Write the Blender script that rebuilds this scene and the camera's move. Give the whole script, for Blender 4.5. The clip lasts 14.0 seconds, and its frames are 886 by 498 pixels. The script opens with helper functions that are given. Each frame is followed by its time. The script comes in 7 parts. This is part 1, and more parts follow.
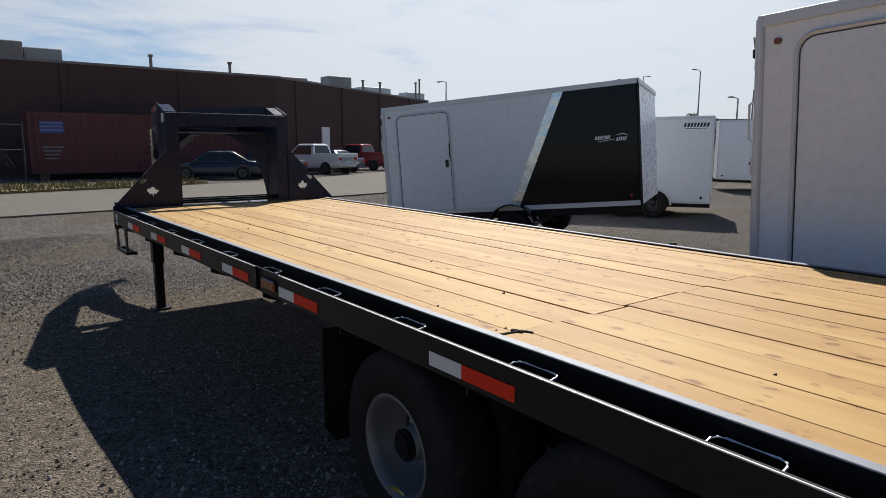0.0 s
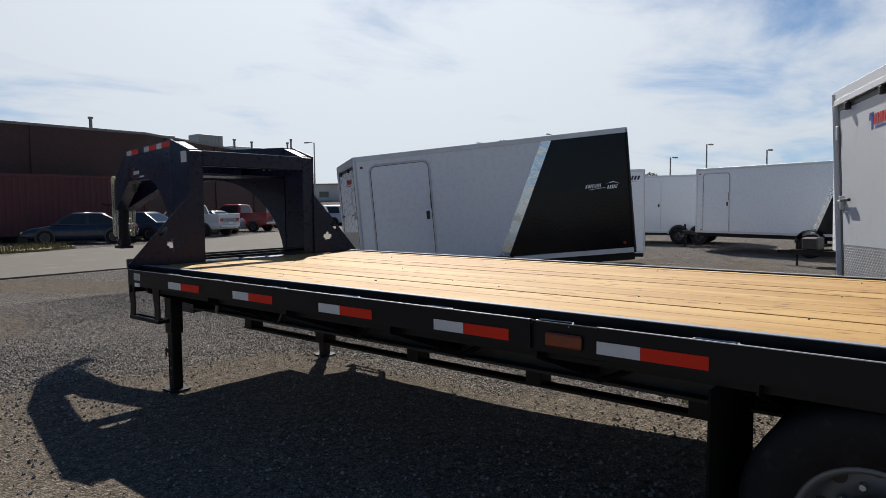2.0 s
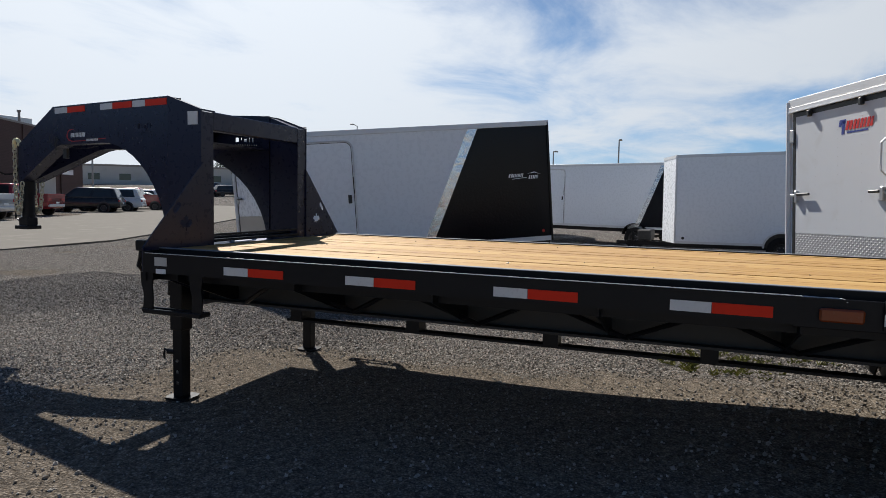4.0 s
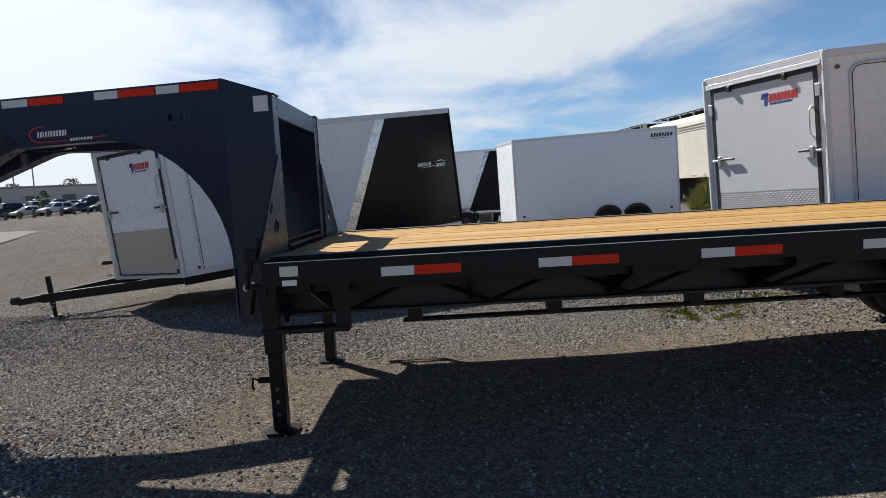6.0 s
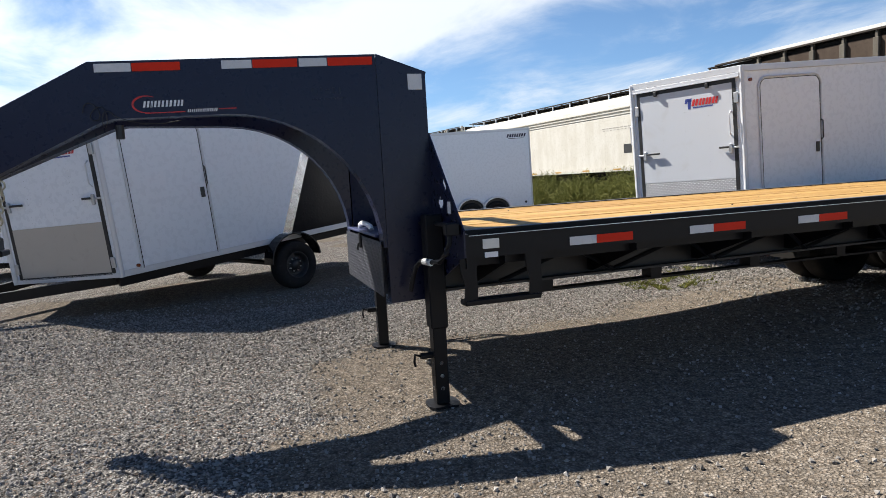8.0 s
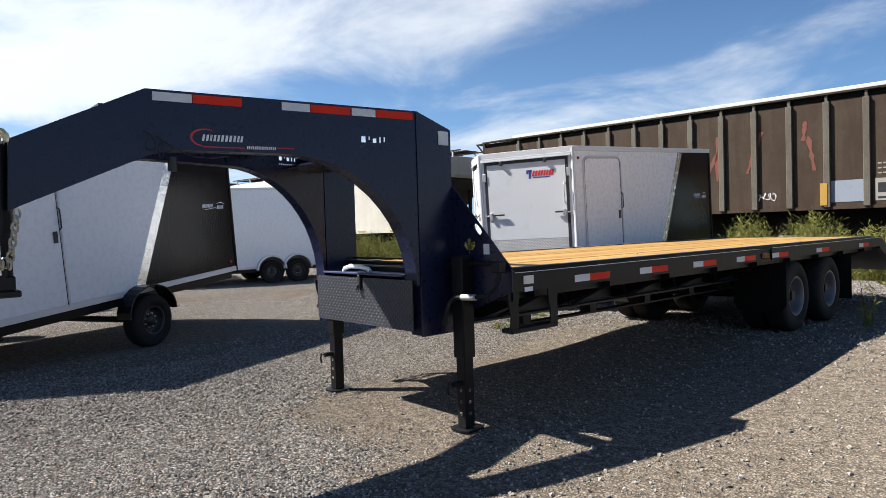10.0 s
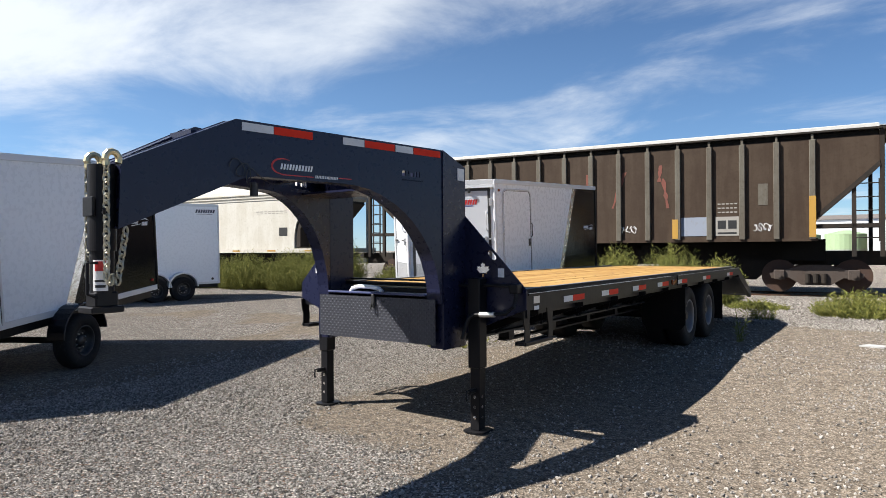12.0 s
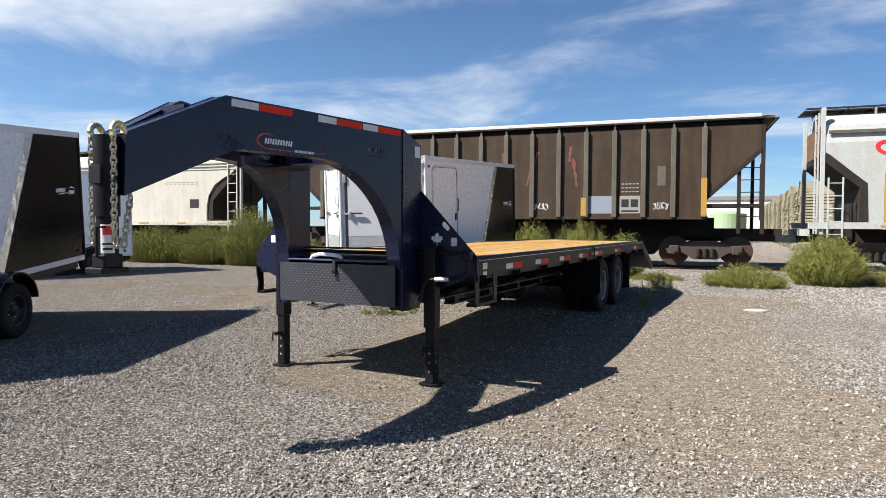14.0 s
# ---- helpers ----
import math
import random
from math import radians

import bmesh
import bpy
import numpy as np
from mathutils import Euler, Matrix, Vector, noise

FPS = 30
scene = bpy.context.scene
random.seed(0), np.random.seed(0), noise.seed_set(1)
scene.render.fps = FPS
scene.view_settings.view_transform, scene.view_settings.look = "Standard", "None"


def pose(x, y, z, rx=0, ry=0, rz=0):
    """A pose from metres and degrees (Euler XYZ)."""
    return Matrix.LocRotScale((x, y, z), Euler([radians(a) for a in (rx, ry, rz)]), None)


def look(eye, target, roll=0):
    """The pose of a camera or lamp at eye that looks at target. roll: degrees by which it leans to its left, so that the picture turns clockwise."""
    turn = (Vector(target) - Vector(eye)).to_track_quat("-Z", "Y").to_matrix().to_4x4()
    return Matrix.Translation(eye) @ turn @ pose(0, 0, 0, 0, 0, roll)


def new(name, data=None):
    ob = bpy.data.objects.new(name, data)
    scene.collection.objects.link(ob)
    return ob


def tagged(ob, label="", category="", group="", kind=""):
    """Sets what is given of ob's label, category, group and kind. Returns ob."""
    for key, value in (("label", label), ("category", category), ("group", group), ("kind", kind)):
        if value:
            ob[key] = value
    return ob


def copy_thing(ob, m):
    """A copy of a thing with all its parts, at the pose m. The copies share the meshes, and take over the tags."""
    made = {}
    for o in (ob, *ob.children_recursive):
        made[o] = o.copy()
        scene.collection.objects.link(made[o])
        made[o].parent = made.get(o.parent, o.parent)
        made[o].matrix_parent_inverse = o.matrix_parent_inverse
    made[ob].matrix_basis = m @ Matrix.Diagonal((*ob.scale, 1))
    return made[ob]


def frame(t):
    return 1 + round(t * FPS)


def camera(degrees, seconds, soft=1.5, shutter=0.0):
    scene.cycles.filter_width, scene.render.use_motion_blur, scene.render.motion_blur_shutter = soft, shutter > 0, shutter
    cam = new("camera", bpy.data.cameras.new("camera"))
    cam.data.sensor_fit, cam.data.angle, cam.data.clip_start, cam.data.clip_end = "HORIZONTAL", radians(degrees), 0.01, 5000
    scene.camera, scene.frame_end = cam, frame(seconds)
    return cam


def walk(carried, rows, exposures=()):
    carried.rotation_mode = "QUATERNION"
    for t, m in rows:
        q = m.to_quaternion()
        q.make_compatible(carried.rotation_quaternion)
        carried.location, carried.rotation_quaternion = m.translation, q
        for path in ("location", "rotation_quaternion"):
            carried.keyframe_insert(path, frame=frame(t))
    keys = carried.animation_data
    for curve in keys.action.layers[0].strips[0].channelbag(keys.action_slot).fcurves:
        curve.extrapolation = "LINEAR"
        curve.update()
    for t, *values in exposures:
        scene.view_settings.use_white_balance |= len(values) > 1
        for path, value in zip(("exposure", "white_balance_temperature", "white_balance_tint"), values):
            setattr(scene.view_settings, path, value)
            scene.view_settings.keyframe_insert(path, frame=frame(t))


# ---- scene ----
cam = camera(69.1, 14.0, soft=0.7)
PATH = [
    (0, (-1.275, -7.103, 1.736), (-0.076, -5.534, 1.417), 0.1),
    (0.5, (-1.506, -6.619, 1.712), (-0.302, -5.048, 1.419), 3.1),
    (1, (-1.796, -6.188, 1.665), (-0.552, -4.654, 1.345), -0.2),
    (1.5, (-2.055, -5.696, 1.616), (-0.616, -4.327, 1.382), -1.7),
    (2, (-2.314, -5.215, 1.566), (-0.783, -3.935, 1.433), -0.5),
    (2.5, (-2.543, -4.761, 1.51), (-0.871, -3.675, 1.354), 1.0),
    (3, (-2.769, -4.241, 1.515), (-1.005, -3.313, 1.349), -2.1),
    (3.2, (-2.871, -4.061, 1.493), (-1.086, -3.172, 1.343), -1.3),
    (5.3, (-3.365, -1.851, 1.458), (-1.4, -1.511, 1.299), -2.1),
    (5.5, (-3.395, -1.603, 1.438), (-1.415, -1.35, 1.311), -3.6),
    (6, (-3.435, -1.043, 1.413), (-1.443, -1.011, 1.235), -3.4),
    (6.5, (-3.438, -0.506, 1.421), (-1.447, -0.496, 1.225), -4.0),
    (7, (-3.518, 0.07, 1.407), (-1.535, -0.033, 1.168), -0.9),
    (7.5, (-3.412, 0.649, 1.376), (-1.445, 0.374, 1.139), -2.7),
    (8, (-3.344, 1.209, 1.4), (-1.45, 0.6, 1.188), -3.3),
    (8.5, (-3.296, 1.719, 1.391), (-1.443, 0.994, 1.183), -0.9),
    (9, (-3.181, 2.274, 1.388), (-1.384, 1.403, 1.279), 1.0),
    (9.2, (-3.076, 2.436, 1.362), (-1.407, 1.337, 1.3), -1.2),
    (11.3, (-2.562, 3.951, 1.387), (-1.187, 2.498, 1.324), 0.7),
    (11.5, (-2.486, 4.046, 1.388), (-1.164, 2.546, 1.325), 2.7),
    (12, (-2.278, 4.32, 1.414), (-1.124, 2.686, 1.419), -0.3),
    (12.5, (-2.297, 4.596, 1.405), (-1.302, 2.861, 1.426), -1.8),
    (13, (-2.308, 4.747, 1.39), (-1.435, 2.948, 1.369), -0.9),
    (13.5, (-2.265, 4.898, 1.396), (-1.35, 3.12, 1.362), -1.1),
    (14, (-2.194, 4.964, 1.375), (-1.288, 3.182, 1.304), 0.3),
]
EXPOSURES = [(0, 0.50), (3, 0.54), (5.5, 0.78), (6.5, 0.84), (7, 0.96), (7.5, 1.12), (8, 1.23), (9, 1.24), (11.5, 1.23), (14, 1.24)]
walk(cam, [(t, look(eye, target, roll)) for t, eye, target, roll in PATH], EXPOSURES)

# ---- light and sky ----
SUN = Vector((0.69, 0.67, 1.0)).normalized()
world = bpy.data.worlds.new("sky")
scene.world = world
world.use_nodes = True
wn, wl = world.node_tree.nodes, world.node_tree.links
wn.clear()
w_out, w_bg = wn.new("ShaderNodeOutputWorld"), wn.new("ShaderNodeBackground")
sky = wn.new("ShaderNodeTexSky")
sky.sky_type, sky.sun_disc = "NISHITA", False
sky.sun_elevation = math.asin(SUN.z)
sky.sun_rotation = math.atan2(SUN.x, SUN.y)
sky.altitude, sky.air_density, sky.dust_density, sky.ozone_density = 1100, 1.0, 0.1, 4.0
w_bg.inputs["Strength"].default_value = 0.043
co = wn.new("ShaderNodeTexCoord")
sep = wn.new("ShaderNodeSeparateXYZ")
wl.new(co.outputs["Generated"], sep.inputs[0])


def wmath(op, a, b=None, clamp=False):
    n = wn.new("ShaderNodeMath")
    n.operation, n.use_clamp = op, clamp
    for k, v in enumerate((a, b)):
        if v is None:
            continue
        if isinstance(v, (int, float)):
            n.inputs[k].default_value = v
        else:
            wl.new(v, n.inputs[k])
    return n.outputs[0]


# clouds lie on a flat layer: project the direction on it
zz = wmath("MAXIMUM", sep.outputs[2], 0.03)
zz = wmath("ADD", zz, 0.10)
cx, cy = wmath("DIVIDE", sep.outputs[0], zz), wmath("DIVIDE", sep.outputs[1], zz)
comb = wn.new("ShaderNodeCombineXYZ")
wl.new(cx, comb.inputs[0])
wl.new(cy, comb.inputs[1])
mapn = wn.new("ShaderNodeMapping")
mapn.inputs["Location"].default_value = (0.62, 0.35, 0.0)
mapn.inputs["Rotation"].default_value = (0, 0, radians(38))
mapn.inputs["Scale"].default_value = (0.72, 1.0, 1.0)
wl.new(comb.outputs[0], mapn.inputs[0])
cn = wn.new("ShaderNodeTexNoise")
cn.inputs["Scale"].default_value, cn.inputs["Detail"].default_value = 1.25, 9.0
cn.inputs["Roughness"].default_value, cn.inputs["Distortion"].default_value = 0.60, 0.35
wl.new(mapn.outputs[0], cn.inputs["Vector"])
cn2 = wn.new("ShaderNodeTexNoise")
cn2.inputs["Scale"].default_value, cn2.inputs["Detail"].default_value = 0.35, 3.0
wl.new(mapn.outputs[0], cn2.inputs["Vector"])
mix_a = wmath("ADD", wmath("MULTIPLY", cn.outputs["Fac"], 0.52), wmath("MULTIPLY", cn2.outputs["Fac"], 0.48))
# thicker cloud on the sun's side of the sky
sunward = wmath("ADD", wmath("MULTIPLY", sep.outputs[0], SUN.x), wmath("MULTIPLY", sep.outputs[1], SUN.y))
mix_a = wmath("ADD", mix_a, wmath("SUBTRACT", wmath("MULTIPLY", wmath("POWER", wmath("MAXIMUM", sunward, 0.0), 3.0), 0.66), 0.030))
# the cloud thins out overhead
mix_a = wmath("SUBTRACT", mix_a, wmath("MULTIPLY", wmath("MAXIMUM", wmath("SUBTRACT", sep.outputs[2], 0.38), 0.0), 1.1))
low = wmath("MAXIMUM", wmath("SUBTRACT", 1.0, wmath("MULTIPLY", sep.outputs[2], 4.0)), 0.0)
mix_a = wmath("ADD", mix_a, wmath("MULTIPLY", wmath("MULTIPLY", low, wmath("MAXIMUM", sunward, 0.0)), 0.16))
# broad banks of cloud: over the railway, over the far trailers, over the building
for place, reach, thick in (((1.95, -0.95, 0.0), 1.25, 0.170), ((2.90, -0.55, 0.0), 1.15, 0.21), ((0.80, 2.60, 0.0), 1.30, 0.20)):
    away = wn.new("ShaderNodeVectorMath")
    away.operation = "DISTANCE"
    wl.new(comb.outputs[0], away.inputs[0])
    away.inputs[1].default_value = place
    bank = wn.new("ShaderNodeMapRange")
    bank.interpolation_type = "SMOOTHSTEP"
    bank.inputs[1].default_value, bank.inputs[2].default_value, bank.inputs[3].default_value, bank.inputs[4].default_value = 0.1, reach, thick, 0.0
    wl.new(away.outputs["Value"], bank.inputs[0])
    mix_a = wmath("ADD", mix_a, bank.outputs[0])
ramp = wn.new("ShaderNodeMapRange")
ramp.interpolation_type = "SMOOTHSTEP"
ramp.inputs[1].default_value, ramp.inputs[2].default_value = 0.47, 0.70
wl.new(mix_a, ramp.inputs[0])
cloud = wmath("MULTIPLY", ramp.outputs[0], 0.92)
# pale haze low over the horizon
hazy = wn.new("ShaderNodeMapRange")
hazy.interpolation_type = "SMOOTHSTEP"
for k, v in enumerate((0.0, 0.0, 0.50, 0.40, 0.0)):
    if k:
        hazy.inputs[k].default_value = v
wl.new(sep.outputs[2], hazy.inputs[0])
haze_mix = wn.new("ShaderNodeMix")
haze_mix.data_type = "RGBA"
wl.new(wmath("MULTIPLY", hazy.outputs[0], wmath("ADD", 0.52, wmath("MULTIPLY", sunward, 0.95)), True), haze_mix.inputs["Factor"])
blue_air = wn.new("ShaderNodeMix")
blue_air.data_type, blue_air.blend_type = "RGBA", "MULTIPLY"
blue_air.inputs["Factor"].default_value = 1.0
wl.new(sky.outputs[0], blue_air.inputs[6])
blue_air.inputs[7].default_value = (0.84, 1.0, 1.14, 1.0)
wl.new(blue_air.outputs[2], haze_mix.inputs[6])
haze_mix.inputs[7].default_value = (5.0, 8.6, 13.6, 1.0)
mixc = wn.new("ShaderNodeMix")
mixc.data_type = "RGBA"
wl.new(cloud, mixc.inputs["Factor"])
wl.new(haze_mix.outputs[2], mixc.inputs[6])
# cloud is brighter towards the sun
toward = wmath("ADD", sunward, wmath("MULTIPLY", sep.outputs[2], SUN.z))
glow = wmath("POWER", wmath("MAXIMUM", toward, 0.0), 3.0)
lum = wmath("ADD", 9.5, wmath("MULTIPLY", glow, 7.0))
tone = wn.new("ShaderNodeCombineColor")
wl.new(wmath("MULTIPLY", lum, 0.97), tone.inputs[0])
wl.new(wmath("MULTIPLY", lum, 1.03), tone.inputs[1])
wl.new(wmath("MULTIPLY", lum, 1.10), tone.inputs[2])
wl.new(tone.outputs[0], mixc.inputs[7])
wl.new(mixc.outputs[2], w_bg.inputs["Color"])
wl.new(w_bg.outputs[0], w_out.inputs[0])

sun = new("sun", bpy.data.lights.new("sun", "SUN"))
sun.data.energy, sun.data.angle, sun.data.color = 5.0, radians(0.53), (1.0, 0.955, 0.88)
sun.matrix_world = look(SUN * 80, (0, 0, 0))


# ---- materials ----
class Nodes:
    """Shortcuts for a node material."""

    def __init__(self, name):
        self.m = bpy.data.materials.new(name)
        self.m.use_nodes = True
        self.t = self.m.node_tree
        self.b = self.t.nodes["Principled BSDF"]
        self.tc = self.t.nodes.new("ShaderNodeTexCoord").outputs["Object"]

    def n(self, kind, **inputs):
        node = self.t.nodes.new(kind)
        for k, v in inputs.items():
            self.put(node.inputs[k], v)
        return node

    def put(self, socket, v):
        if isinstance(v, bpy.types.NodeSocket):
            self.t.links.new(v, socket)
        else:
            socket.default_value = v

    def map(self, scale=(1, 1, 1), vec=None, rot=(0, 0, 0)):
        return self.n("ShaderNodeMapping", Vector=vec or self.tc, Scale=scale, Rotation=rot).outputs[0]

    def noise(self, scale, detail=4.0, vec=None, rough=0.55, dist=0.0):
        return self.n("ShaderNodeTexNoise", Vector=vec or self.tc, Scale=scale, Detail=detail, Roughness=rough, Distortion=dist).outputs["Fac"]

    def voronoi(self, scale, vec=None, feature="F1", out="Distance", flat=False):
        node = self.t.nodes.new("ShaderNodeTexVoronoi")
        node.feature, node.voronoi_dimensions = feature, "2D" if flat else "3D"
        self.put(node.inputs["Vector"], vec or self.tc)
        node.inputs["Scale"].default_value = scale
        return node.outputs[out]

    def math(self, op, a, b=0.0, clamp=False):
        node = self.t.nodes.new("ShaderNodeMath")
        node.operation, node.use_clamp = op, clamp
        self.put(node.inputs[0], a)
        self.put(node.inputs[1], b)
        return node.outputs[0]

    def step(self, v, lo, hi, a=0.0, b=1.0):
        node = self.t.nodes.new("ShaderNodeMapRange")
        node.interpolation_type = "SMOOTHSTEP"
        for k, x in enumerate((v, lo, hi, a, b)):
            self.put(node.inputs[k], x)
        return node.outputs[0]

    def mix(self, f, a, b, how="MIX"):
        node = self.t.nodes.new("ShaderNodeMix")
        node.data_type, node.blend_type = "RGBA", how
        for k, x in ((0, f), (6, a), (7, b)):
            if isinstance(x, tuple):
                x = (*x, 1)[:4]
            self.put(node.inputs[k], x)
        return node.outputs[2]

    def rand(self):
        return self.t.nodes.new("ShaderNodeObjectInfo").outputs["Random"]

    def island(self):
        return self.t.nodes.new("ShaderNodeNewGeometry").outputs["Random Per Island"]

    def bump(self, h, strength=0.3, dist=0.01):
        node = self.n("ShaderNodeBump", Height=h, Strength=strength, Distance=dist)
        self.t.links.new(node.outputs[0], self.b.inputs["Normal"])

    def done(self, color=None, rough=0.5, metal=0.0, spec=0.5, **kw):
        if color is not None:
            self.put(self.b.inputs["Base Color"], (*color, 1)[:4] if isinstance(color, tuple) else color)
        self.put(self.b.inputs["Roughness"], rough)
        self.put(self.b.inputs["Metallic"], metal)
        self.put(self.b.inputs["Specular IOR Level"], spec)
        for k, v in kw.items():
            self.put(self.b.inputs[k], v)
        return self.m


def plain(name, color, rough=0.5, metal=0.0, var=0.18, scale=3.0, bump=0.05, dirt=0.25, dirt_color=(0.16, 0.13, 0.10), spec=0.5):
    """A painted or bare surface with soft variation, a little dust and fine relief."""
    k = Nodes(name)
    big, fine = k.noise(scale, 5), k.noise(scale * 17, 3)
    c = k.mix(k.math("MULTIPLY", big, var * 2), tuple(x * (1 - var * 0.5) for x in color), tuple(min(1, x * (1 + var)) for x in color))
    c = k.mix(k.math("MULTIPLY", k.step(k.noise(scale * 2.3, 6, dist=0.6), 0.52, 0.78), dirt), c, dirt_color)
    k.bump(k.math("ADD", k.math("MULTIPLY", big, 0.6), k.math("MULTIPLY", fine, 0.4)), bump, 0.01)
    r = k.math("ADD", k.math("MULTIPLY", k.math("SUBTRACT", fine, 0.5), 0.16), rough, True)
    return k.done(c, r, metal, spec)


def gravel_material():
    k = Nodes("gravel")
    p = k.tc
    s1 = k.voronoi(62.0, p, "F1")
    id1 = k.voronoi(62.0, p, "F1", "Color")
    s2 = k.voronoi(150.0, p, "F1")
    id2 = k.voronoi(150.0, p, "F1", "Color")
    hue = k.n("ShaderNodeSeparateColor", Color=id1)
    hue2 = k.n("ShaderNodeSeparateColor", Color=id2)
    stone = k.mix(k.math("POWER", hue.outputs[0], 1.25), (0.085, 0.078, 0.070), (0.700, 0.650, 0.595))
    stone = k.mix(k.math("MULTIPLY", hue2.outputs[1], 0.38), stone, (0.252, 0.227, 0.200))
    stone = k.mix(k.math("MULTIPLY", k.step(hue.outputs[1], 0.86, 0.90), 0.6), stone, (0.353, 0.233, 0.171))
    # sandy compacted earth shows through; by the flatbed its dark tone also paints in shade
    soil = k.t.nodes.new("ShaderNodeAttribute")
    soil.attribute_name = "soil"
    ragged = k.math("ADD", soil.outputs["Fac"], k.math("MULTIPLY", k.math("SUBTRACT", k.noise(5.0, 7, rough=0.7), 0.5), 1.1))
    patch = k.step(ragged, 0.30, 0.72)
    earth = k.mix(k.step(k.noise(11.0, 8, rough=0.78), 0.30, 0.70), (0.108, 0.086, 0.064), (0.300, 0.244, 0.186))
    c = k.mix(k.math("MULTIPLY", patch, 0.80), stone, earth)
    c = k.mix(k.math("MULTIPLY", k.step(k.noise(0.12, 3), 0.45, 0.7), 0.15), c, (0.290, 0.242, 0.186))
    mott = k.math("ADD", 0.38, k.math("ADD", k.math("MULTIPLY", k.noise(5.0, 6, rough=0.7), 0.62), k.math("MULTIPLY", k.step(k.noise(24.0, 4, rough=0.75), 0.32, 0.68), 0.76)))
    c = k.mix(1.0, c, k.n("ShaderNodeCombineColor", Red=mott, Green=mott, Blue=mott).outputs[0], "MULTIPLY")
    # tone drops towards stone edges: shade in the gaps painted into the colour
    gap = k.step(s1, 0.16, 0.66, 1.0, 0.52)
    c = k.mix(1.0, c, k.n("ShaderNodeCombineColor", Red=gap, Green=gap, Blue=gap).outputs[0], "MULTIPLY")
    h = k.math("SUBTRACT", 1.0, s1)
    h = k.math("ADD", h, k.math("MULTIPLY", k.math("SUBTRACT", 1.0, s2), 0.45))
    h = k.math("MULTIPLY", h, k.math("SUBTRACT", 1.0, k.math("MULTIPLY", patch, 0.6)))
    k.bump(h, 1.0, 0.026)
    return k.done(c, 0.95, spec=0.05, **{"Diffuse Roughness": 0.6})


def stone_material():
    k = Nodes("loose_stone")
    r = k.island()
    c = k.mix(k.math("POWER", r, 1.2), (0.085, 0.079, 0.072), (0.490, 0.460, 0.424))
    c = k.mix(k.math("MULTIPLY", k.noise(60, 3), 0.34), c, (0.265, 0.225, 0.185))
    k.bump(k.noise(220, 3), 0.35, 0.003)
    return k.done(c, 0.9, spec=0.08, **{"Diffuse Roughness": 0.6})


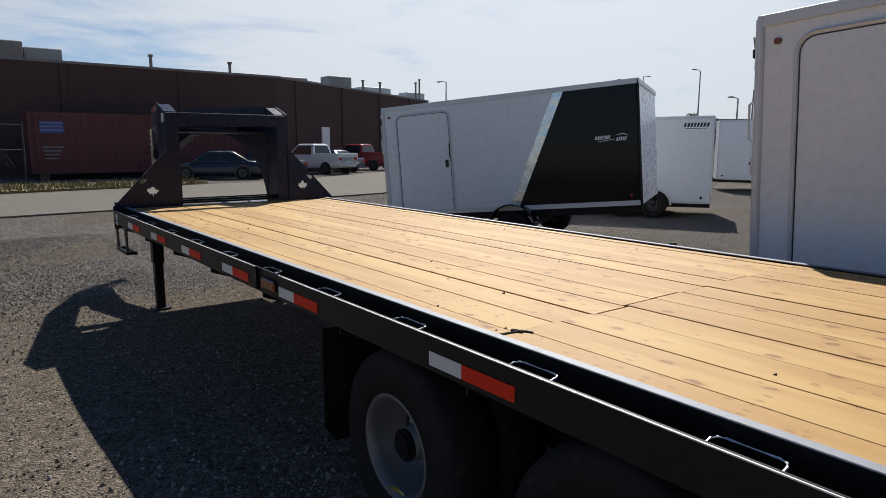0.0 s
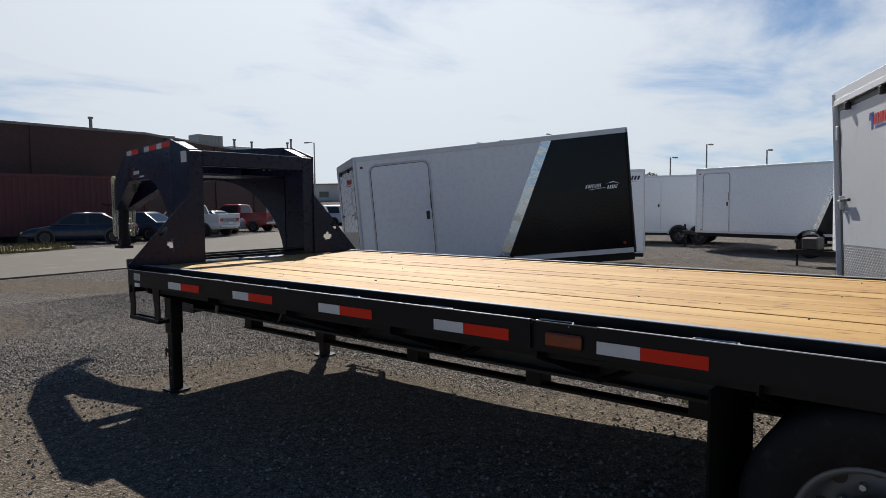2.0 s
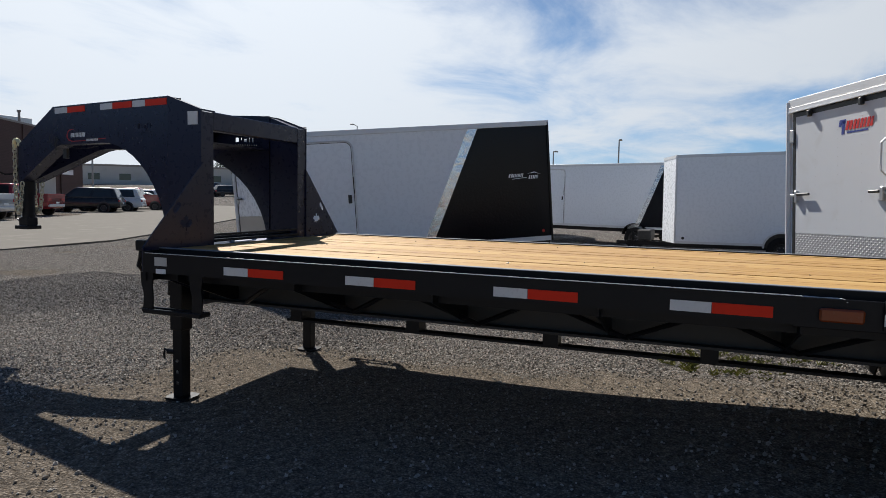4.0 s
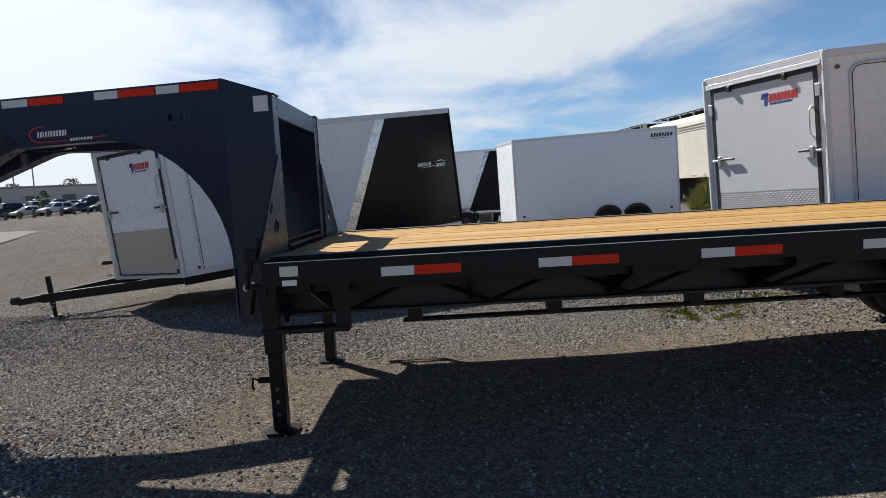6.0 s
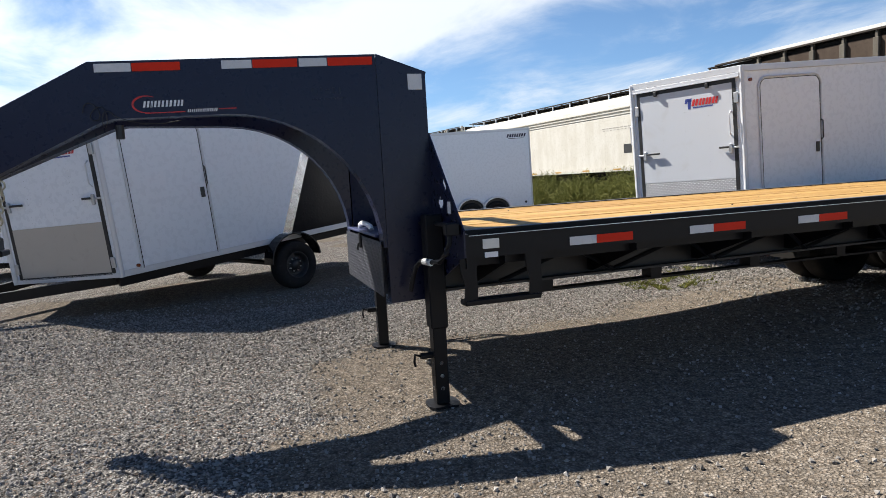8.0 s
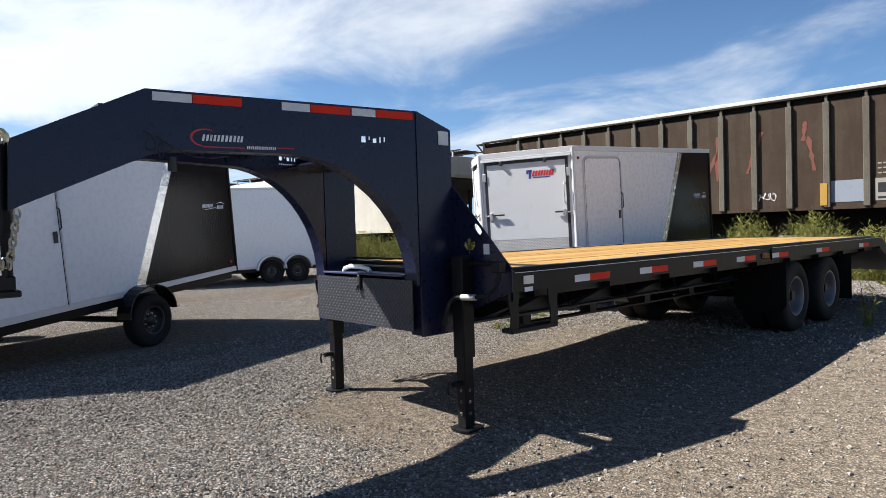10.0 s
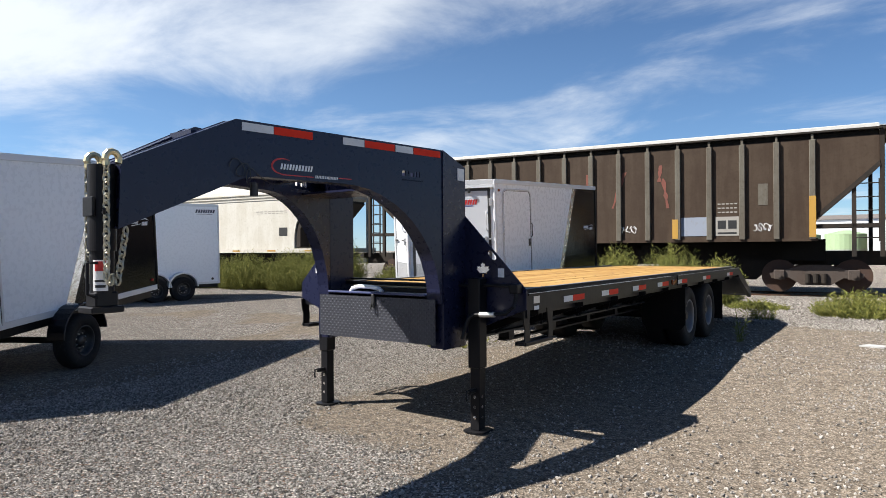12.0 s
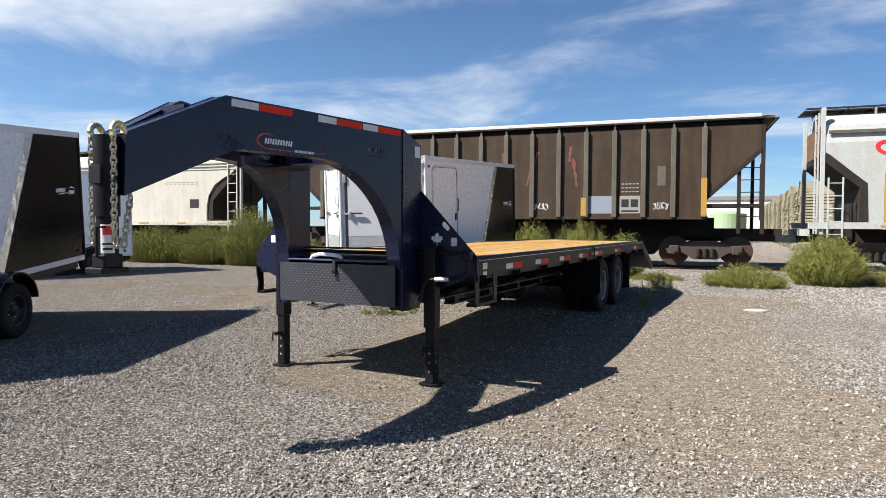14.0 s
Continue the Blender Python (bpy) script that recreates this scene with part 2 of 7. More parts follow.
def wood_material():
    k = Nodes("pine_plank")
    r = k.rand()
    off = k.n("ShaderNodeCombineXYZ", X=k.math("MULTIPLY", r, 37.0), Y=k.math("MULTIPLY", r, 91.0), Z=0.0).outputs[0]
    add = k.t.nodes.new("ShaderNodeVectorMath")
    k.put(add.inputs[0], k.tc)
    k.put(add.inputs[1], off)
    p = add.outputs[0]
    # knots swing the grain round them
    wob = k.math("MULTIPLY", k.math("SUBTRACT", k.noise(40, 4, p), 0.5), 0.24)
    kv = k.math("ADD", k.voronoi(1.0, k.map((8.5, 4.6, 0.0), p), flat=True), wob)
    small = k.math("ADD", k.voronoi(1.0, k.map((19.0, 11.0, 0.0), p), flat=True), wob)
    pick = k.step(k.noise(2.3, 1, p), 0.50, 0.54)
    pick2 = k.step(k.noise(4.1, 1, p), 0.57, 0.60)
    bend = k.n("ShaderNodeCombineXYZ", X=k.math("MULTIPLY", k.step(kv, 0.0, 0.42, 1.0, 0.0), 0.030), Y=0.0, Z=0.0).outputs[0]
    add2 = k.t.nodes.new("ShaderNodeVectorMath")
    k.put(add2.inputs[0], p)
    k.put(add2.inputs[1], bend)
    q = add2.outputs[0]
    grain = k.noise(1.0, 7, k.map((52, 1.1, 52), q), 0.62, 0.9)
    fine = k.noise(1.0, 4, k.map((260, 4.0, 260), q))
    broad = k.noise(1.0, 4, k.map((5.0, 0.7, 5.0), p), 0.6)
    c = k.mix(grain, (0.263, 0.140, 0.037), (0.439, 0.262, 0.081))
    c = k.mix(k.math("MULTIPLY", k.step(grain, 0.53, 0.66), 0.60), c, (0.230, 0.104, 0.023))
    c = k.mix(k.math("MULTIPLY", k.step(broad, 0.40, 0.64), 0.55), c, (0.492, 0.320, 0.113))
    c = k.mix(k.math("MULTIPLY", k.step(broad, 0.60, 0.36), 0.30), c, (0.290, 0.148, 0.041))
    c = k.mix(k.math("MULTIPLY", r, 0.30), c, (0.325, 0.180, 0.048))
    ring = k.math("MULTIPLY", k.step(kv, 0.07, 0.30, 1.0, 0.0), pick)
    heart = k.math("MULTIPLY", k.step(kv, 0.085, 0.135, 1.0, 0.0), pick)
    heart2 = k.math("MULTIPLY", k.step(small, 0.11, 0.17, 1.0, 0.0), pick2)
    c = k.mix(k.math("MULTIPLY", ring, 0.42), c, (0.277, 0.118, 0.023))
    c = k.mix(k.math("MULTIPLY", heart, 0.72), c, (0.139, 0.056, 0.013))
    c = k.mix(k.math("MULTIPLY", heart2, 0.45), c, (0.162, 0.068, 0.016))
    # dusty boot marks, pale scuffs and dark dents
    scuff = k.math("MULTIPLY", k.step(k.noise(1.1, 6, rough=0.7, dist=0.8), 0.52, 0.68), k.step(k.noise(9, 4), 0.38, 0.60))
    c = k.mix(k.math("MULTIPLY", scuff, 0.34), c, (0.377, 0.269, 0.131))
    chip = k.step(k.noise(1.0, 3, k.map((70, 17, 10), p)), 0.70, 0.75)
    c = k.mix(k.math("MULTIPLY", chip, 0.65), c, (0.131, 0.064, 0.019))
    k.bump(k.math("ADD", k.math("MULTIPLY", grain, 0.5), k.math("MULTIPLY", fine, 0.5)), 0.30, 0.004)
    return k.done(c, k.math("ADD", 0.50, k.math("MULTIPLY", fine, 0.25)), spec=0.30)


def diamond_plate(name, color, rough, metal):
    k = Nodes(name)
    wave = []
    for ang in (0.785, -0.785):
        w = k.t.nodes.new("ShaderNodeTexWave")
        k.put(w.inputs["Vector"], k.map((1, 1, 1), rot=(0, ang, 0)))
        w.inputs["Scale"].default_value = 10.0
        wave.append(w.outputs["Fac"])
    h = k.math("MULTIPLY", wave[0], wave[1])
    big = k.noise(5.0, 4)
    c = k.mix(big, tuple(x * 0.75 for x in color), color)
    k.bump(k.step(h, 0.30, 0.75), 0.9, 0.005)
    return k.done(c, k.math("ADD", rough, k.math("MULTIPLY", big, 0.12)), metal)


def mirror_trim():
    k = Nodes("mirror_trim")
    k.bump(k.noise(4.2, 2.0, dist=0.8), 0.7, 0.016)
    return k.done((0.74, 0.75, 0.76), k.math("ADD", 0.16, k.math("MULTIPLY", k.noise(9, 3), 0.18)), 1.0)


def rusty_panel(name, paint, rust, amount):
    k = Nodes(name)
    streak = k.noise(1.0, 6, k.map((3.2, 3.2, 0.35)), 0.65, 0.4)
    spots = k.noise(2.2, 8, rough=0.7)
    f = k.math("ADD", k.math("MULTIPLY", streak, 0.6), k.math("MULTIPLY", spots, 0.4))
    c = k.mix(k.math("MULTIPLY", k.step(f, 0.38, 0.62), amount), paint, rust)
    c = k.mix(k.math("MULTIPLY", k.step(k.noise(14, 5), 0.5, 0.75), 0.35), c, tuple(x * 0.55 for x in rust))
    k.bump(spots, 0.15, 0.02)
    return k.done(c, 0.78, spec=0.25)


def leaf_material(name, a, b):
    k = Nodes(name)
    c = k.mix(k.island(), a, b)
    c = k.mix(k.math("MULTIPLY", k.noise(1.5, 3), 0.5), c, tuple(x * 0.6 for x in a))
    return k.done(c, 0.65, spec=0.25, **{"Subsurface Weight": 0.0})


def brick_wall_material():
    k = Nodes("brown_block")
    br = k.n("ShaderNodeTexBrick", Vector=k.map((1, 1, 1), rot=(radians(90), 0, 0)), Scale=2.5)
    br.inputs["Color1"].default_value = (0.088, 0.054, 0.050, 1)
    br.inputs["Color2"].default_value = (0.106, 0.065, 0.059, 1)
    br.inputs["Mortar"].default_value = (0.068, 0.046, 0.040, 1)
    c = k.mix(k.math("MULTIPLY", k.noise(0.4, 5), 0.5), br.outputs[0], (0.058, 0.041, 0.036))
    k.bump(k.noise(25, 3), 0.2, 0.01)
    return k.done(c, 0.85, spec=0.2)


def water_glass(name, color, rough=0.05):
    k = Nodes(name)
    return k.done(color, k.math("MULTIPLY", k.noise(6), rough * 2), spec=0.6)


M_GRAVEL, M_STONE, M_WOOD = gravel_material(), stone_material(), wood_material()
M_BLACK = plain("black_powder_coat", (0.0088, 0.0088, 0.0105), 0.40, 0.0, 0.3, 2.0, 0.05, 0.10, (0.035, 0.032, 0.028), 0.2)
M_NAVY = plain("dark_navy_paint", (0.0105, 0.0130, 0.037), 0.29, 0.0, 0.15, 1.5, 0.012, 0.06, (0.026, 0.027, 0.040), 0.36)
# bright metal tone for the painted highlight on the rub rails
M_STEEL = plain("steel_edge_highlight", (0.62, 0.63, 0.66), 0.42, 0.45, 0.2, 6.0, 0.05, 0.3, (0.2, 0.19, 0.18))
M_ROD = plain("bright_zinc_rod", (0.78, 0.79, 0.80), 0.38, 0.3, 0.15, 9.0, 0.04, 0.2)
M_FENCE = plain("dull_fence_wire", (0.045, 0.043, 0.042), 0.7, 0.2, 0.2, 6.0, 0.05, 0.3)
# paler than the frame's black: light from the ground put into the colour
M_BEAM = plain("ground_lit_black_beam", (0.024, 0.024, 0.026), 0.48, 0.0, 0.3, 2.0, 0.06, 0.35, (0.06, 0.052, 0.045), 0.4)
M_EDGE = plain("dull_edge_strip", (0.19, 0.205, 0.235), 0.62, 0.35, 0.3, 6.0, 0.08, 0.5, (0.15, 0.14, 0.13), 0.3)
M_GALV = plain("galvanised_metal", (0.55, 0.56, 0.57), 0.42, 0.75, 0.2, 8.0, 0.05, 0.25)
M_CHAIN = plain("zinc_chain", (0.50, 0.47, 0.37), 0.33, 0.85, 0.25, 30.0, 0.08, 0.3)
M_HOOK = plain("gold_zinc_hook", (0.72, 0.62, 0.38), 0.35, 0.7, 0.2, 25.0, 0.06, 0.2)
M_TYRE = plain("tyre_rubber", (0.018, 0.017, 0.017), 0.8, 0.0, 0.25, 9.0, 0.2, 0.4, (0.06, 0.054, 0.048), 0.2)
M_RIM = plain("silver_rim", (0.17, 0.17, 0.175), 0.45, 0.4, 0.15, 7.0, 0.04, 0.3)
M_WHITE = plain("white_aluminium_skin", (0.78, 0.81, 0.85), 0.28, 0.0, 0.03, 0.9, 0.006, 0.05, (0.45, 0.43, 0.40))
# scuffed copy of the white skin, darkened to tone down sun on one door
M_DOOR_DIM = plain("scuffed_dimmed_white_door", (0.60, 0.62, 0.655), 0.40, 0.0, 0.12, 1.4, 0.02, 0.25, (0.42, 0.40, 0.37))
M_WHITE_TRIM = plain("white_trim", (0.66, 0.67, 0.69), 0.35, 0.2, 0.08, 3.0, 0.03, 0.15, (0.4, 0.38, 0.36))
M_GLOSS_BLACK = plain("gloss_black_skin", (0.008, 0.008, 0.010), 0.06, 0.0, 0.2, 1.6, 0.55, 0.05, (0.02, 0.02, 0.02), 0.20)
M_CHROME = mirror_trim()
M_PLASTIC = plain("black_plastic", (0.02, 0.02, 0.021), 0.45, 0.0, 0.2, 8.0, 0.06, 0.2)
M_RED_TAPE = plain("red_reflective_tape", (0.72, 0.036, 0.014), 0.45, 0.0, 0.15, 20.0, 0.06, 0.10, (0.2, 0.03, 0.02), 0.12)
M_WHITE_TAPE = plain("white_reflective_tape", (0.66, 0.66, 0.66), 0.3, 0.0, 0.15, 20.0, 0.06, 0.2)
M_LOGO_WHITE = plain("white_decal", (0.8, 0.8, 0.8), 0.4, 0.0, 0.05, 9.0, 0.02, 0.1)
M_LOGO_RED = plain("red_decal", (0.55, 0.03, 0.03), 0.4, 0.0, 0.05, 9.0, 0.02, 0.1)
M_LOGO_BLUE = plain("blue_decal", (0.04, 0.06, 0.26), 0.4, 0.0, 0.05, 9.0, 0.02, 0.1)
M_LOGO_NAVY = plain("navy_decal", (0.012, 0.015, 0.045), 0.4, 0.0, 0.05, 9.0, 0.02, 0.1)
M_AMBER = plain("amber_lens", (0.20, 0.040, 0.010), 0.2, 0.0, 0.1, 20.0, 0.03, 0.2)
M_RED_LENS = plain("red_lens", (0.40, 0.02, 0.02), 0.2, 0.0, 0.1, 20.0, 0.03, 0.2)
M_PLATE_DARK = diamond_plate("dark_diamond_plate", (0.075, 0.078, 0.095), 0.28, 0.5)
M_PLATE = diamond_plate("bright_diamond_plate", (0.48, 0.49, 0.51), 0.46, 0.6)
M_ASPHALT = plain("worn_asphalt", (0.112, 0.103, 0.090), 0.9, 0.0, 0.18, 0.6, 0.25, 0.3, (0.27, 0.25, 0.22), 0.2)
M_BROWN = brick_wall_material()
M_FLASH = plain("roof_flashing", (0.22, 0.20, 0.19), 0.6, 0.2, 0.2, 2.0, 0.05, 0.3)
M_CONTAINER = rusty_panel("faded_red_container", (0.135, 0.050, 0.052), (0.095, 0.046, 0.040), 0.6)
M_HOPPER = rusty_panel("brown_hopper_paint", (0.054, 0.037, 0.025), (0.032, 0.019, 0.012), 0.75)
M_HOPPER_RIB = rusty_panel("grey_brown_rib", (0.1156, 0.1074, 0.0884), (0.0612, 0.0442, 0.0313), 0.5)
M_CREAM = rusty_panel("cream_hopper_paint", (0.4960, 0.4800, 0.4320), (0.3680, 0.3280, 0.2640), 0.45)
M_PALE = rusty_panel("pale_grey_hopper_paint", (0.395, 0.425, 0.425), (0.3444, 0.2788, 0.2214), 0.35)
M_UNDER = rusty_panel("sooty_underframe", (0.017, 0.015, 0.013), (0.036, 0.024, 0.017), 0.6)
M_RUSTED = rusty_panel("rusted_wheel_steel", (0.050, 0.032, 0.026), (0.060, 0.032, 0.020), 0.7)
M_CAST = rusty_panel("dusty_cast_steel", (0.060, 0.050, 0.045), (0.055, 0.036, 0.026), 0.5)
M_ROOF_PALE = plain("weathered_white_roof", (0.5270, 0.5185, 0.4930), 0.6, 0.1, 0.2, 2.0, 0.05, 0.3)
# near-black for rubber and splits; also paints in shade on the wagons
M_SHADE_BLACK = plain("shade_black", (0.010, 0.009, 0.008), 0.85, 0.0, 0.3, 2.0, 0.1, 0.25, (0.03, 0.022, 0.016), 0.15)
M_PANEL_GREY = plain("dusty_grey_panel", (0.2700, 0.2550, 0.2325), 0.7, 0.0, 0.25, 6.0, 0.05, 0.5)
M_YELLOW = plain("faded_yellow_mark", (0.3850, 0.2170, 0.0350), 0.6, 0.0, 0.2, 4.0, 0.05, 0.3)
M_GREYBLUE = plain("grey_blue_patch", (0.2160, 0.2448, 0.3024), 0.7, 0.0, 0.15, 3.0, 0.05, 0.3)
M_FADED_RED = plain("faded_red_paint", (0.150, 0.046, 0.032), 0.8, 0.0, 0.3, 3.0, 0.03, 0.7, (0.075, 0.045, 0.030))
M_RAIL = rusty_panel("rail_steel", (0.16, 0.10, 0.07), (0.10, 0.05, 0.03), 0.8)
M_BUSH = leaf_material("weed_leaf", (0.088, 0.102, 0.022), (0.285, 0.278, 0.066))
M_GRASS = leaf_material("dry_grass", (0.1400, 0.1190, 0.0490), (0.2520, 0.2100, 0.0980))
M_TREE = leaf_material("tree_leaf", (0.0263, 0.0450, 0.0150), (0.0600, 0.0825, 0.0263))
M_TREE_GOLD = leaf_material("golden_tree_leaf", (0.2625, 0.2100, 0.0300), (0.3750, 0.3150, 0.0600))
M_BARK = plain("bark", (0.10, 0.07, 0.05), 0.9, 0.0, 0.3, 12.0, 0.4, 0.2)
M_GLASS_DARK = water_glass("dark_car_glass", (0.02, 0.025, 0.028))
M_POLE = plain("grey_pole", (0.30, 0.30, 0.29), 0.5, 0.4, 0.15, 3.0, 0.03, 0.2)
M_POST = plain("weathered_post", (0.100, 0.078, 0.055), 0.85, 0.0, 0.3, 5.0, 0.3, 0.3)
M_FARWALL = plain("grey_cladding", (0.42, 0.42, 0.41), 0.7, 0.0, 0.15, 0.2, 0.05, 0.2)
M_BLUE_LID = plain("dark_blue_lid", (0.034, 0.045, 0.12), 0.4, 0.1, 0.2, 6.0, 0.05, 0.2)
M_TAN = plain("road_film_on_door", (0.50, 0.46, 0.40), 0.5, 0.1, 0.15, 4.0, 0.06, 0.3, (0.36, 0.30, 0.24))
M_PALLET = plain("weathered_pallet_wood", (0.26, 0.235, 0.16), 0.85, 0.0, 0.4, 2.0, 0.2, 0.3)


def car_paint(name, color):
    return plain(name, color, 0.22, 0.0, 0.08, 1.0, 0.01, 0.12, (0.2, 0.18, 0.16))


# ---- mesh helpers ----
def fresh():
    return bmesh.new()


def box(bm, x0, x1, y0, y1, z0, z1, bevel=0.0, m=None):
    v = [bm.verts.new((x, y, z)) for z in (z0, z1) for y in (y0, y1) for x in (x0, x1)]
    f = [bm.faces.new([v[i] for i in q]) for q in ((0, 2, 3, 1), (4, 5, 7, 6), (0, 1, 5, 4), (2, 6, 7, 3), (0, 4, 6, 2), (1, 3, 7, 5))]
    if bevel:
        e = list({e for q in f for e in q.edges})
        r = bmesh.ops.bevel(bm, geom=e, offset=bevel, segments=1, affect="EDGES")
        v = list({w for q in r["faces"] for w in q.verts} | {w for w in v if w.is_valid})
    if m is not None:
        bmesh.ops.transform(bm, matrix=m, verts=[w for w in v if w.is_valid])
    return bm


def prism(bm, pts, axis, a, b, m=None):
    """A solid with the outline pts (pairs), from a to b along axis: x takes pairs (y, z), y (x, z), z (x, y)."""
    place = {"x": lambda p, t: (t, p[0], p[1]), "y": lambda p, t: (p[0], t, p[1]), "z": lambda p, t: (p[0], p[1], t)}[axis]
    lo, hi = [bm.verts.new(place(p, a)) for p in pts], [bm.verts.new(place(p, b)) for p in pts]
    n = len(pts)
    fs = [bm.faces.new(lo[::-1]), bm.faces.new(hi)]
    for i in range(n):
        fs.append(bm.faces.new((lo[i], lo[(i + 1) % n], hi[(i + 1) % n], hi[i])))
    bmesh.ops.recalc_face_normals(bm, faces=fs)
    if m is not None:
        bmesh.ops.transform(bm, matrix=m, verts=lo + hi)
    return bm


def cyl(bm, p0, p1, r, seg=12, r2=None):
    p0, p1 = Vector(p0), Vector(p1)
    d = p1 - p0
    m = Matrix.Translation((p0 + p1) / 2) @ d.to_track_quat("Z", "Y").to_matrix().to_4x4()
    bmesh.ops.create_cone(bm, cap_ends=True, segments=seg, radius1=r, radius2=r if r2 is None else r2, depth=d.length, matrix=m)
    return bm


def tube(bm, pts, r, seg=8, closed=False):
    """A round bar along the points."""
    pts = [Vector(p) for p in pts]
    n = len(pts)
    rings = []
    for i, p in enumerate(pts):
        a = pts[i - 1] if (i or closed) else p
        b = pts[(i + 1) % n] if (i < n - 1 or closed) else p
        q = (b - a).normalized().to_track_quat("Z", "Y")
        rings.append([bm.verts.new(p + q @ Vector((r * math.cos(t), r * math.sin(t), 0))) for t in (2 * math.pi * k / seg for k in range(seg))])
    last = n if closed else n - 1
    for i in range(last):
        u, w = rings[i], rings[(i + 1) % n]
        best = min(range(seg), key=lambda s: (u[0].co - w[s].co).length)
        for k in range(seg):
            bm.faces.new((u[k], u[(k + 1) % seg], w[(k + 1 + best) % seg], w[(k + best) % seg]))
    if not closed:
        bm.faces.new(rings[0][::-1])
        bm.faces.new(rings[-1])
    return bm


def holed_plate(outline, holes, place, thick):
    """A plate with cut-outs: outline and holes are lists of pairs; place maps (u, v, depth) to a point."""
    bm = fresh()
    edges = []
    for loop in (outline, *holes):
        vs = [bm.verts.new((u, v, 0)) for u, v in loop]
        edges += [bm.edges.new((vs[i], vs[(i + 1) % len(vs)])) for i in range(len(vs))]
    bmesh.ops.triangle_fill(bm, use_beauty=True, use_dissolve=False, edges=edges)
    r = bmesh.ops.extrude_face_region(bm, geom=bm.faces[:])
    for v in [g for g in r["geom"] if isinstance(g, bmesh.types.BMVert)]:
        v.co.z = thick
    bmesh.ops.recalc_face_normals(bm, faces=bm.faces[:])
    for v in bm.verts:
        v.co = Vector(place(*v.co))
    bmesh.ops.recalc_face_normals(bm, faces=bm.faces[:])
    return bm


def strokes_of(u, v, widths, height, gap, lean=0.2, weight=0.42):
    """Outlines for a line of unreadable marks: two slanted strokes for each width, from u on, v the foot."""
    out = []
    sign = 1 if sum(widths) > 0 else -1
    d = sign * lean * height
    for w in widths:
        for q in (0.0, 1.0 - weight):
            a, b = u + w * q, u + w * (q + weight)
            out.append([(a, v), (b, v), (b + d, v + height), (a + d, v + height)])
        u += w + sign * gap
    return out


def mesh_of(bm, name, material, smooth=False):
    me = bpy.data.meshes.new(name)
    bm.to_mesh(me)
    bm.free()
    if material:
        me.materials.append(material)
    if smooth:
        for p in me.polygons:
            p.use_smooth = True
    return me


def part(name, bm, material, parent, label="", smooth=False):
    ob = new(name, mesh_of(bm, name, material, smooth))
    ob.parent = parent
    if label:
        ob["label"] = label
    return ob


def thing(name, label, category, group="", m=None, kind=""):
    ob = new(name)
    ob.empty_display_size = 0.2
    if m is not None:
        ob.matrix_basis = m
    return tagged(ob, label, category, group, kind)


def solo(name, bm, material, label, category, kind="", group="", smooth=False, m=None):
    ob = new(name, mesh_of(bm, name, material, smooth))
    if m is not None:
        ob.matrix_basis = m
    return tagged(ob, label, category, group, kind)


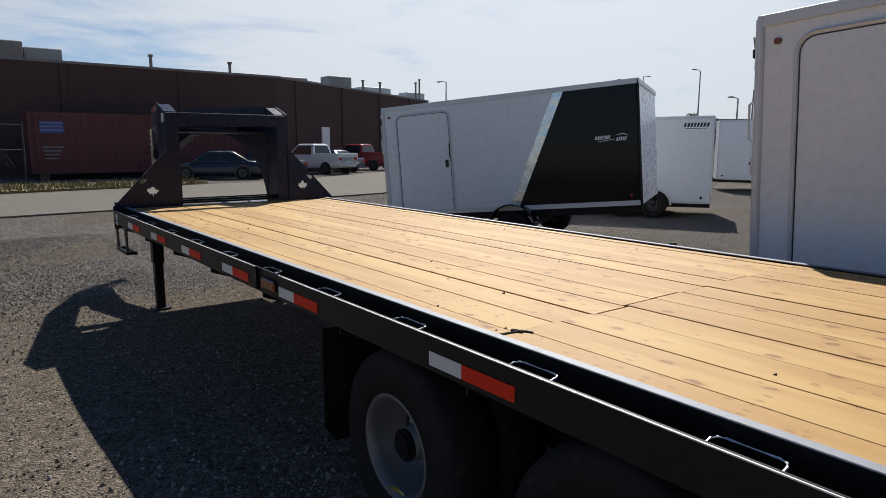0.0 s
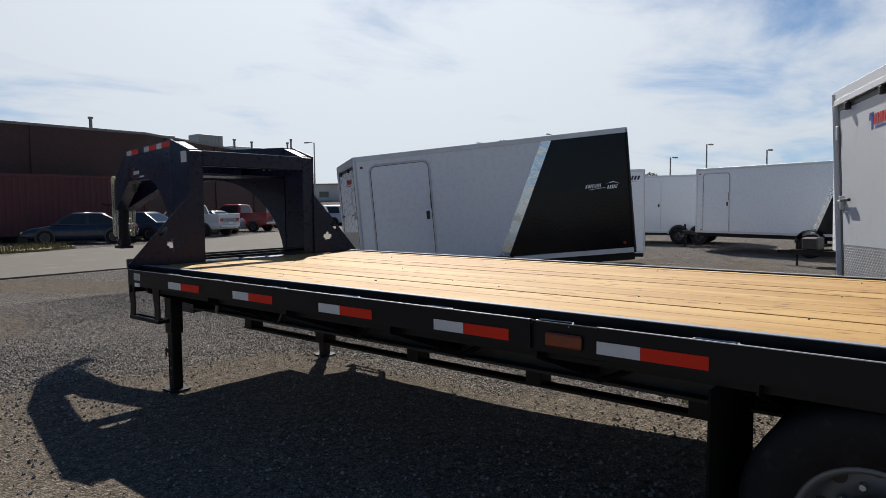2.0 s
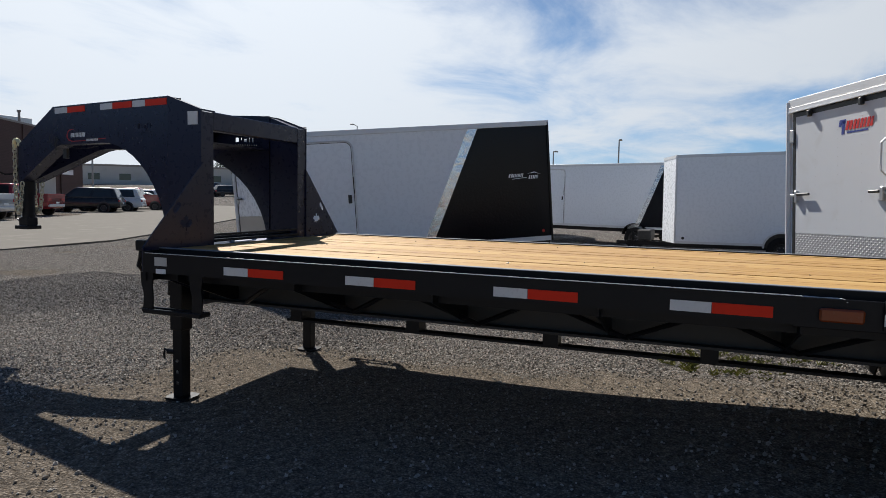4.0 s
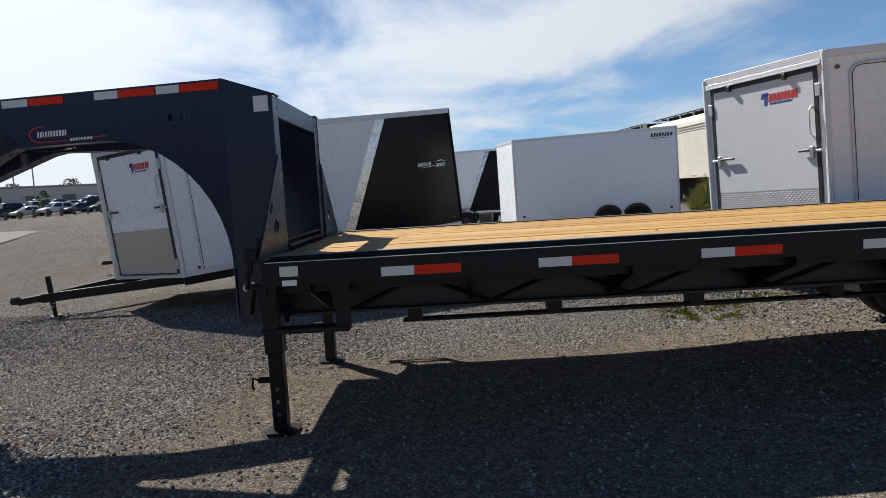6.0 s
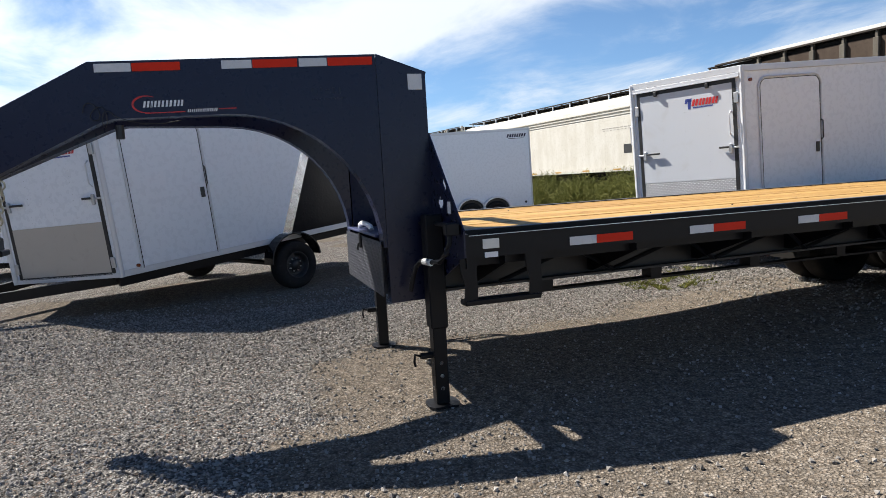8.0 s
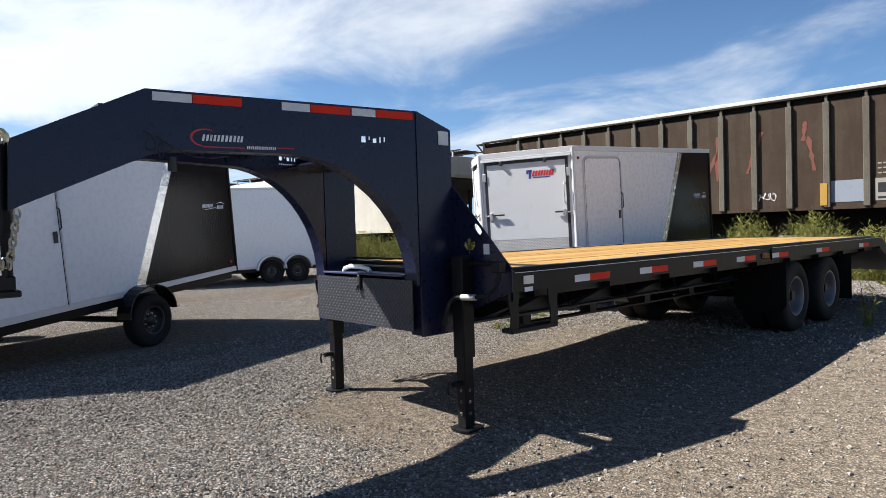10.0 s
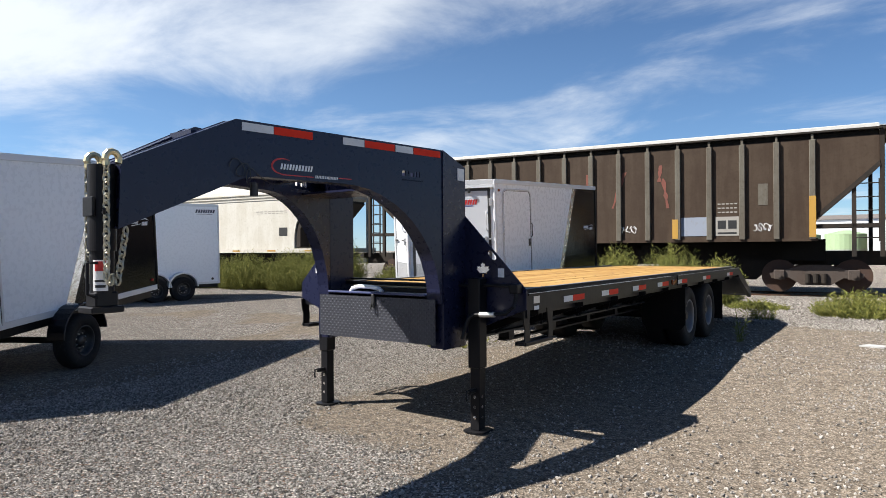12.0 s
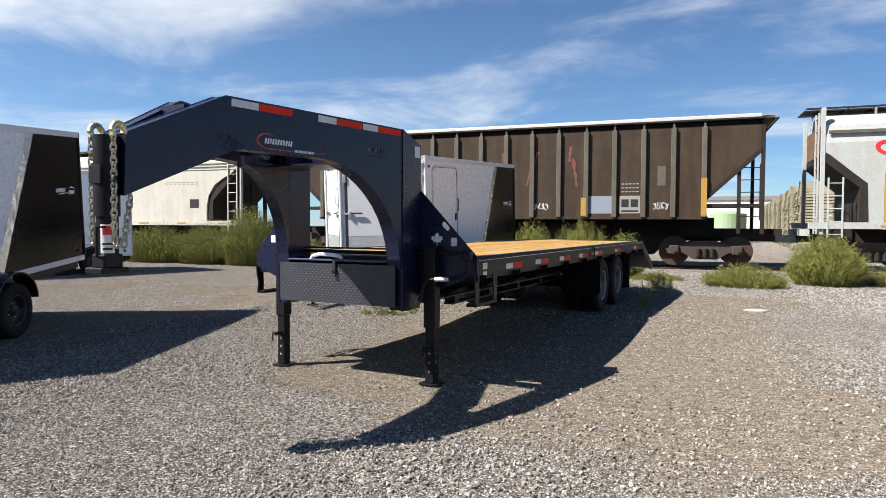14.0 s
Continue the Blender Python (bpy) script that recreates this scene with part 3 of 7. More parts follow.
def wheel(parent, x, y, z, r, w, side, rim_r=None, name="wheel", rim_mat=None, rim_label="silver steel rim", deep=0.0, nuts=8):
    """A wheel whose axle runs along x; side -1 shows its face to -x."""
    rim_r = rim_r or r * 0.56
    rim_mat = rim_mat or M_RIM
    e = new(name)
    e.parent = parent
    e.location = (x, y, z)
    bm = fresh()
    prof = [(-w / 2, rim_r), (-w / 2, r * 0.90), (-w * 0.42, r * 0.975), (-w * 0.25, r), (w * 0.25, r), (w * 0.42, r * 0.975), (w / 2, r * 0.90), (w / 2, rim_r)]
    n = 40
    rings = [[bm.verts.new((px, pr * math.cos(2 * math.pi * k / n), pr * math.sin(2 * math.pi * k / n))) for px, pr in prof] for k in range(n)]
    for k in range(n):
        a, b = rings[k], rings[(k + 1) % n]
        for j in range(len(prof) - 1):
            bm.faces.new((a[j], a[j + 1], b[j + 1], b[j]))
        bm.faces.new((a[-1], a[0], b[0], b[-1]))
    bmesh.ops.recalc_face_normals(bm, faces=bm.faces[:])
    part("tyre", bm, M_TYRE, e, "black rubber tyre", True)
    bm = fresh()
    prof = [(0.46, rim_r), (0.50, rim_r * 0.96), (0.47, rim_r * 0.90), (0.30, rim_r * 0.84), (0.10 - deep, rim_r * 0.80), (0.06 - deep, rim_r * 0.62), (0.12 - deep, rim_r * 0.40), (0.20 - deep, rim_r * 0.36), (0.34 - deep * 0.3, rim_r * 0.30), (0.36 - deep * 0.3, 0.001)]
    rings = [[bm.verts.new((side * w * px, pr * math.cos(2 * math.pi * k / n), pr * math.sin(2 * math.pi * k / n))) for px, pr in prof] for k in range(n)]
    for k in range(n):
        a, b = rings[k], rings[(k + 1) % n]
        for j in range(len(prof) - 1):
            bm.faces.new((a[j], a[j + 1], b[j + 1], b[j]))
    bmesh.ops.recalc_face_normals(bm, faces=bm.faces[:])
    part("rim", bm, rim_mat, e, rim_label, True)
    for k in range(nuts):
        t = 2 * math.pi * k / 8
        c, s = math.cos(t) * rim_r * 0.72, math.sin(t) * rim_r * 0.72
        bm = fresh()
        cyl(bm, (side * w * (0.05 - deep), c, s), (side * w * (0.10 - deep), c, s), rim_r * (0.125 if deep else 0.085), 14)
        part("vent_hole", bm, M_PLASTIC, e)
    for k in range(nuts):
        t = 2 * math.pi * (k + 0.5) / 8
        c, s = math.cos(t) * rim_r * 0.48, math.sin(t) * rim_r * 0.48
        bm = fresh()
        cyl(bm, (side * w * (0.06 - deep), c, s), (side * w * (0.24 - deep), c, s), rim_r * 0.05, 6)
        part("lug_nut", bm, M_GALV, e)
    if deep:
        bm = fresh()
        cyl(bm, (side * w * (0.10 - deep), 0, 0), (side * w * (0.40 - deep * 0.3), 0, 0), rim_r * 0.30, 20)
        cyl(bm, (side * w * (0.38 - deep * 0.3), 0, 0), (side * w * (0.46 - deep * 0.3), 0, 0), rim_r * 0.22, 20)
        part("hub", bm, M_BLACK, e, "black hub")
    return e


# ---- ground, road ----
def ground_height(x, y):
    k = min(1.0, max(0.0, (-y - 2.2) / 2.4))
    return 0.07 * k * k * (3 - 2 * k) + 0.035 * noise.noise((x * 0.22, y * 0.22, 3.0)) * min(1.0, max(0.0, (math.hypot(x - 1, y + 1) - 6) / 8)) + 0.006 * noise.noise((x * 1.3, y * 1.3, 7.0))


def rise(x, y):
    """Height of the land that climbs gently towards the car park."""
    return 0.05 * min(64.0, max(0.0, x - 58.0)) * min(1.0, max(0.0, (y - 5.0) / 20.0))


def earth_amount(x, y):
    """How far sandy soil covers the gravel: a worn strip along the flatbed, dark partly to deepen its shade, and
    patches.
    """
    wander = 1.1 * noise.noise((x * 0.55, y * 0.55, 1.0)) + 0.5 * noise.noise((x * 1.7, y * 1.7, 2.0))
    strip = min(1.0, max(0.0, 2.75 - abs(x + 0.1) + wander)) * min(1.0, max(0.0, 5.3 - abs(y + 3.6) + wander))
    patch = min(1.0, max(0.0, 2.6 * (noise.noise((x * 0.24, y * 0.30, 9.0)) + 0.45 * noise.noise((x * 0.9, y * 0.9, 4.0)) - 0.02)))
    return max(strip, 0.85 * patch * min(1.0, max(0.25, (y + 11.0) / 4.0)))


def ground():
    def lines(lo, hi, near_lo, near_hi, stepn):
        far = [near_hi + 1.5 * 1.33 ** k for k in range(40)]
        a = [v for v in far if v < hi] + [hi]
        farl = [near_lo - 1.5 * 1.33 ** k for k in range(40)]
        b = [lo] + [v for v in reversed(farl) if v > lo]
        n = int((near_hi - near_lo) / stepn)
        return b + [near_lo + (near_hi - near_lo) * k / n for k in range(n + 1)] + a
    xs, ys = sorted(lines(-2500, 2500, -7, 14, 0.3) + [58.0, 70.0, 82.0, 94.0, 106.0, 122.0]), sorted(lines(-2500, 2500, -12, 12, 0.3) + [25.0, 40.0])
    verts = [(x, y, ground_height(x, y) if abs(x) < 60 and abs(y) < 60 else (0.07 if y < -5 else rise(x, y))) for y in ys for x in xs]
    nx = len(xs)
    faces = [(j * nx + i, j * nx + i + 1, (j + 1) * nx + i + 1, (j + 1) * nx + i) for j in range(len(ys) - 1) for i in range(nx - 1)]
    me = bpy.data.meshes.new("ground")
    me.from_pydata(verts, [], faces)
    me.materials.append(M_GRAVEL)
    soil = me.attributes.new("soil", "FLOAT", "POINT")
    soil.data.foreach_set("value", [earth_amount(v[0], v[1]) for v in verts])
    for p in me.polygons:
        p.use_smooth = True
    tagged(new("ground", me), "grey gravel yard with sandy compacted patches", "ground", kind="structure")


ground()


def loose_gravel():
    """Small stones that lie on the yard near the walk."""
    rng = random.Random(5)
    base = [(1, 0, 0), (-1, 0, 0), (0, 1, 0), (0, -1, 0), (0.1, 0, 1), (0, 0, -0.8)]
    tri = [(0, 2, 4), (2, 1, 4), (1, 3, 4), (3, 0, 4), (2, 0, 5), (1, 2, 5), (3, 1, 5), (0, 3, 5)]
    verts, faces = [], []
    n = 0
    while n < 215000:
        x, y = rng.uniform(-6.0, 5.5), rng.uniform(-9, 7.0)
        if n % 6 == 0:
            x, y = rng.uniform(-6.0, 9.0), rng.uniform(-15.0, -8.0)
        if noise.noise((x * 0.5, y * 0.5, 11.0)) < rng.uniform(-1.1, 0.3):
            continue
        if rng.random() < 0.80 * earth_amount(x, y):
            continue
        coarse = 0.85 + 0.55 * min(1.0, max(0.0, 0.5 + 1.6 * noise.noise((x * 0.33, y * 0.33, 21.0))))
        size = (0.0045 + 0.0105 * rng.random() ** 2.4) * coarse
        if y < -8.0:
            size *= 1.6
        fl = rng.uniform(0.65, 1.05)
        turn = Euler((rng.uniform(-0.9, 0.9), rng.uniform(-0.9, 0.9), rng.uniform(0, 6.28))).to_matrix()
        mid = Vector((x, y, ground_height(x, y) + size * 0.34))
        k = len(verts)
        for p in base:
            q = Vector((p[0] * size * rng.uniform(0.7, 1.3), p[1] * size * rng.uniform(0.6, 1.05), p[2] * size * fl))
            verts.append(tuple(mid + turn @ q))
        faces += [(k + f[0], k + f[1], k + f[2]) for f in tri]
        n += 1
    me = bpy.data.meshes.new("loose_gravel")
    me.from_pydata(verts, [], faces)
    me.materials.append(M_STONE)
    tagged(new("loose_gravel", me), "loose grey and tan gravel stones on the yard", "gravel", kind="stuff")


loose_gravel()


def sheet(name, pts, z, material, label, category, kind="structure"):
    bm = fresh()
    prism(bm, pts, "z", z - 0.05, z)
    return solo(name, bm, material, label, category, kind)


sheet("road", [(-90, 9.5), (-30, 10.4), (-0.4, 11.3), (6, 11.8), (11, 12.6), (15, 14.6), (22, 18.5), (45, 31), (52, 34.8), (55.5, 37.4), (57.3, 41), (57.8, 48), (57.8, 64), (46, 53), (40, 46), (24, 30), (12, 22.5), (0, 19.6), (-30, 18.6), (-90, 18)], 0.045, M_ASPHALT, "pale worn asphalt road along the yard", "road")


# ---- the gooseneck flatbed trailer ----
DECK, WIDE, REAR = 1.10, 2.44, -7.9
CENTRE = WIDE / 2
NOSE = 1.12  # where the coupler tube stands
REFLECTORS = (-0.648, -1.495, -2.364, -3.221, -4.069, -5.36, -6.95)


def leaf_outline(cx, cz, size):
    half = [(0.0, 1.0), (0.14, 0.66), (0.34, 0.78), (0.27, 0.28), (0.50, 0.48), (0.58, 0.34), (0.92, 0.40), (0.80, 0.12), (1.0, 0.0), (0.55, -0.38), (0.60, -0.55), (0.08, -0.46), (0.07, -0.95)]
    pts = half + [(-x, z) for x, z in reversed(half) if x]
    return [(cx + x * size, cz + z * size) for x, z in pts]


def slot_outline(cx, cz, length, r, ang):
    pts = []
    for k in range(7):
        t = -math.pi / 2 + math.pi * k / 6
        pts.append((length / 2 + r * math.cos(t), r * math.sin(t)))
    for k in range(7):
        t = math.pi / 2 + math.pi * k / 6
        pts.append((-length / 2 + r * math.cos(t), r * math.sin(t)))
    c, s = math.cos(ang), math.sin(ang)
    return [(cx + x * c - z * s, cz + x * s + z * c) for x, z in pts]


def gooseneck_trailer():
    g = thing("gooseneck_trailer", "black gooseneck flatbed trailer with pine plank deck, standing on its jacks", "trailer")
    # rub rails, both sides
    for side in (0, 1):
        fx = (lambda x: x) if side == 0 else (lambda x: WIDE - x)

        def bx(bm, a, b, *rest, **kw):
            return box(bm, min(fx(a), fx(b)), max(fx(a), fx(b)), *rest, **kw)
        for ya, yb in ((REAR, -4.07), (-3.76, -0.02)):
            bm = fresh()
            prism(bm, [(fx(x), z) for x, z in ((0.0, 0.957), (0.010, 0.957), (0.010, 1.070), (0.014, 1.070), (0.014, 1.084), (-0.004, 1.084), (-0.004, 1.070), (0.0, 1.070))], "y", ya, yb)
            rail = part("rub_rail", bm, M_BLACK, g, "black steel rub rail")
            # thin bright strip: light caught by the rail's top edge, added as a part
            bm = fresh()
            bx(bm, -0.0048, -0.0005, ya, yb, 1.0825, 1.0862)
            part("edge_highlight", bm, M_STEEL, rail, "bright highlight strip along the rail edge")
        bm = fresh()
        bx(bm, 0.105, 0.117, REAR, -0.03, 0.90, 1.108)
        part("side_channel", bm, M_BLACK, g)
        bm = fresh()
        bx(bm, 0.104, 0.142, REAR, -0.03, 1.106, 1.112, bevel=0.002)
        part("edge_strip", bm, M_EDGE, g, "bare grey steel edge strip beside the planks")
        # stake pockets and bent tie rods between rail and deck
        y = -0.28
        while y > REAR + 0.2:
            bm = fresh()
            prism(bm, [(fx(0.013), y - 0.045), (fx(0.1045), y - 0.045), (fx(0.1045), y + 0.045), (fx(0.013), y + 0.045), (fx(0.013), y + 0.037), (fx(0.097), y + 0.037), (fx(0.097), y - 0.037), (fx(0.013), y - 0.037)], "z", 0.96, 1.030)
            part("stake_pocket", bm, M_BLACK, g)
            bm = fresh()
            u = y - 0.30
            tube(bm, [(fx(0.016), u + 0.090, 1.066), (fx(0.060), u + 0.086, 1.072), (fx(0.077), u + 0.078, 1.073), (fx(0.084), u + 0.062, 1.073), (fx(0.084), u - 0.062, 1.073), (fx(0.077), u - 0.078, 1.073), (fx(0.060), u - 0.086, 1.072), (fx(0.016), u - 0.090, 1.066)], 0.0034, 6)
            part("tie_rod", bm, M_ROD, g, "bent steel tie-down rod")
            y -= 0.653
        for y in REFLECTORS:
            bm = fresh()
            bx(bm, -0.004, -0.001, y - 0.178, y, 0.978, 1.028)
            part("white_tape", bm, M_WHITE_TAPE, g, "white reflective tape")
            bm = fresh()
            bx(bm, -0.004, -0.001, y - 0.430, y - 0.180, 0.978, 1.028)
            part("red_tape", bm, M_RED_TAPE, g, "red reflective tape")
        bm = fresh()
        bx(bm, -0.006, 0.016, -4.00, -3.83, 0.978, 1.038, bevel=0.008)
        part("marker_lamp", bm, M_AMBER, g, "amber side marker lamp")
        bm = fresh()
        bx(bm, 0.016, 0.028, -4.10, -3.73, 0.945, 1.078, bevel=0.003)
        part("lamp_guard", bm, M_BLACK, g)
        bm = fresh()
        bx(bm, -0.004, -0.001, -0.20, -0.10, 1.005, 1.06)
        part("rating_plate", bm, M_GALV, g, "small grey rating plate")
        bm = fresh()
        bx(bm, -0.004, -0.001, -0.19, -0.11, 0.955, 0.985)
        part("sticker", bm, M_LOGO_WHITE, g)
        # main beam with its bridge below
        bm = fresh()
        prism(bm, [(fx(x), z) for x, z in ((0.55, 0.69), (0.70, 0.69), (0.70, 0.705), (0.632, 0.705), (0.632, 1.02), (0.70, 1.02), (0.70, 1.035), (0.55, 1.035), (0.55, 1.02), (0.62, 1.02), (0.62, 0.705), (0.55, 0.705))], "y", REAR, 0.02)
        part("main_beam", bm, M_BEAM, g, "black steel I-beam")
        for y in (-0.78, -1.66, -2.55, -3.42, -4.28):
            bm = fresh()
            bx(bm, 0.57, 0.68, y - 0.045, y + 0.045, 0.618, 0.69)
            part("bridge_post", bm, M_BLACK, g)
        bm = fresh()
        bx(bm, 0.58, 0.67, -4.4, -0.70, 0.604, 0.619)
        part("bridge_bar", bm, M_BLACK, g)
        # zigzag rods and outriggers under the rail
        for y in REFLECTORS[:5]:
            bm = fresh()
            p = (fx(0.30), y - 0.18, 0.93)
            a, b = (fx(0.52), y + 0.24, 0.72), (fx(0.52), y - 0.62, 0.72)
            tube(bm, [a, p, b], 0.016, 6)
            part("truss_rod", bm, M_BLACK, g, "bent black truss rod")
        y = -0.25
        while y > REAR:
            bm = fresh()
            prism(bm, [(fx(0.03), 0.95), (fx(0.62), 0.95), (fx(0.62), 0.72), (fx(0.55), 0.72), (fx(0.03), 0.91)], "y", y - 0.005, y + 0.005)
            part("outrigger", bm, M_BLACK, g)
            y -= 0.88
        # step frame under the front corner
        bm = fresh()
        for y in (-0.02, -0.42):
            prism(bm, [(y - 0.052, 0.957), (y + 0.056, 0.957), (y + 0.050, 0.88), (y + 0.030, 0.81), (y + 0.036, 0.735), (y + 0.052, 0.70), (y - 0.040, 0.70), (y - 0.046, 0.79), (y - 0.040, 0.87)], "x", *sorted((fx(0.012), fx(0.022))))
        bx(bm, 0.004, 0.030, -0.455, 0.015, 0.688, 0.718, bevel=0.004)
        bx(bm, 0.075, 0.100, -0.455, 0.015, 0.688, 0.718, bevel=0.004)
        for y in (0.002, -0.442):
            bx(bm, 0.028, 0.077, y - 0.012, y + 0.012, 0.690, 0.716)
        part("step", bm, M_BLACK, g, "black hanging step")
        # wing plate with its cut-outs, in front of the deck
        s = 1 if side == 0 else -1
        out = [(fx(0.0), 1.115), (fx(0.56), 1.70), (fx(0.56), 0.745), (fx(0.0), 0.965)]
        holes = [leaf_outline(fx(0.385), 1.265, 0.062), slot_outline(fx(0.30), 1.375, 0.05, 0.021, s * 0.80 + (0 if side == 0 else math.pi))]
        if side == 1:
            out = out[::-1]
        bm = holed_plate(out, holes, lambda u, v, d: (u, 0.0 + d, v), 0.010)
        part("wing_plate", bm, M_NAVY, g, "navy wing plate with a leaf-shaped cut-out")
        bm = fresh()
        bx(bm, 0.19, 0.245, 0.0115, 0.0135, 1.205, 1.275)
        part("sticker", bm, M_LOGO_WHITE, g)
        # front post
        bm = fresh()
        prism(bm, [(0.015, 0.66), (0.305, 0.66), (0.305, 2.165), (0.015, 2.06)], "x", *sorted((fx(0.56), fx(0.68))))
        part("front_post", bm, M_NAVY, g, "navy square front post")
        bm = fresh()
        prism(bm, [(0.01, 0.655), (0.315, 0.655), (0.315, 2.18), (0.01, 2.075)], "x", *sorted((fx(0.547), fx(0.559))))
        part("post_side_plate", bm, M_NAVY, g)
        bm = fresh()
        bx(bm, 0.541, 0.546, 0.035, 0.125, 1.965, 2.06)
        part("reflector_plate", bm, M_WHITE_TAPE, g, "white square reflective plate")
        bm = fresh()
        prism(bm, [(fx(0.56), 2.065), (fx(0.68), 2.065), (fx(0.68), 2.075), (fx(0.56), 2.075)], "y", 0.0, 0.016)
        part("post_cap", bm, M_NAVY, g)
        # neck arm: tapers inwards to the coupler
        def neck_x(y):
            return 0.553 + (0.205 if side == 0 else 0.286) * (y - 0.295)
        arch = [(2.567, 1.535), (1.90, 1.845), (1.82, 1.865), (1.20, 1.865)]
        for k in range(1, 13):
            t = math.pi / 2 * k / 12
            arch.append((1.20 - 0.865 * math.sin(t), 1.005 + 0.86 * math.cos(t)))
        outl = [(0.316, 1.005), (0.316, 2.18), (1.935, 2.195), (2.553, 1.893), (2.567, 1.535)] + arch[1:]
        cuts = []
        y = 0.70
        for w, z0, z1 in ((0.034, 1.955, 1.995), (0.012, 1.972, 1.995), (0.030, 1.955, 1.984), (0.014, 1.955, 1.995), (0.014, 1.955, 1.995)):
            cuts.append([(y - w, z0), (y, z0), (y, z1), (y - w, z1)])
            y -= w + 0.016
        for k in range(10):
            y = 0.70 - 0.021 * k
            cuts.append([(y - 0.010, 1.922), (y, 1.922), (y, 1.932), (y - 0.010, 1.932)])
        for nm, off, th in (("neck_side_plate", 0.0, 0.010), ("neck_inner_plate", 0.115, 0.010)):
            bm = holed_plate([(y, z) for y, z in outl], cuts if off == 0.0 else [[(0.38, 1.905), (0.86, 1.905), (0.86, 2.03), (0.38, 2.03)]], lambda u, v, d: (fx(neck_x(u) + off + d), u, v), th)
            part(nm, bm, M_NAVY, g, "navy neck plate with cut-out letters" if off == 0.0 else "")
        # flanges close the arm above and below
        bm = fresh()
        top = [(0.316, 2.172), (1.935, 2.187), (2.553, 1.885)]
        bot = [(2.567, 1.541)] + [(y, z + 0.006) for y, z in arch[1:]]
        for line in (top, bot):
            for (ya, za), (yb, zb) in zip(line, line[1:]):
                va = [bm.verts.new((fx(neck_x(y) + o), y, z + h)) for y, z in ((ya, za), (yb, zb)) for o in (0.008, 0.118) for h in (-0.004, 0.004)]
                bmesh.ops.convex_hull(bm, input=va)
        part("neck_flange", bm, M_NAVY, g)
        # tape on the neck
        for y0, y1, white in ((1.90, 1.70, 1), (1.695, 1.43, 0), (1.20, 1.03, 1), (1.025, 0.77, 0), (0.76, 0.60, 1), (0.595, 0.335, 0)):
            bm = fresh()
            vs = []
            for y in (y0, y1):
                zt = 2.18 + 0.015 * (y - 0.316) / 1.62
                for z in (zt - 0.062, zt - 0.014):
                    for o in (-0.004, -0.001):
                        vs.append(bm.verts.new((fx(neck_x(y) + o), y, z)))
            bmesh.ops.convex_hull(bm, input=vs)
            part("neck_white_tape" if white else "neck_red_tape", bm, M_WHITE_TAPE if white else M_RED_TAPE, g)
        # maker's mark: a swoosh and slanted strokes
        def neck_bar(bm, y0, y1, z0, z1, lift=0.0035):
            vs = [bm.verts.new((fx(neck_x(y) - o), y, z)) for y in (y0, y1) for z in (z0, z1) for o in (0.001, lift)]
            bmesh.ops.convex_hull(bm, input=vs)
        inner, outer = [], []
        for k in range(25):
            t = math.radians(55 + 9.4 * k)
            w = 0.001 + 0.005 * math.sin(math.pi * k / 24)
            inner.append((1.635 - (0.076 - w) * math.cos(t), 1.940 + (0.048 - w) * math.sin(t)))
            outer.append((1.635 - (0.076 + w) * math.cos(t), 1.940 + (0.048 + w) * math.sin(t)))
        bm = holed_plate(outer + inner[::-1], [], lambda u, v, d: (fx(neck_x(u) - 0.0035 + d), u, v), 0.0025)
        part("red_swoosh", bm, M_LOGO_RED, g, "red swoosh decal")
        for ya, yb, za in ((1.648, 1.425, 1.886), (1.235, 1.135, 1.894)):
            bm = fresh()
            neck_bar(bm, ya, yb, za, za + 0.006)
            part("red_underline", bm, M_LOGO_RED, g)
        for y, z, ws, hh, gp in ((1.655, 1.922, (-0.032, -0.010, -0.032, -0.035, -0.035, -0.030), 0.036, 0.009), (1.412, 1.884, (-0.017, -0.017, -0.018, -0.008, -0.015, -0.015, -0.017, -0.017), 0.018, 0.006)):
            for pts in strokes_of(y, z, ws, hh, gp, 0.2, 0.36):
                bm = holed_plate(pts, [], lambda u, v, d: (fx(neck_x(u) - 0.0035 + d), u, v), 0.0025)
                part("lettering", bm, M_LOGO_WHITE, g)
        # drop leg jack
        bm = fresh()
        jx0, jx1 = sorted((fx(0.345), fx(0.455)))
        box(bm, jx0, jx1, 0.015, 0.125, 0.50, 1.20, bevel=0.008)
        part("jack_housing", bm, M_BLACK, g)
        bm = fresh()
        box(bm, jx0 + 0.012, jx1 - 0.012, 0.027, 0.113, 0.02, 0.52, bevel=0.006)
        part("jack_leg", bm, M_BLACK, g)
        for z in (0.12, 0.20, 0.28):
            for pa, pb in ((((jx0 + jx1) / 2, 0.1120, z), ((jx0 + jx1) / 2, 0.1145, z)), ((fx(0.3562), 0.07, z), (fx(0.3585), 0.07, z))):
                bm = fresh()
                cyl(bm, pa, pb, 0.013, 10)
                part("pin_hole", bm, M_GRAVEL, g)
        bm = fresh()
        prism(bm, [(jx0 - 0.035, -0.01), (jx0 + 0.01, -0.035), (jx1 - 0.01, -0.035), (jx1 + 0.035, -0.01), (jx1 + 0.035, 0.14), (jx1 - 0.01, 0.165), (jx0 + 0.01, 0.165), (jx0 - 0.035, 0.14)], "z", 0.006, 0.020)
        part("jack_foot", bm, M_BLACK, g)
        bm = fresh()
        cyl(bm, ((jx0 + jx1) / 2, 0.113, 0.33), ((jx0 + jx1) / 2, 0.19, 0.33), 0.020, 10)
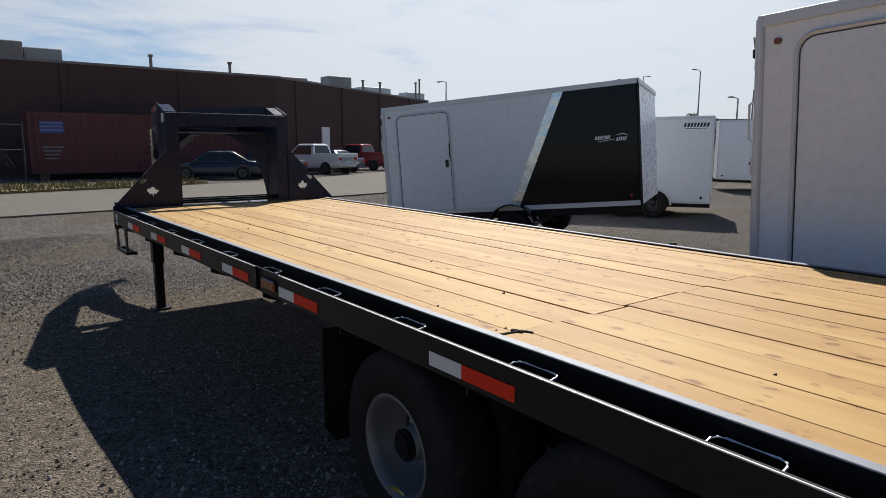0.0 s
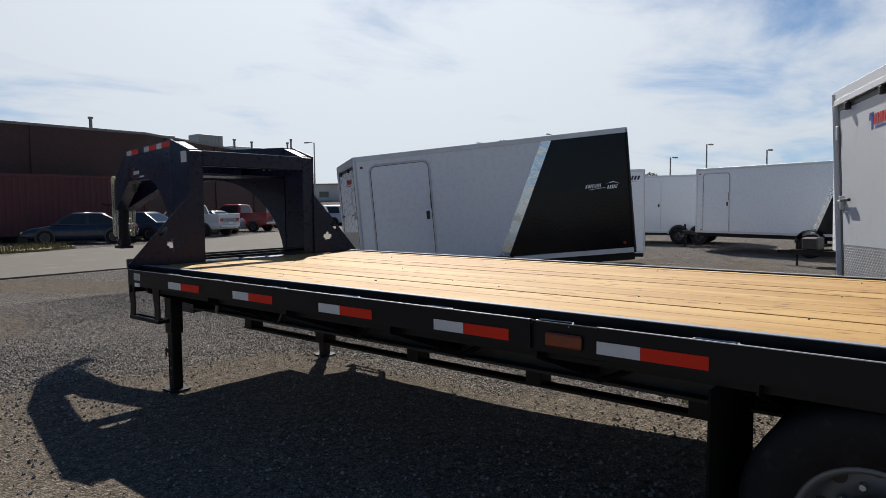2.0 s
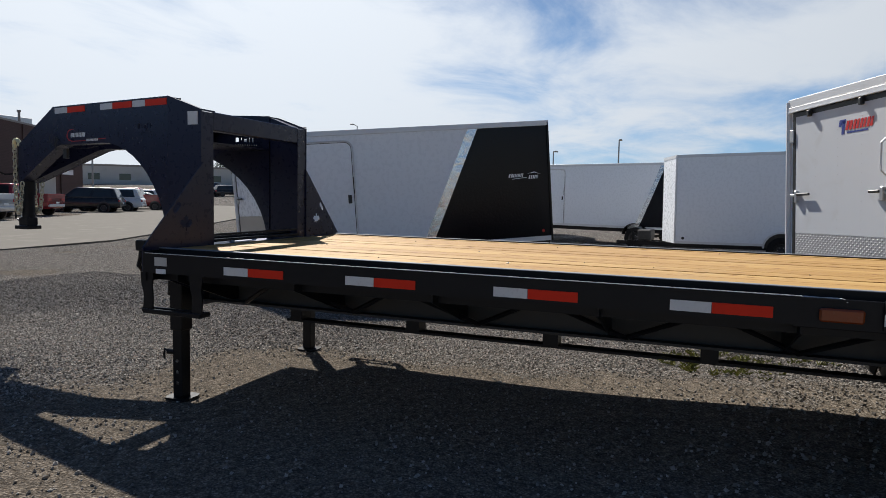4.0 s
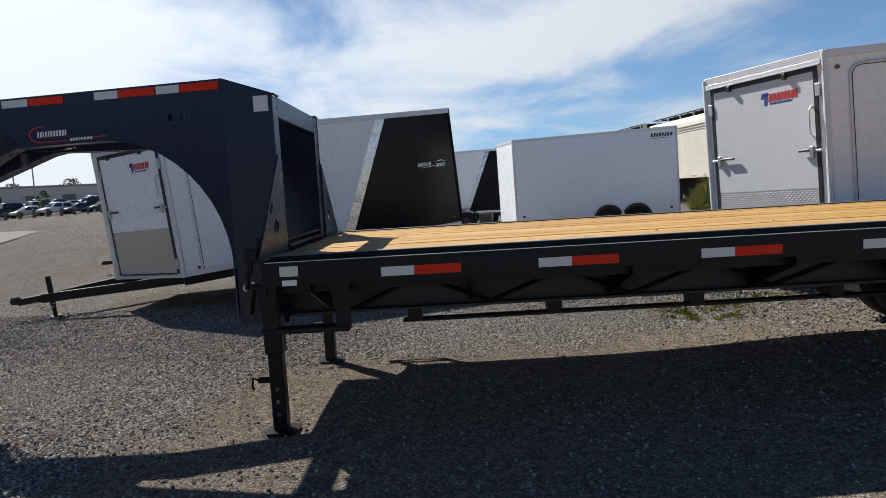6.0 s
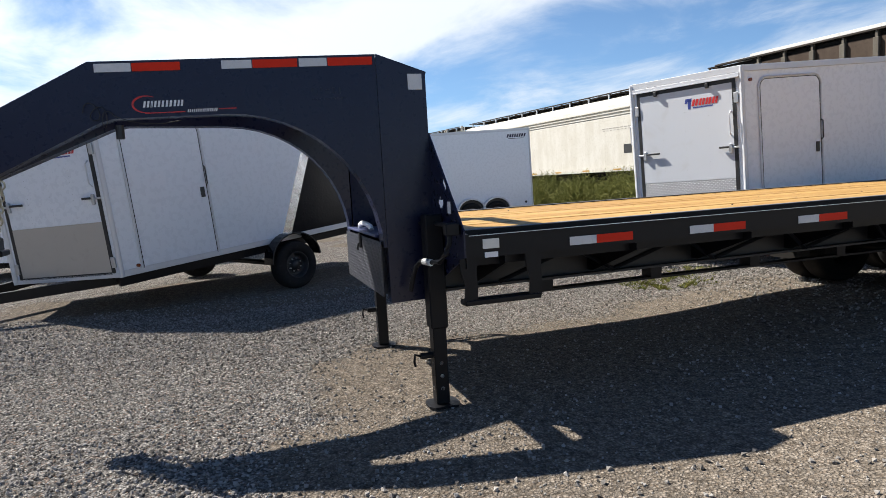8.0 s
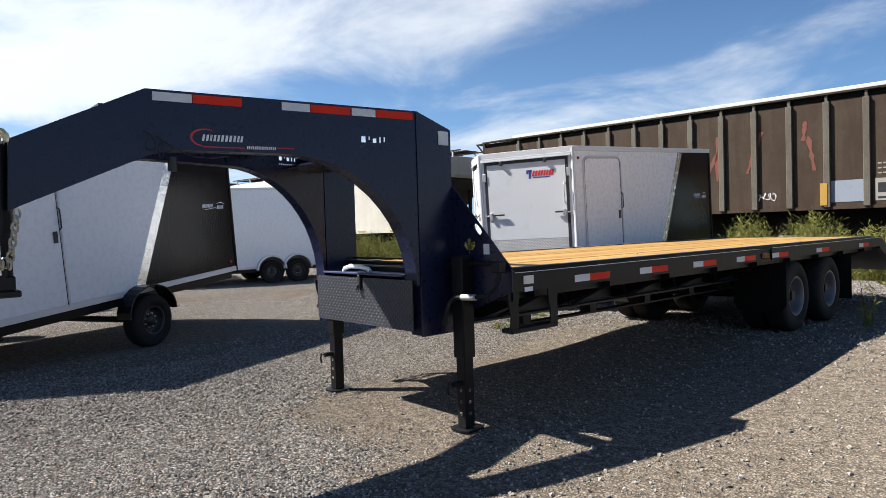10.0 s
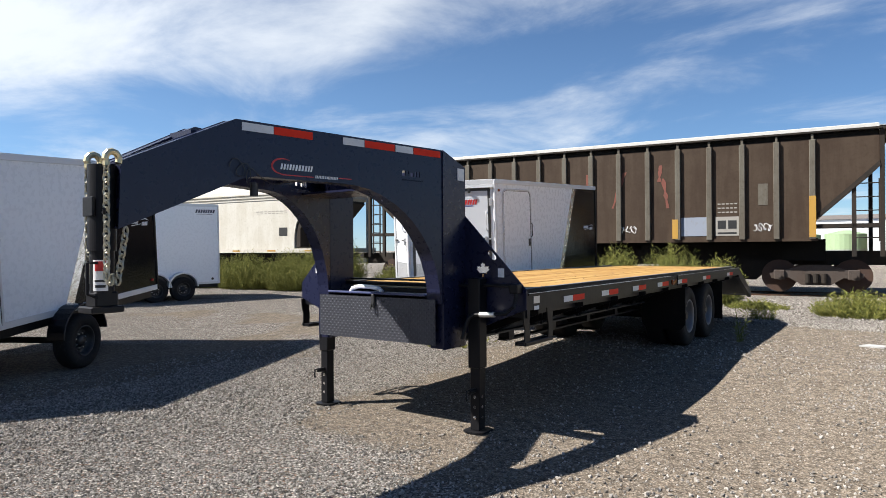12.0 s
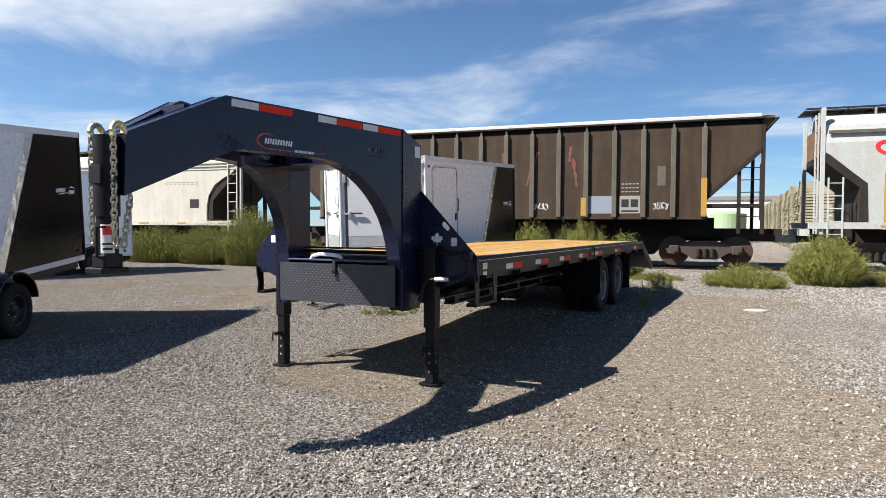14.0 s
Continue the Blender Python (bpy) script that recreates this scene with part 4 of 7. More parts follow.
        tube(bm, [((jx0 + jx1) / 2, 0.19, 0.33), ((jx0 + jx1) / 2, 0.225, 0.345), ((jx0 + jx1) / 2, 0.232, 0.30), ((jx0 + jx1) / 2, 0.225, 0.27)], 0.008, 6)
        part("leg_pin", bm, M_BLACK, g)
    # crank with a bright grip
    bm = fresh()
    tube(bm, [(0.445, 0.215, 0.735), (0.43, 0.195, 0.83), (0.415, 0.175, 0.89), (0.375, 0.155, 0.922), (0.32, 0.15, 0.925)], 0.016, 8)
    tube(bm, [(0.22, 0.15, 0.93), (0.12, 0.12, 0.94), (0.06, 0.10, 0.99), (0.055, 0.075, 1.05), (0.06, 0.07, 1.13)], 0.016, 8)
    box(bm, 0.03, 0.10, 0.02, 0.10, 1.09, 1.16, bevel=0.006)
    tube(bm, [(0.08, 0.06, 1.145), (0.345, 0.06, 1.145)], 0.013, 8)
    part("jack_crank", bm, M_BLACK, g, "bent black crank handle")
    bm = fresh()
    cyl(bm, (0.325, 0.15, 0.924), (0.195, 0.15, 0.931), 0.021, 12)
    part("crank_grip", bm, M_GALV, g, "bright metal crank sleeve")
    bm = fresh()
    tube(bm, [(0.45, 0.10, 1.14), (1.99, 0.10, 1.14)], 0.012, 8)
    part("jack_shaft", bm, M_BLACK, g)
    # cross members at the front
    bm = fresh()
    box(bm, 0.68, WIDE - 0.68, 0.015, 0.10, 1.935, 2.07, bevel=0.006)
    part("cross_head", bm, M_NAVY, g, "navy cross beam between the posts")
    bm = fresh()
    box(bm, 0.68, WIDE - 0.68, 0.0, 0.06, 1.115, 1.135, bevel=0.003)
    box(bm, 0.68, WIDE - 0.68, 0.02, 0.05, 1.16, 1.175)
    part("sill_bar", bm, M_BLACK, g)
    bm = fresh()
    box(bm, 0.0, WIDE, -0.02, 0.0, 0.90, 1.095)
    part("front_beam", bm, M_BLACK, g)
    bm = fresh()
    box(bm, 0.70, WIDE - 0.70, 0.30, 0.75, 1.868, 1.884)
    part("neck_web", bm, M_NAVY, g)
    for y in (1.06, 2.1):
        bm = fresh()
        a, b = 0.553 + 0.205 * (y - 0.295) + 0.12, WIDE - 0.553 - 0.286 * (y - 0.295) - 0.12
        box(bm, a, b, y - 0.03, y + 0.03, 1.93, 2.12)
        part("neck_cross_beam", bm, M_NAVY, g)
    # coupler tube between the arm tips
    bm = fresh()
    prism(bm, [(2.47, 1.60), (2.555, 1.548), (2.543, 1.885), (2.47, 1.92)], "x", NOSE - 0.085, NOSE + 0.105)
    part("neck_nose", bm, M_NAVY, g)
    bm = fresh()
    cyl(bm, (NOSE, 2.600, 1.42), (NOSE, 2.600, 1.87), 0.068, 36)
    cyl(bm, (NOSE, 2.600, 1.20), (NOSE, 2.600, 1.42), 0.058, 36)
    part("coupler_tube", bm, M_BLACK, g, "black coupler tube with a warning label")
    bm = fresh()
    box(bm, NOSE - 0.075, NOSE + 0.075, 2.520, 2.690, 1.10, 1.135, bevel=0.006)
    box(bm, NOSE - 0.055, NOSE + 0.055, 2.540, 2.660, 1.13, 1.21, bevel=0.008)
    part("coupler_head", bm, M_BLACK, g)
    def curved_label(name, z0, z1, material, half, lift=0.0):
        bm = fresh()
        mid = math.radians(145)
        out = [(NOSE + r * math.cos(mid + a), 2.600 + r * math.sin(mid + a)) for r, angs in ((0.060 + lift, [half * (k / 4 - 1) for k in range(9)]), (0.0584 + lift, [half * (1 - k / 4) for k in range(9)])) for a in angs]
        prism(bm, out, "z", z0, z1)
        part(name, bm, material, g)
    curved_label("white_label", 1.215, 1.375, M_LOGO_WHITE, 0.62)
    curved_label("red_label", 1.318, 1.368, M_LOGO_RED, 0.42, 0.0016)
    curved_label("label_line", 1.262, 1.272, M_PLASTIC, 0.45, 0.0016)
    curved_label("label_line", 1.232, 1.246, M_PLASTIC, 0.40, 0.0016)
    bm = fresh()
    box(bm, NOSE - 0.05, NOSE + 0.05, 2.660, 2.675, 1.60, 1.70, bevel=0.003)
    part("gusset_tab", bm, M_BLACK, g)
    bm = fresh()
    tube(bm, [(NOSE - 0.07, 2.630, 1.62), (NOSE - 0.16, 2.670, 1.61), (NOSE - 0.20, 2.690, 1.63)], 0.008, 6)
    part("latch_rod", bm, M_BLACK, g)
    bm = fresh()
    tube(bm, [(NOSE - 0.05, 2.650, 1.36), (NOSE - 0.05, 2.700, 1.36), (NOSE - 0.05, 2.700, 1.20), (NOSE - 0.05, 2.650, 1.18)], 0.009, 6)
    part("latch_handle", bm, M_BLACK, g)
    # safety chains with their hooks
    for sx in (-1, 1):
        x = NOSE + sx * 0.095
        bm = fresh()
        path = [Vector((x, 2.625, 1.87 - 0.036 * k)) for k in range(17)]
        path += [Vector((x - sx * 0.01 * k * 0.3, 2.625 - 0.012 * k, 1.29 - 0.020 * math.sin(min(k, 4) / 4 * math.pi))) for k in range(1, 4)]
        path += [Vector((x + 0.005 * sx, 2.570 - 0.006 * k, 1.27 + 0.036 * k)) for k in range(8)]
        for k, p in enumerate(path):
            turn = math.pi / 2 * (k % 2) + 0.4
            ring = []
            for q in range(10):
                t = 2 * math.pi * q / 10
                u, v = 0.016 * math.cos(t), 0.027 * math.sin(t)
                ring.append(p + Vector((u * math.cos(turn), u * math.sin(turn), v)))
            tube(bm, ring, 0.0062, 5, closed=True)
        part("safety_chain", bm, M_CHAIN, g, "zinc safety chain")
        bm = fresh()
        pts = [(x, 2.625, 1.86), (x, 2.625, 1.885)] + [(x - sx * 0.0, 2.595 + 0.036 * math.cos(t), 1.895 + 0.040 * math.sin(t)) for t in (0.0, 0.5, 1.0, 1.57, 2.1, 2.700, 3.14, 3.6)]
        tube(bm, pts, 0.018, 8)
        part("chain_hook", bm, M_HOOK, g, "gold-coloured chain hook")
    # cable and plug under the neck
    bm = fresh()
    loops = []
    for k in range(40):
        t = 2 * math.pi * k / 16
        y, z = 1.955 - 0.003 * k + 0.030 * math.cos(t) * (1 + 0.3 * math.sin(t * 0.37)), 1.905 + 0.050 * math.sin(t) * (1 + 0.3 * math.cos(t * 0.61)) - 0.001 * k
        loops.append((0.553 + 0.205 * (y - 0.295) - 0.014, y, z))
    loops += [(0.87, 1.74, 1.85), (0.90, 1.66, 1.835), (0.92, 1.56, 1.838), (0.93, 1.46, 1.855)]
    tube(bm, loops, 0.003, 5)
    part("cable", bm, M_PLASTIC, g)
    bm = fresh()
    cyl(bm, (0.90, 1.80, 1.75), (0.90, 1.80, 1.83), 0.024, 12)
    part("plug", bm, M_PLASTIC, g, "black trailer plug")
    # tool box between the posts
    tb = new("tool_box")
    tb.parent = g
    for nm, dims in (("box_floor", (0.706, 1.734, 0.058, 0.345, 0.69, 0.70)), ("box_back", (0.706, 1.734, 0.05, 0.058, 0.69, 1.03)), ("box_side", (0.70, 0.706, 0.05, 0.345, 0.69, 1.03)),
                     ("box_side", (1.734, 1.74, 0.05, 0.345, 0.69, 1.03)), ("box_front", (0.60, 1.84, 0.345, 0.353, 0.69, 1.04))):
        bm = fresh()
        box(bm, *dims)
        part(nm, bm, M_PLATE_DARK, tb, "dark diamond-plate front" if nm == "box_front" else "")
    bm = fresh()
    box(bm, 0.70, 1.74, 0.06, 0.36, 1.045, 1.062, bevel=0.004, m=Matrix.Translation((0, 0.06, 1.05)) @ Matrix.Rotation(radians(3), 4, "X") @ Matrix.Translation((0, -0.06, -1.05)))
    part("box_lid", bm, M_BLUE_LID, tb, "dark blue lid, slightly open")
    bm = fresh()
    box(bm, 1.20, 1.235, 0.3535, 0.372, 0.955, 1.06, bevel=0.005)
    tube(bm, [(1.205, 0.375, 0.99), (1.205, 0.385, 0.94), (1.23, 0.385, 0.94), (1.23, 0.375, 0.985)], 0.006, 6)
    part("box_latch", bm, M_PLASTIC, tb)
    bm = fresh()
    tube(bm, [(1.52, 0.30, 1.07), (1.50, 0.30, 1.10), (1.42, 0.30, 1.118), (1.30, 0.29, 1.115), (1.22, 0.28, 1.10), (1.19, 0.28, 1.078)], 0.018, 8)
    part("pale_bag", bm, M_LOGO_WHITE, tb, "pale plastic bag lying on the lid")
    # wheels: two dual axles
    for ay in (-4.98, -6.08):
        for side in (-1, 1):
            xo = 0.205 if side < 0 else WIDE - 0.205
            wheel(g, xo, ay, 0.485, 0.415, 0.235, side, 0.235, deep=0.42)
            xi = 0.48 if side < 0 else WIDE - 0.48
            wheel(g, xi, ay, 0.485, 0.415, 0.235, side, 0.235, rim_label="inner rim")
        bm = fresh()
        cyl(bm, (0.3, ay, 0.485), (WIDE - 0.3, ay, 0.485), 0.055, 12)
        part("axle", bm, M_BLACK, g)
    for x in (0.02, WIDE - 0.60):
        bm = fresh()
        prism(bm, [(x, 0.90), (x, 0.42), (x + 0.06, 0.34), (x + 0.52, 0.34), (x + 0.58, 0.42), (x + 0.58, 0.90)], "y", -4.50, -4.49)
        part("mud_flap", bm, M_SHADE_BLACK, g, "black rubber mud flap")
        bm = fresh()
        box(bm, x, x + 0.58, -6.70, -6.69, 0.30, 0.90)
        part("mud_flap", bm, M_SHADE_BLACK, g, "black rubber mud flap")
    for x in (0.60, WIDE - 0.66):
        bm = fresh()
        box(bm, x, x + 0.06, -6.6, -4.6, 0.50, 0.62)
        part("spring_hanger", bm, M_BLACK, g)
    # cross joists under the planks
    y = -0.3
    while y > REAR:
        bm = fresh()
        box(bm, 0.12, WIDE - 0.12, y - 0.03, y + 0.03, 0.98, 1.055)
        part("joist", bm, M_BLACK, g)
        y -= 0.4
    # sloping tail
    bm = fresh()
    prism(bm, [(REAR, 1.095), (REAR, 0.93), (-9.05, 0.50), (-9.05, 0.62)], "x", 0.0, 0.06)
    prism(bm, [(REAR, 1.095), (REAR, 0.93), (-9.05, 0.50), (-9.05, 0.62)], "x", WIDE - 0.06, WIDE)
    prism(bm, [(REAR, 1.06), (REAR, 1.03), (-9.0, 0.55), (-9.0, 0.58)], "x", 0.06, WIDE - 0.06)
    part("dovetail", bm, M_BLACK, g, "black sloping steel tail")
    for k in range(9):
        bm = fresh()
        y = REAR - 0.15 - 0.165 * k
        z = 1.06 + (y - REAR) * 0.365
        box(bm, 0.06, WIDE - 0.06, y - 0.02, y + 0.02, z - 0.01, z + 0.02)
        part("tail_cleat", bm, M_BLACK, g)
    # deck planks, one by one
    front = [0.152] + [0.226 + 0.1985 * k for k in range(11)] + [WIDE - 0.152]
    rear = [0.152] + [0.262 + 0.1950 * k for k in range(11)] + [WIDE - 0.152]
    n = len(rear) - 1
    rng = random.Random(3)
    for i in range(n):
        for row, b, a in ((front, -5.55 + rng.uniform(-0.012, 0.012), -0.035), (rear, REAR, -5.555)):
            if row is rear:
                a = joint
            joint = b
            bm = fresh()
            dz = rng.uniform(-0.0022, 0.0022)
            g0, g1 = rng.uniform(0.0014, 0.0046), rng.uniform(0.0014, 0.0046)
            box(bm, row[i] + g0, row[i + 1] - g1, b + 0.0003, a - 0.0003, 1.056, DECK + dz, bevel=0.0012)
            part("plank", bm, M_WOOD, g, "pale yellow pine plank" if i == 0 else "")
    # bolt heads along the joists
    for i in range(n):
        bm = fresh()
        y = -0.3
        while y > REAR + 0.1:
            for u in (0.3, 0.7):
                if rng.random() < 0.07:
                    cx = rear[i] + (rear[i + 1] - rear[i]) * u
                    cyl(bm, (cx, y + rng.uniform(-0.02, 0.02), DECK - 0.004), (cx, y + rng.uniform(-0.001, 0.001), DECK + 0.0030), 0.004, 6)
            y -= 0.4
        tagged(part("deck_screws", bm, M_PLASTIC, g), kind="stuff")
    bm = fresh()
    tube(bm, [(0.155, -5.545, 1.1000), (0.200, -5.552, 1.1008), (0.226, -5.56, 1.1022), (0.252, -5.575, 1.1022), (0.262, -5.60, 1.1010)], 0.0055, 5)
    tube(bm, [(0.222, -5.535, 1.1015), (0.238, -5.575, 1.1020)], 0.008, 5)
    part("plank_split", bm, M_SHADE_BLACK, g, "dark split at a plank end")
    return g


gooseneck_trailer()


# ---- enclosed trailers ----
def v_nose_trailer(m, length, height, label, group, half=1.30, nose=0.63, wheels_at=0.60, black_from=0.75, clear=0.0, door_at=0.24, kick=0.24, kick_mat=None, far=None, door_mat=None):
    """Origin: the near front corner at floor height; +y points forward, +x across to the far side. clear: height of the floor over the ground at the origin."""
    g = thing("enclosed_trailer", label, "trailer", group, m)
    far = far or half
    L, H, W = length, height, half + far
    yb = -L * black_from
    sl = 0.83
    # skin: near side in white and black, V front, rear, far side, roof
    bm = fresh()
    t = 0.03
    prism(bm, [(-0.0, 0.0), (-0.0, H), (yb, H), (yb + sl, 0.0)], "x", 0.0, t)
    part("side_skin", bm, M_WHITE, g, "white aluminium side")
    bm = fresh()
    prism(bm, [(yb - 0.002, H), (-L, H), (-L, 0.0), (yb + sl - 0.002, 0.0)], "x", 0.0, t)
    part("rear_side_skin", bm, M_GLOSS_BLACK, g, "gloss black rear side panel")
    bm = fresh()
    prism(bm, [(yb + 0.10, H - 0.03), (yb - 0.055, H - 0.03), (yb + sl - 0.055, 0.02), (yb + sl + 0.10, 0.02)], "x", -0.004, -0.001)
    part("mirror_stripe", bm, M_CHROME, g, "slanted mirror-polished stripe")
    bm = fresh()
    prism(bm, [(0.0, 0.0), (0.0, H), (-L, H), (-L, 0.0)], "x", W - t, W)
    part("far_side_skin", bm, M_WHITE, g)
    bm = fresh()
    box(bm, t, W - t, -L, -L + t, 0.0, H)
    part("rear_skin", bm, M_WHITE, g)
    # V front, two faces
    fl = math.hypot(half, nose)
    ang = math.atan2(nose, half)
    left = Matrix.Rotation(ang, 4, "Z")
    fl_far = math.hypot(far, nose)
    right = Matrix.Translation((W, 0, 0)) @ Matrix.Rotation(math.pi - math.atan2(nose, far), 4, "Z")
    bm = fresh()
    prism(bm, [(0, 0), (half, nose), (half, nose - 0.04), (0.03, -0.02)], "z", 0.0, H)
    part("nose_skin", bm, M_WHITE, g)
    bm = fresh()
    prism(bm, [(half, nose), (W, 0), (W - 0.03, -0.02), (half, nose - 0.04)], "z", 0.0, H)
    part("nose_skin", bm, M_WHITE, g)
    bm = fresh()
    prism(bm, [(0, 0), (half, nose), (W, 0), (W, -L), (0, -L)], "z", H - 0.03, H + 0.012)
    part("roof", bm, M_WHITE, g)
    # roof edge trim
    bm = fresh()
    box(bm, -0.02, 0.0, -L - 0.02, 0.0, H - 0.055, H + 0.022, bevel=0.004)
    box(bm, 0.0, W, -L - 0.02, -L - 0.001, H - 0.055, H + 0.022, bevel=0.004)
    box(bm, W, W + 0.02, -L - 0.02, 0.0, H - 0.055, H + 0.022, bevel=0.004)
    box(bm, -0.012, fl, 0.0005, 0.022, H - 0.055, H + 0.022, bevel=0.004, m=left)
    box(bm, -0.0, fl_far, -0.022, -0.0005, H - 0.055, H + 0.022, bevel=0.004, m=right)
    part("roof_trim", bm, M_WHITE_TRIM, g, "white roof edge trim")
    bm = fresh()
    box(bm, -0.014, -0.001, -L, 0.0, 0.0, 0.075, bevel=0.003)
    box(bm, 0.0, fl, 0.001, 0.014, 0.0, 0.06, bevel=0.003, m=left)
    part("bottom_trim", bm, M_WHITE_TRIM, g)
    for x, y, r in ((0.0, 0.0, 0.03), (half, nose, 0.035), (0.0, -L, 0.022), (W, 0.0, 0.03)):
        bm = fresh()
        cyl(bm, (x, y, 0.0), (x, y, H), r, 12)
        part("corner_trim", bm, M_GLOSS_BLACK if y == -L else M_WHITE_TRIM, g)
    # side door
    d = new("side_door")
    d.parent = g
    a, b, z0, z1 = -door_at, -door_at - 1.0, 0.05, H - 0.14
    bm = fresh()
    rr = 0.12

    def rounded(a, b, z0, z1, r):
        out = []
        for cy, cz, t0 in ((a - r, z1 - r, 0), (b + r, z1 - r, 90)):
            for k in range(6):
                t = radians(t0 + 18 * k)
                out.append((cy + r * math.cos(t), cz + r * math.sin(t)))
        return [(a, z0)] + out + [(b, z0)]
    prism(bm, rounded(a, b, z0, z1, rr), "x", -0.010, -0.001)
    part("door_panel", bm, M_WHITE, d)
    bm = fresh()
    edge = rounded(a, b, z0, z1, rr)
    tube(bm, [(-0.012, y, z) for y, z in edge], 0.013, 6)
    part("door_frame", bm, M_WHITE_TRIM, d, "white door frame")
    bm = fresh()
    inn = rounded(a - 0.022, b + 0.022, z0, z1 - 0.022, rr - 0.02)
    tube(bm, [(-0.011, y, z) for y, z in inn], 0.005, 5)
    part("door_seal", bm, M_PLASTIC, d, "dark rubber seal")
    bm = fresh()
    box(bm, -0.028, -0.010, b + 0.06, b + 0.115, H * 0.42, H * 0.42 + 0.13, bevel=0.006)
    part("door_latch", bm, M_PLASTIC, d, "black paddle latch")
    bm = fresh()
    tube(bm, [(-0.014, b + 0.02, H * 0.50), (-0.045, b + 0.02, H * 0.51), (-0.045, b + 0.02, H * 0.62), (-0.014, b + 0.02, H * 0.63)], 0.009, 6)
    part("grab_handle", bm, M_PLASTIC, d)
    # ramp doors, one in each half of the nose
    for side_no, face, fl in ((0, left, fl), (1, right @ Matrix.Translation((fl_far, 0, 0)) @ Matrix.Rotation(math.pi, 4, "Z"), fl_far)):
        rd = new("ramp_door")
        rd.parent = g

        def nf(bm, u0, u1, z0, z1, p0=0.001, p1=0.006, bevel=0.0):
            return box(bm, u0, u1, p0, p1, z0, z1, bevel=bevel, m=face)
        bm = fresh()
        nf(bm, 0.12, fl - 0.12, H * kick, H - 0.166, 0.001, 0.012)
        part("door_panel", bm, door_mat or M_WHITE, rd, "white ramp door panel")
        bm = fresh()
        nf(bm, 0.12, fl - 0.12, 0.07, H * kick - 0.004, 0.001, 0.012)
        part("kick_plate", bm, kick_mat or M_PLATE, rd, "bare aluminium kick panel")
        bm = fresh()
        nf(bm, 0.075, 0.119, 0.05, H - 0.117, 0.001, 0.014)
        nf(bm, fl - 0.119, fl - 0.075, 0.05, H - 0.117, 0.001, 0.014)
        nf(bm, 0.119, fl - 0.119, H - 0.165, H - 0.117, 0.001, 0.014)
        nf(bm, 0.118, fl - 0.118, 0.042, 0.068, 0.001, 0.014)
        part("door_seal", bm, M_PLASTIC, rd, "black rubber seal")
        bm = fresh()
        nf(bm, 0.02, fl - 0.02, H - 0.105, H - 0.060, 0.001, 0.030, 0.004)
        nf(bm, 0.03, fl - 0.03, H - 0.115, H - 0.105, 0.001, 0.045)
        part("door_header", bm, M_WHITE_TRIM, rd, "white header with a drip lip")
        bm = fresh()
        for u in (0.12 + (fl - 0.24) * q for q in (0.25, 0.5, 0.75)):
            for k in range(13):
                z = H * kick + 0.06 + (H * (1 - kick) - 0.34) * k / 12
                nf(bm, u - 0.0035, u + 0.0035, z - 0.0035, z + 0.0035, 0.0125, 0.0138)
        tagged(part("rivet", bm, M_GALV, rd), kind="stuff")
        for u in (0.07, fl - 0.07):
            for z in (0.12, H - 0.42):
                bm = fresh()
                nf(bm, u - 0.028, u + 0.028, z, z + 0.13, 0.001, 0.03, 0.006)
                part("bar_keeper", bm, M_GALV, rd, "zinc locking-bar keeper")
        for s, u in ((1, 0.16), (-1, fl - 0.16)):
            bm = fresh()
            nf(bm, u - 0.02, u + 0.02, H * 0.47, H * 0.47 + 0.12, 0.012, 0.045, 0.005)
            nf(bm, u - s * 0.10 if s > 0 else u, u if s > 0 else u + 0.10, H * 0.50, H * 0.50 + 0.025, 0.014, 0.035, 0.004)
            part("cam_latch", bm, M_GALV, rd, "zinc cam latch")
            bm = fresh()
            nf(bm, u + 0.02 if s > 0 else u - 0.22, u + 0.14 if s > 0 else u - 0.03, H * 0.505, H * 0.505 + 0.026, 0.03, 0.055, 0.006)
            part("latch_grip", bm, M_PLASTIC, rd, "black latch grip")
        bm = fresh()
        m4 = face
        tube(bm, [m4 @ Vector(p) for p in ((0.145, 0.014, H * 0.58), (0.145, 0.06, H * 0.60), (0.145, 0.06, H * 0.72), (0.145, 0.014, H * 0.74))], 0.010, 6)
        part("grab_handle", bm, M_WHITE_TRIM, rd)
        for u in (0.42, fl - 0.36):
            bm = fresh()
            nf(bm, u - 0.022, u + 0.022, H - 0.19, H - 0.125, 0.012, 0.055, 0.008)
            part("door_stop", bm, M_PLASTIC, rd, "black rubber door stop")
        if side_no == 0:
            # a blue corner mark and a line of red slanted strokes
            bm = fresh()
            for pts in ([(0.690, H - 0.42), (0.655, H - 0.42), (0.640, H - 0.30), (0.685, H - 0.30)], [(0.690, H - 0.325), (0.640, H - 0.325), (0.632, H - 0.285), (0.715, H - 0.285), (0.730, H - 0.345), (0.697, H - 0.345)]):
                prism(bm, pts, "y", 0.0125, 0.014, m=face)
            part("blue_decal", bm, M_LOGO_BLUE, rd, "blue decal mark")
            for pts in strokes_of(0.640, H - 0.385, (-0.078, -0.070, -0.066, -0.070), 0.082, 0.016, 0.28, 0.42):
                bm = fresh()
                prism(bm, pts, "y", 0.0140, 0.0155, m=face)
                part("red_decal", bm, M_LOGO_RED, rd, "red lettering")
            bm = fresh()
            nf(bm, 0.36, 0.62, H - 0.415, H - 0.400, 0.0125, 0.014)
            part("decal_line", bm, M_LOGO_BLUE, rd)
